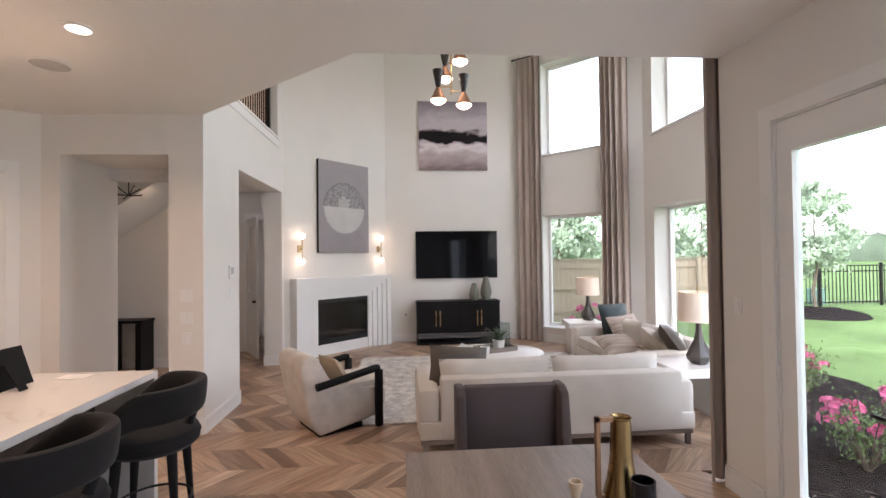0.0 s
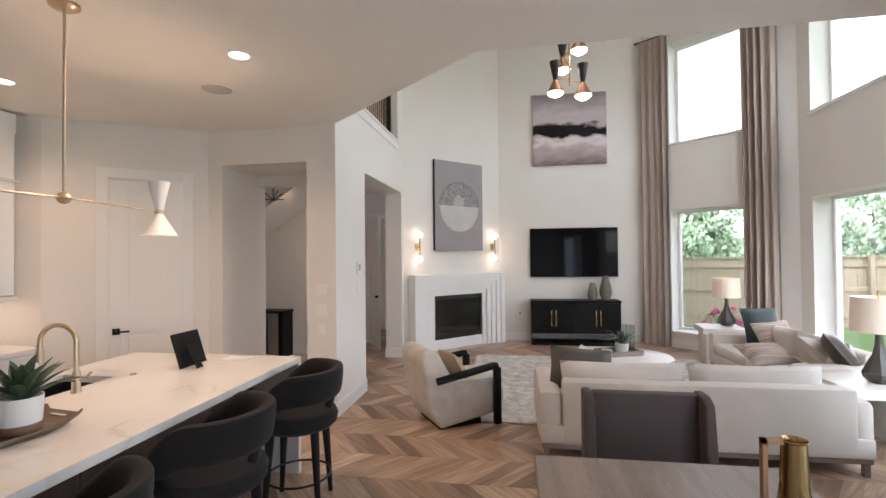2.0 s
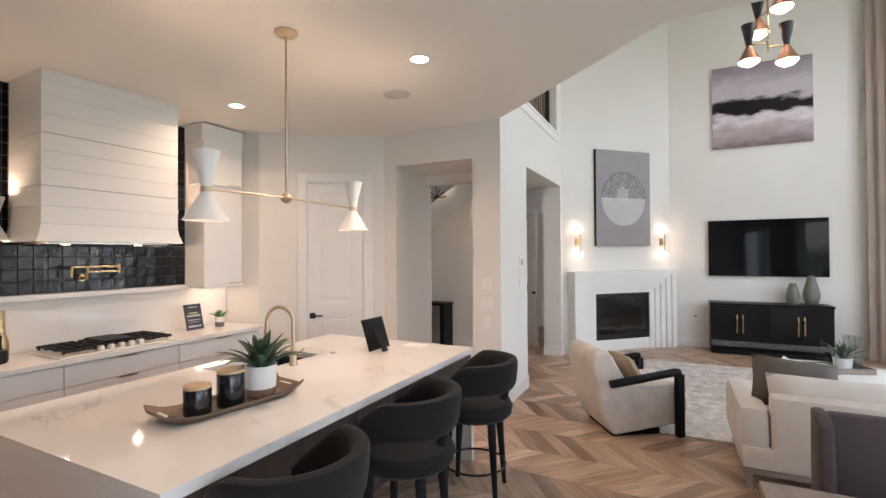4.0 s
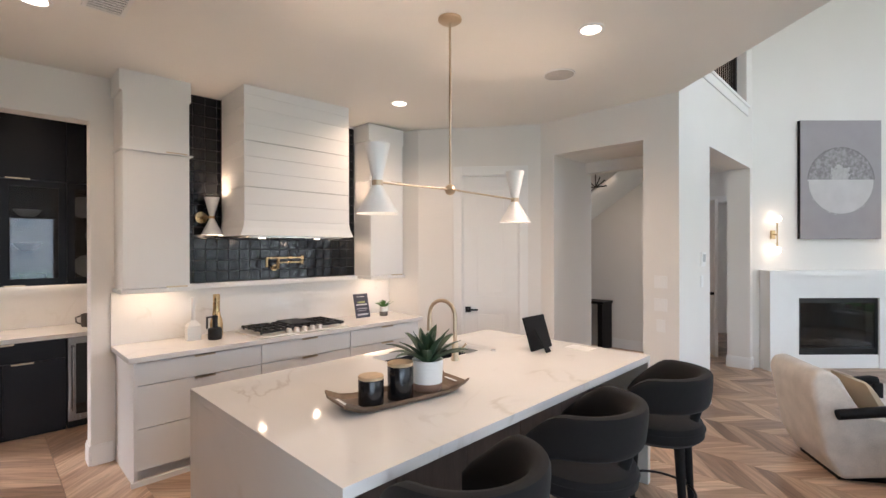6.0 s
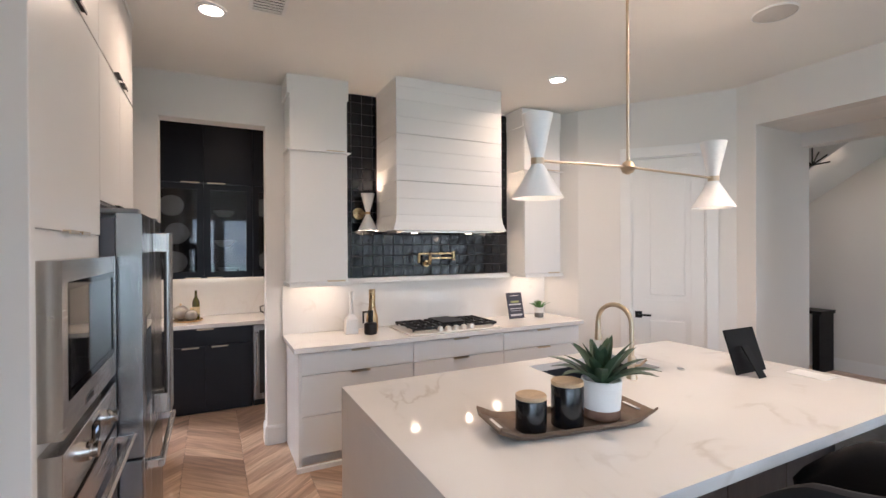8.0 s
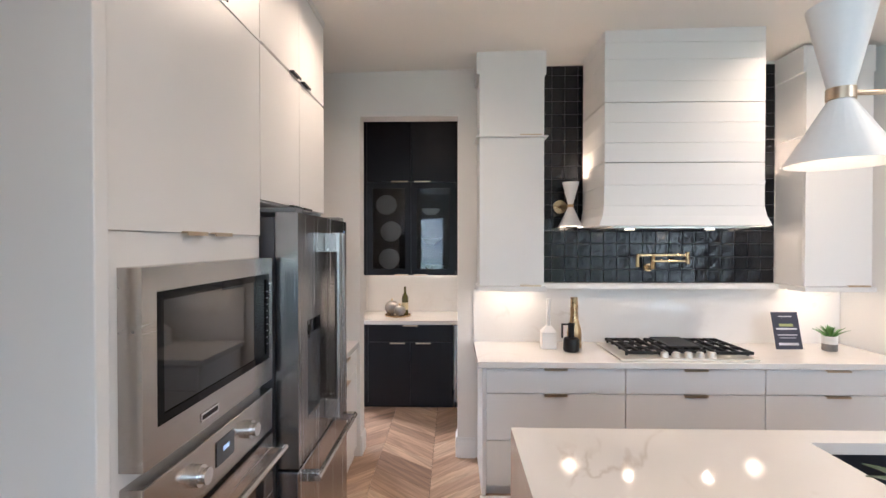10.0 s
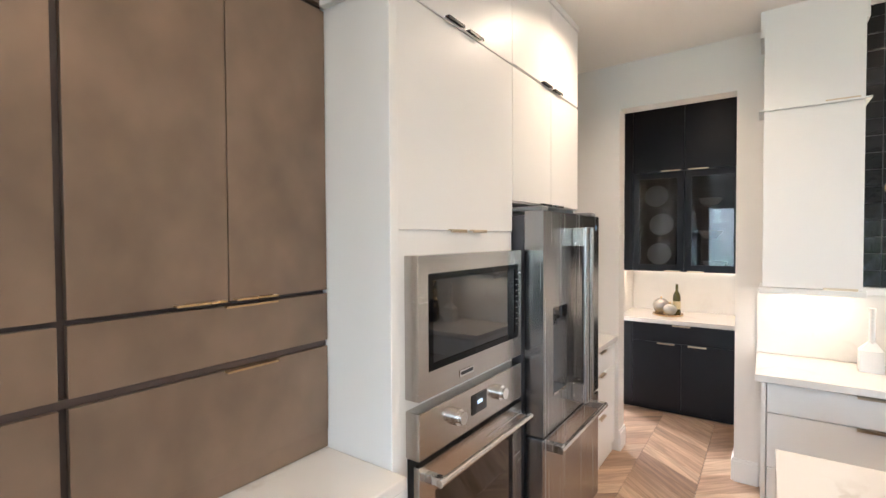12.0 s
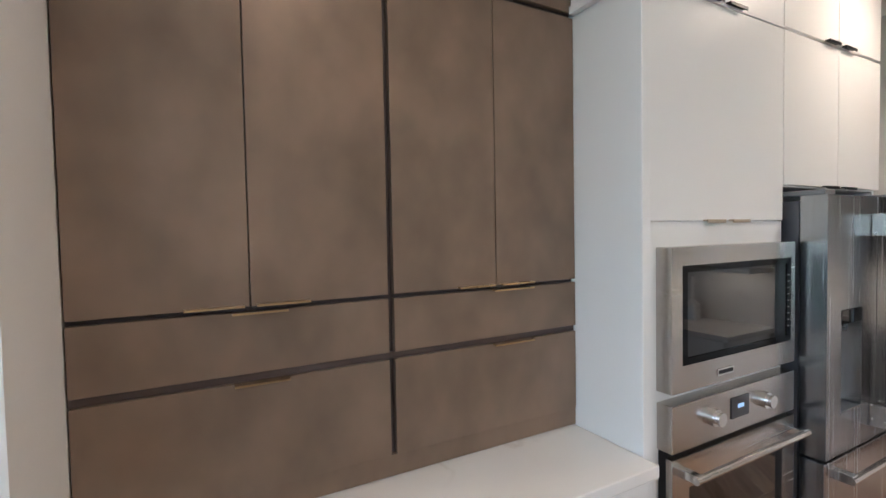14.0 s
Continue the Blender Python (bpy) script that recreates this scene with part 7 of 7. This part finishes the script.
def hall():
    s = thing("staircase", "white staircase rising behind the passage", "staircase")
    bm = B()
    n = 9
    for k in range(n):
        x = -5.4 + 0.27 * k
        box(bm, x, x + 0.29, 7.25, 8.24, 1.55 + 0.18 * k, 1.73 + 0.18 * k)
    part("steps", bm, TRIM, s)
    bm = B()
    a = (-5.5, 1.22), (-2.96, 2.90), (-2.96, 3.14), (-5.5, 1.46)
    lo = [bm.verts.new((x, 7.20, z)) for x, z in a]
    hi = [bm.verts.new((x, 8.24, z)) for x, z in a]
    bm.faces.new(lo), bm.faces.new(hi[::-1])
    for i in range(4):
        bm.faces.new((lo[i], lo[(i + 1) % 4], hi[(i + 1) % 4], hi[i]))
    part("stringer", bm, TRIM, s)
    part("handrail", tube(B(), [(-5.4, 7.24, 2.45), (-3.6, 7.24, 3.6)], 0.022, 10), BLACK_METAL, s, smooth=True)
    p = thing("hall_chandelier", "black branching metal chandelier over the hall stairs", "chandelier", pose(-3.36, 7.0, 2.57))
    part("rod", tube(B(), [(0, 0, 0), (0, 0, 0.379)], 0.008, 8), BLACK_METAL, p, smooth=True)
    for ax, ay, az in ((0.17, 0.0, 0.015), (0.12, 0.06, 0.11), (-0.16, 0.03, 0.03), (-0.10, -0.08, 0.12), (0.02, 0.10, 0.16), (0.0, -0.12, -0.05)):
        part("arm", tube(B(), [(0, 0, 0.005), (ax, ay, az)], 0.009, 8), BLACK_METAL, p, smooth=True)
    c = thing("hall_console", "black console table in the hall", "console", pose(-3.95, 8.03, 0))
    part("top", boxes((-0.30, 0.30, -0.18, 0.18, 0.76, 0.80)), BLACK_WOOD, c)
    for x in (-0.28, 0.20):
        part("side", boxes((x, x + 0.08, -0.18, 0.18, 0, 0.759)), BLACK_WOOD, c)
    casing(frame_along((-1.0, 9.35), (-2.95, 9.35)), 0.75, 1.55, 2.45)
    d = panel_door(pose(-2.60, 9.30, 0.006, 0, 0, -60), 0.76, 2.43, "door_3", "white panelled door standing open in the hall")
    part("door_handle", boxes((0.66, 0.72, -0.05, -0.001, 0.95, 0.99)), BLACK_METAL, d, "black lever handle")


hall()

# ---- outside ----
GZ = -0.16
GRASS = surface("lawn", (0.135, 0.21, 0.08), 0.95, var=0.22, scale=0.6, fine=14, bump=0.6, dist=0.03, spec=0.05)
MULCH = surface("dark_mulch", (0.030, 0.025, 0.025), 0.95, var=0.45, scale=9, fine=46, bump=1.0, dist=0.03, spec=0.0)
FENCE_WOOD = surface("cedar_fence", (0.30, 0.235, 0.17), 0.85, var=0.14, scale=1.5, fine=24, bump=0.15, stretch=(6, 6, 0.6))
LEAF = surface("tree_leaf", (0.38, 0.48, 0.35), 0.7, var=0.35, scale=2.0, fine=12, bump=0, spec=0.1)
LEAF2 = surface("light_tree_leaf", (0.44, 0.54, 0.40), 0.7, var=0.3, scale=2.0, fine=12, bump=0, spec=0.1)
BARK = surface("bark", (0.16, 0.12, 0.09), 0.9, var=0.25, scale=8, fine=50, bump=0.5)
PINK = surface("pink_blossom", (0.72, 0.16, 0.33), 0.7, var=0.25, scale=12, fine=60, bump=0.1)
SHRUB = surface("shrub_leaf", (0.10, 0.17, 0.045), 0.6, var=0.4, scale=6, fine=30, bump=0)
BRICK_OUT = surface("outside_plaster", (0.42, 0.36, 0.30), 0.9, var=0.1, bump=0.1)
ROOFING = surface("roof_shingle", (0.10, 0.09, 0.09), 0.9, var=0.2, scale=2, fine=12, bump=0.4)

bm = B()
bmesh.ops.create_circle(bm, cap_ends=True, segments=64, radius=900)
bmesh.ops.translate(bm, verts=bm.verts, vec=(0, 0, GZ))
solo("ground", bm, GRASS, "mown green lawn reaching to the horizon", "ground", "structure")
solo("pavement", boxes((-8, 2.78, -4, 11.8, GZ - 0.1, -0.15), (2.78, 4.5, 5.6, 8.1, GZ - 0.1, -0.15)), GROUT, "concrete slab under the house", "slab", "structure")


def mound(name, pts, label, h=0.05):
    bm = prism(B(), pts, GZ + 0.002, GZ + h)
    return solo(name, bm, MULCH, label, "flower bed", "structure")


mound("mulch_bed", [(2.82, -2.5), (5.3, -2.5), (5.5, 1.5), (5.3, 3.2), (5.9, 4.4), (6.6, 6.5), (6.4, 9.0), (4.8, 11.0), (2.9, 11.6), (2.5, 10.2), (4.62, 8.2), (4.62, 5.5), (2.84, 3.7)], "dark mulch bed with wood chips beside the house")
bm = lathe(B(), [(1.25, 0.0), (1.1, 0.10), (0.75, 0.19), (0.3, 0.24), (0.05, 0.25)], (12.45, 13.2, GZ + 0.002), 28)
for v in bm.verts:
    v.co += Vector((noise.noise(v.co * 2.1), noise.noise(v.co * 2.1 + Vector((7, 0, 0))), 0.3 * noise.noise(v.co * 3.3))) * 0.14 * (1 if v.co.z > GZ + 0.01 else 0)
solo("mulch_ring", bm, MULCH, "dark mulch mound round the young tree", "flower bed", "structure", smooth=True)
mound("mulch_bed_2", [(17, 14.2), (40, 13.2), (40, 14.9), (17, 14.9)], "dark mulch strip in front of the iron fence", 0.08)


def chips():
    rnd = random.Random(3)
    V, F = [], []
    for _ in range(2600):
        x, y = rnd.uniform(2.9, 5.3), rnd.uniform(-1, 9.5)
        if y > 3.8 and x < 4.7:
            continue
        a, l, w = rnd.uniform(0, 6.28), rnd.uniform(0.015, 0.045), rnd.uniform(0.005, 0.012)
        c, s, z = math.cos(a), math.sin(a), GZ + 0.052
        b = len(V)
        t = rnd.uniform(-0.01, 0.015)
        V += [(x - c * l - s * w, y - s * l + c * w, z), (x + c * l - s * w, y + s * l + c * w, z + t), (x + c * l + s * w, y + s * l - c * w, z + t + 0.004), (x - c * l + s * w, y - s * l - c * w, z + 0.004)]
        F.append((b, b + 1, b + 2, b + 3))
    me = bpy.data.meshes.new("mulch_chips")
    me.from_pydata(V, [], F)
    me.materials.append(surface("wood_chip", (0.14, 0.10, 0.08), 0.9, var=0.5, scale=14, fine=60))
    tagged(new("mulch_chips", me), "loose wood chips scattered on the mulch", "mulch", kind="stuff")


chips()


def wood_fence(x0, x1, y):
    f = thing("wooden_fence", "pale cedar board fence", "fence")
    w, h = 0.14, 1.72
    rnd = random.Random(2)
    me = bpy.data.meshes.new("board")
    bm = boxes((0, w - 0.004, 0, 0.02, GZ, GZ + h))
    bm.to_mesh(me)
    bm.free()
    me.materials.append(FENCE_WOOD)
    for k in range(int((x1 - x0) / w)):
        ob = new("board", me)
        ob.parent = f
        ob.location = (x0 + k * w, y + rnd.uniform(-0.004, 0.004), rnd.uniform(-0.012, 0.012))
    for z in (0.25, 0.9, 1.5):
        part("rail", boxes((x0, x1, y - 0.045, y - 0.006, GZ + z, GZ + z + 0.09)), FENCE_WOOD, f)
    for k in range(int((x1 - x0) / 2.4) + 1):
        part("post", boxes((x0 + 2.4 * k, x0 + 2.4 * k + 0.1, y - 0.145, y - 0.046, GZ, GZ + h + 0.06)), FENCE_WOOD, f)
    part("cap", boxes((x0, x1, y - 0.05, y + 0.06, GZ + h + 0.014, GZ + h + 0.045)), FENCE_WOOD, f)


wood_fence(1.5, 11.9, 13.2)


def iron_fence(x0, x1, y):
    f = thing("iron_fence", "black iron picket fence at the end of the lawn", "fence")
    h = 1.40
    me = bpy.data.meshes.new("picket")
    bm = boxes((0, 0.02, 0, 0.02, GZ + 0.06, GZ + h))
    bm.to_mesh(me)
    bm.free()
    me.materials.append(BLACK_METAL)
    for k in range(min(290, int((x1 - x0) / 0.14))):
        ob = new("picket", me)
        ob.parent = f
        ob.location = (x0 + k * 0.14, y, 0)
    for z in (0.12, h - 0.22, h - 0.03):
        part("rail", boxes((x0, x1, y - 0.012, y + 0.032, GZ + z, GZ + z + 0.04)), BLACK_METAL, f)
    for k in range(int((x1 - x0) / 2.3) + 1):
        p = part("post", boxes((x0 + 2.3 * k, x0 + 2.3 * k + 0.075, y - 0.03, y + 0.045, GZ, GZ + h + 0.09)), BLACK_METAL, f)


iron_fence(12.2, 44, 15.2)


def tree(name, x, y, h, crown, leaf, count, seed, label, low=0.32, size=0.09):
    rnd = random.Random(seed)
    t = thing(name, label, "tree", pose(x, y, GZ), "garden trees")
    pts = [(0, 0, 0)]
    for k in range(1, 6):
        pts.append((rnd.uniform(-0.06, 0.06) * h / 4, rnd.uniform(-0.06, 0.06) * h / 4, h * 0.85 * k / 5))
    r = (0.013 if h < 4.3 else 0.024) * h
    part("trunk", tube(B(), pts, [r * (1 - 0.16 * k) for k in range(6)], 9), BARK, t, smooth=True)
    bm = B()
    tips = []
    for k in range(9):
        z = h * rnd.uniform(low, 0.8)
        a = k * 2.4 + rnd.uniform(-0.3, 0.3)
        ln = crown * rnd.uniform(0.6, 1.0) * (1.15 - 0.6 * z / h)
        e = (ln * math.cos(a), ln * math.sin(a), z + ln * rnd.uniform(0.3, 0.8))
        tube(bm, [(0, 0, z), (e[0] * 0.5, e[1] * 0.5, z + (e[2] - z) * 0.35), e], [r * 0.35, r * 0.2, r * 0.06], 6)
        tips.append(e)
    part("limbs", bm, BARK, t)
    V, F = [], []
    clumps = []
    for k in range(46):
        if k < 20:
            e = tips[k % 9]
            c = Vector(e) * rnd.uniform(0.5, 1.0) + Vector((0, 0, (1 - rnd.random()) * 0.1 * h))
        else:
            a, rr, zz = rnd.uniform(0, 6.28), crown * math.sqrt(rnd.random()), h * rnd.uniform(low + 0.05, 1.0)
            rr *= 1.0 - 0.75 * max(0.0, (zz / h - 0.6) / 0.4)
            c = Vector((rr * math.cos(a), rr * math.sin(a), zz))
        clumps.append((c, crown * rnd.uniform(0.16, 0.34)))
    for _ in range(count):
        c, cr = rnd.choice(clumps)
        p = c + Vector((rnd.gauss(0, 0.5), rnd.gauss(0, 0.5), rnd.gauss(0, 0.42))) * cr
        n = Vector((rnd.uniform(-1, 1), rnd.uniform(-1, 1), rnd.uniform(-0.2, 1))).normalized()
        u = n.orthogonal().normalized()
        v = n.cross(u)
        s = size * rnd.uniform(0.6, 1.3)
        b = len(V)
        V += [tuple(p + u * s), tuple(p + v * s * 0.5), tuple(p - u * s), tuple(p - v * s * 0.5)]
        F.append((b, b + 1, b + 2, b + 3))
    me = bpy.data.meshes.new("crown")
    me.from_pydata(V, [], F)
    me.materials.append(leaf)
    ob = new("crown", me)
    ob.parent = t
    return t


tree("young_tree", 12.5, 13.25, 4.2, 1.0, LEAF2, 7500, 1, "young leafy tree standing in a mulch ring", 0.36, 0.07)
rnd0 = random.Random(6)
for k in range(9):
    tree("tree", -4 + 2.3 * k + rnd0.uniform(-0.8, 0.8), 21 + rnd0.uniform(-2.5, 4), rnd0.uniform(4.4, 6.4), rnd0.uniform(1.7, 2.4), LEAF2 if k % 2 else LEAF, 2600, 20 + k, "leafy green tree behind the fence", 0.2, 0.15)


def shrub(x, y, h, r, seed, blossoms=60):
    rnd = random.Random(seed)
    s = thing("azalea_bush", "azalea bush with bright pink blossoms", "shrub", pose(x, y, GZ + 0.05), "azaleas")
    bm = B()
    heads = []
    for k in range(14):
        a = k * 2.4
        rr = r * math.sqrt(rnd.random())
        e = Vector((rr * math.cos(a), rr * math.sin(a), h * rnd.uniform(0.36, 1.0) * (1 - 0.25 * rr / r)))
        tube(bm, [(0.02 * math.cos(a), 0.02 * math.sin(a), 0), tuple(e * 0.5 + Vector((0, 0, 0.05))), tuple(e)], [0.008, 0.006, 0.003], 5)
        heads.append(e)
    part("stems", bm, BARK, s)
    V, F = [], []
    for _ in range(1100):
        e = rnd.choice(heads)
        p = e * rnd.uniform(0.35, 1.0) + Vector((rnd.gauss(0, 1), rnd.gauss(0, 1), rnd.gauss(0, 0.8))) * 0.07
        p.z = max(p.z, 0.03)
        n = Vector((rnd.uniform(-1, 1), rnd.uniform(-1, 1), rnd.uniform(0, 1.4))).normalized()
        u = n.orthogonal().normalized()
        v = n.cross(u)
        z = rnd.uniform(0.014, 0.028)
        b = len(V)
        V += [tuple(p + u * z), tuple(p + v * z * 0.45), tuple(p - u * z), tuple(p - v * z * 0.45)]
        F.append((b, b + 1, b + 2, b + 3))
    me = bpy.data.meshes.new("foliage")
    me.from_pydata(V, [], F)
    me.materials.append(SHRUB)
    ob = new("foliage", me)
    ob.parent = s
    bm = B()
    for k in range(blossoms):
        ax = Vector((rnd.uniform(-1, 1), rnd.uniform(-1, 1), rnd.uniform(-0.35, 1))).normalized()
        e = heads[k // 13 % len(heads)] + Vector((0, 0, 0.03)) + ax * rnd.uniform(0.03, 0.055)
        u = ax.orthogonal().normalized()
        v = ax.cross(u)
        c = bm.verts.new(e)
        n = 10
        ring = []
        for i in range(n):
            a = 2 * math.pi * i / n
            rr = 0.034 if i % 2 == 0 else 0.024
            ring.append(bm.verts.new(e + (u * math.cos(a) + v * math.sin(a)) * rr + ax * (0.014 + 0.006 * (i % 2))))
        for i in range(n):
            bm.faces.new((c, ring[i], ring[(i + 1) % n]))
    part("blossoms", bm, PINK, s, "bright pink blossoms")


shrub(4.13, 4.08, 0.88, 0.42, 2, 150)
shrub(5.47, 6.12, 0.78, 0.26, 4, 80)
shrub(5.3, 7.1, 0.78, 0.40, 6, 100)
shrub(4.9, 9.2, 0.80, 0.40, 7, 110)
shrub(4.2, 10.2, 0.80, 0.42, 8, 110)
shrub(4.6, 2.3, 0.62, 0.38, 9, 80)
shrub(18.5, 14.5, 0.8, 0.5, 10, 10)
shrub(21.0, 14.4, 0.7, 0.45, 11, 10)


def house(x, y, w, d, h, rot, label):
    s = thing("house", label, "house", pose(x, y, GZ, 0, 0, rot), "far houses")
    part("wall", boxes((-w / 2, w / 2, -d / 2, d / 2, 0, h)), BRICK_OUT, s)
    bm = B()
    o = 0.5
    lo = [bm.verts.new(p) for p in ((-w / 2 - o, -d / 2 - o, h), (w / 2 + o, -d / 2 - o, h), (w / 2 + o, d / 2 + o, h), (-w / 2 - o, d / 2 + o, h))]
    r = [bm.verts.new((-w / 4, 0, h + d * 0.32)), bm.verts.new((w / 4, 0, h + d * 0.32))]
    for f in ((lo[0], lo[1], r[1], r[0]), (lo[2], lo[3], r[0], r[1]), (lo[1], lo[2], r[1]), (lo[3], lo[0], r[0]), tuple(lo[::-1])):
        bm.faces.new(f)
    part("roof", bm, ROOFING, s)
    for k in range(4):
        for z in ([0.9, 3.8] if h > 4 else [0.9]):
            wx = -w / 2 + w * (k + 0.5) / 4
            wd = part("window", boxes((wx - 0.6, wx + 0.6, -d / 2 - 0.06, -d / 2 - 0.002, z, z + 1.5)), TRIM, s)
            part("pane", boxes((wx - 0.52, wx + 0.52, -d / 2 - 0.07, -d / 2 - 0.061, z + 0.08, z + 1.42)), BLACK_GLASS, wd)


house(175, 156, 18, 11, 5.6, 40, "two-storey house far off beyond the field")
house(48, 6, 16, 10, 5.6, -85, "two-storey neighbouring house with a dark roof")
house(50, -12, 16, 10, 5.6, -90, "two-storey neighbouring house with a hipped roof")
house(95, 66, 18, 11, 5.2, 40, "far house with a low roof beyond the field")
solo("backdrop", prism(B(), [(120 * math.cos(radians(a)) * (1.0 + 0.05 * math.sin(a * 0.7)), 120 * math.sin(radians(a))) for a in range(-60, 130, 5)] + [(132 * math.cos(radians(a)), 132 * math.sin(radians(a))) for a in range(125, -65, -5)], GZ, 5.0), surface("far_woods", (0.14, 0.19, 0.13), 0.95, var=0.3, scale=0.12, fine=0.8, bump=0), "far hazy line of woods", "woods", "structure")
ut = thing("utility_box", "pale green utility box on the lawn", "utility box", pose(14.9, 15.75, GZ))
part("cabinet", boxes((-0.21, 0.21, -0.2, 0.2, 0, 0.54), bevel=0.02), surface("utility_green", (0.20, 0.36, 0.30), 0.6), ut)
part("cap", boxes((-0.22, 0.22, -0.21, 0.21, 0.541, 0.58), bevel=0.02), surface("utility_green_cap", (0.22, 0.38, 0.32), 0.6), ut)
ev = thing("roof_eave", "dark eave and gutter corner of the house outside", "eave", pose(3.55, 11.5, 4.25))
part("fascia", boxes((-1.6, 0.25, -0.3, 0.3, 0.12, 0.30)), ROOFING, ev)
part("gutter", tube(B(), [(0.20, -0.3, 0.0), (0.10, -0.3, -0.12), (-0.1, -0.3, -0.16)], 0.05, 8), ROOFING, ev, smooth=True)
part("support_wall", boxes((-1.5, -0.1, -0.2, 0.2, -4.41, 0.12)), BRICK_OUT, ev)

# ---- black glazed tiles on the range wall ----
def tiles():
    wall_back = bpy.data.objects["wall_back"]
    backer = part("tile_bed", boxes((-4.6795, -4.668, 1.885, 3.69, 1.38, 3.06)), GROUT, wall_back, "grey grout bed of the tiles")
    s, g = 0.1, 0.004
    meshes = []
    rnd = random.Random(11)
    for k in range(6):
        bm = B()
        box(bm, -0.004, 0.004, g / 2, s - g / 2, g / 2, s - g / 2, bevel=0.0022, seg=1)
        for v in bm.verts:
            if v.co.x > 0:
                v.co.x += rnd.uniform(-0.0012, 0.0012) + 0.024 * (v.co.y - 0.05) * rnd.uniform(-1, 1) + 0.024 * (v.co.z - 0.05) * rnd.uniform(-1, 1)
        bmesh.ops.recalc_face_normals(bm, faces=bm.faces)
        me = bpy.data.meshes.new("tile")
        bm.to_mesh(me)
        bm.free()
        me.materials.append(TILE_GLAZE)
        meshes.append(me)
    for r in range(17):
        for c in range(18):
            y, z = 1.888 + c * s, 1.382 + r * s
            if 2.30 < y and y + s < 3.15 and z > 1.90:
                continue
            ob = new("tile", meshes[rnd.randrange(6)])
            ob.parent = backer
            ob.location = (-4.6635, y, z)
            if r == 16:
                ob.scale = (1, 1, 0.72)


tiles()

# ---- floor boards, in strips that run along x ----
def boards():
    floor = bpy.data.objects["floor"]
    W, P, Y0 = STRIP_W, STRIP_P, STRIP_Y
    gap, thick = 0.0015, 0.012
    k = 0.74 * W  # the slant of the boards

    def plank_mesh(up):
        bm = B()
        x1 = P - gap
        sx = k if up else -k
        pts = [(0, gap), (x1, gap), (x1 + sx, W - gap), (sx, W - gap)]
        prism(bm, pts, -thick, 0)
        return bm

    meshes = {}
    for up in (True, False):
        bm = plank_mesh(up)
        bmesh.ops.recalc_face_normals(bm, faces=bm.faces)
        me = bpy.data.meshes.new("floor_board")
        bm.to_mesh(me)
        bm.free()
        me.materials.append(OAK_A if up else OAK_B)
        meshes[up] = me
    rest = {True: ([], []), False: ([], [])}
    near = 0
    lo = {"y": -2.6, "x": -6.4}
    r0, r1 = int((lo["y"] - Y0) / W) - 1, int((11.0 - Y0) / W) + 1
    for r in range(r0, r1):
        up = r % 2 == 0
        y = Y0 + r * W
        for c in range(int(-7.4 / P), int(5.2 / P)):
            x = STRIP_X + c * P + (0 if up else k)
            xm = x + (k / 2 if up else -k / 2)
            ym = y + W / 2
            inside = xm < 2.75 or (ym > 1.15 + xm and xm < 4.55 and ym < 12.65 - xm)
            if not (-6.35 < xm and inside and -2.6 < ym < 11.0):
                continue
            if near < 300 and ((-1.2 < xm < 0.6 and 3.6 < y + W / 2 < 6.2) or (-5.7 < xm < -3.2 and 0.4 < y + W / 2 < 1.6)):
                ob = new("floor_board", meshes[up])
                ob.parent = floor
                ob.location = (x, y, 0)
                near += 1
            else:
                V, F = rest[up]
                b = len(V)
                sx = k if up else -k
                for z in (-thick, 0.0):
                    V += [(x, y + gap, z), (x + P - gap, y + gap, z), (x + P - gap + sx, y + W - gap, z), (x + sx, y + W - gap, z)]
                F += [(b + 3, b + 2, b + 1, b), (b + 4, b + 5, b + 6, b + 7)] + [(b + i, b + (i + 1) % 4, b + 4 + (i + 1) % 4, b + 4 + i) for i in range(4)]
    for up in (True, False):
        V, F = rest[up]
        me = bpy.data.meshes.new("floor_boards")
        me.from_pydata(V, [], F)
        me.materials.append(OAK_A if up else OAK_B)
        ob = new("floor_boards", me)
        ob.parent = floor
        tagged(ob, "brown wood-look boards in a chevron", kind="stuff")


STRIP_W, STRIP_P, STRIP_Y, STRIP_X = 0.42, 0.145, 0.645, 0.0
boards()
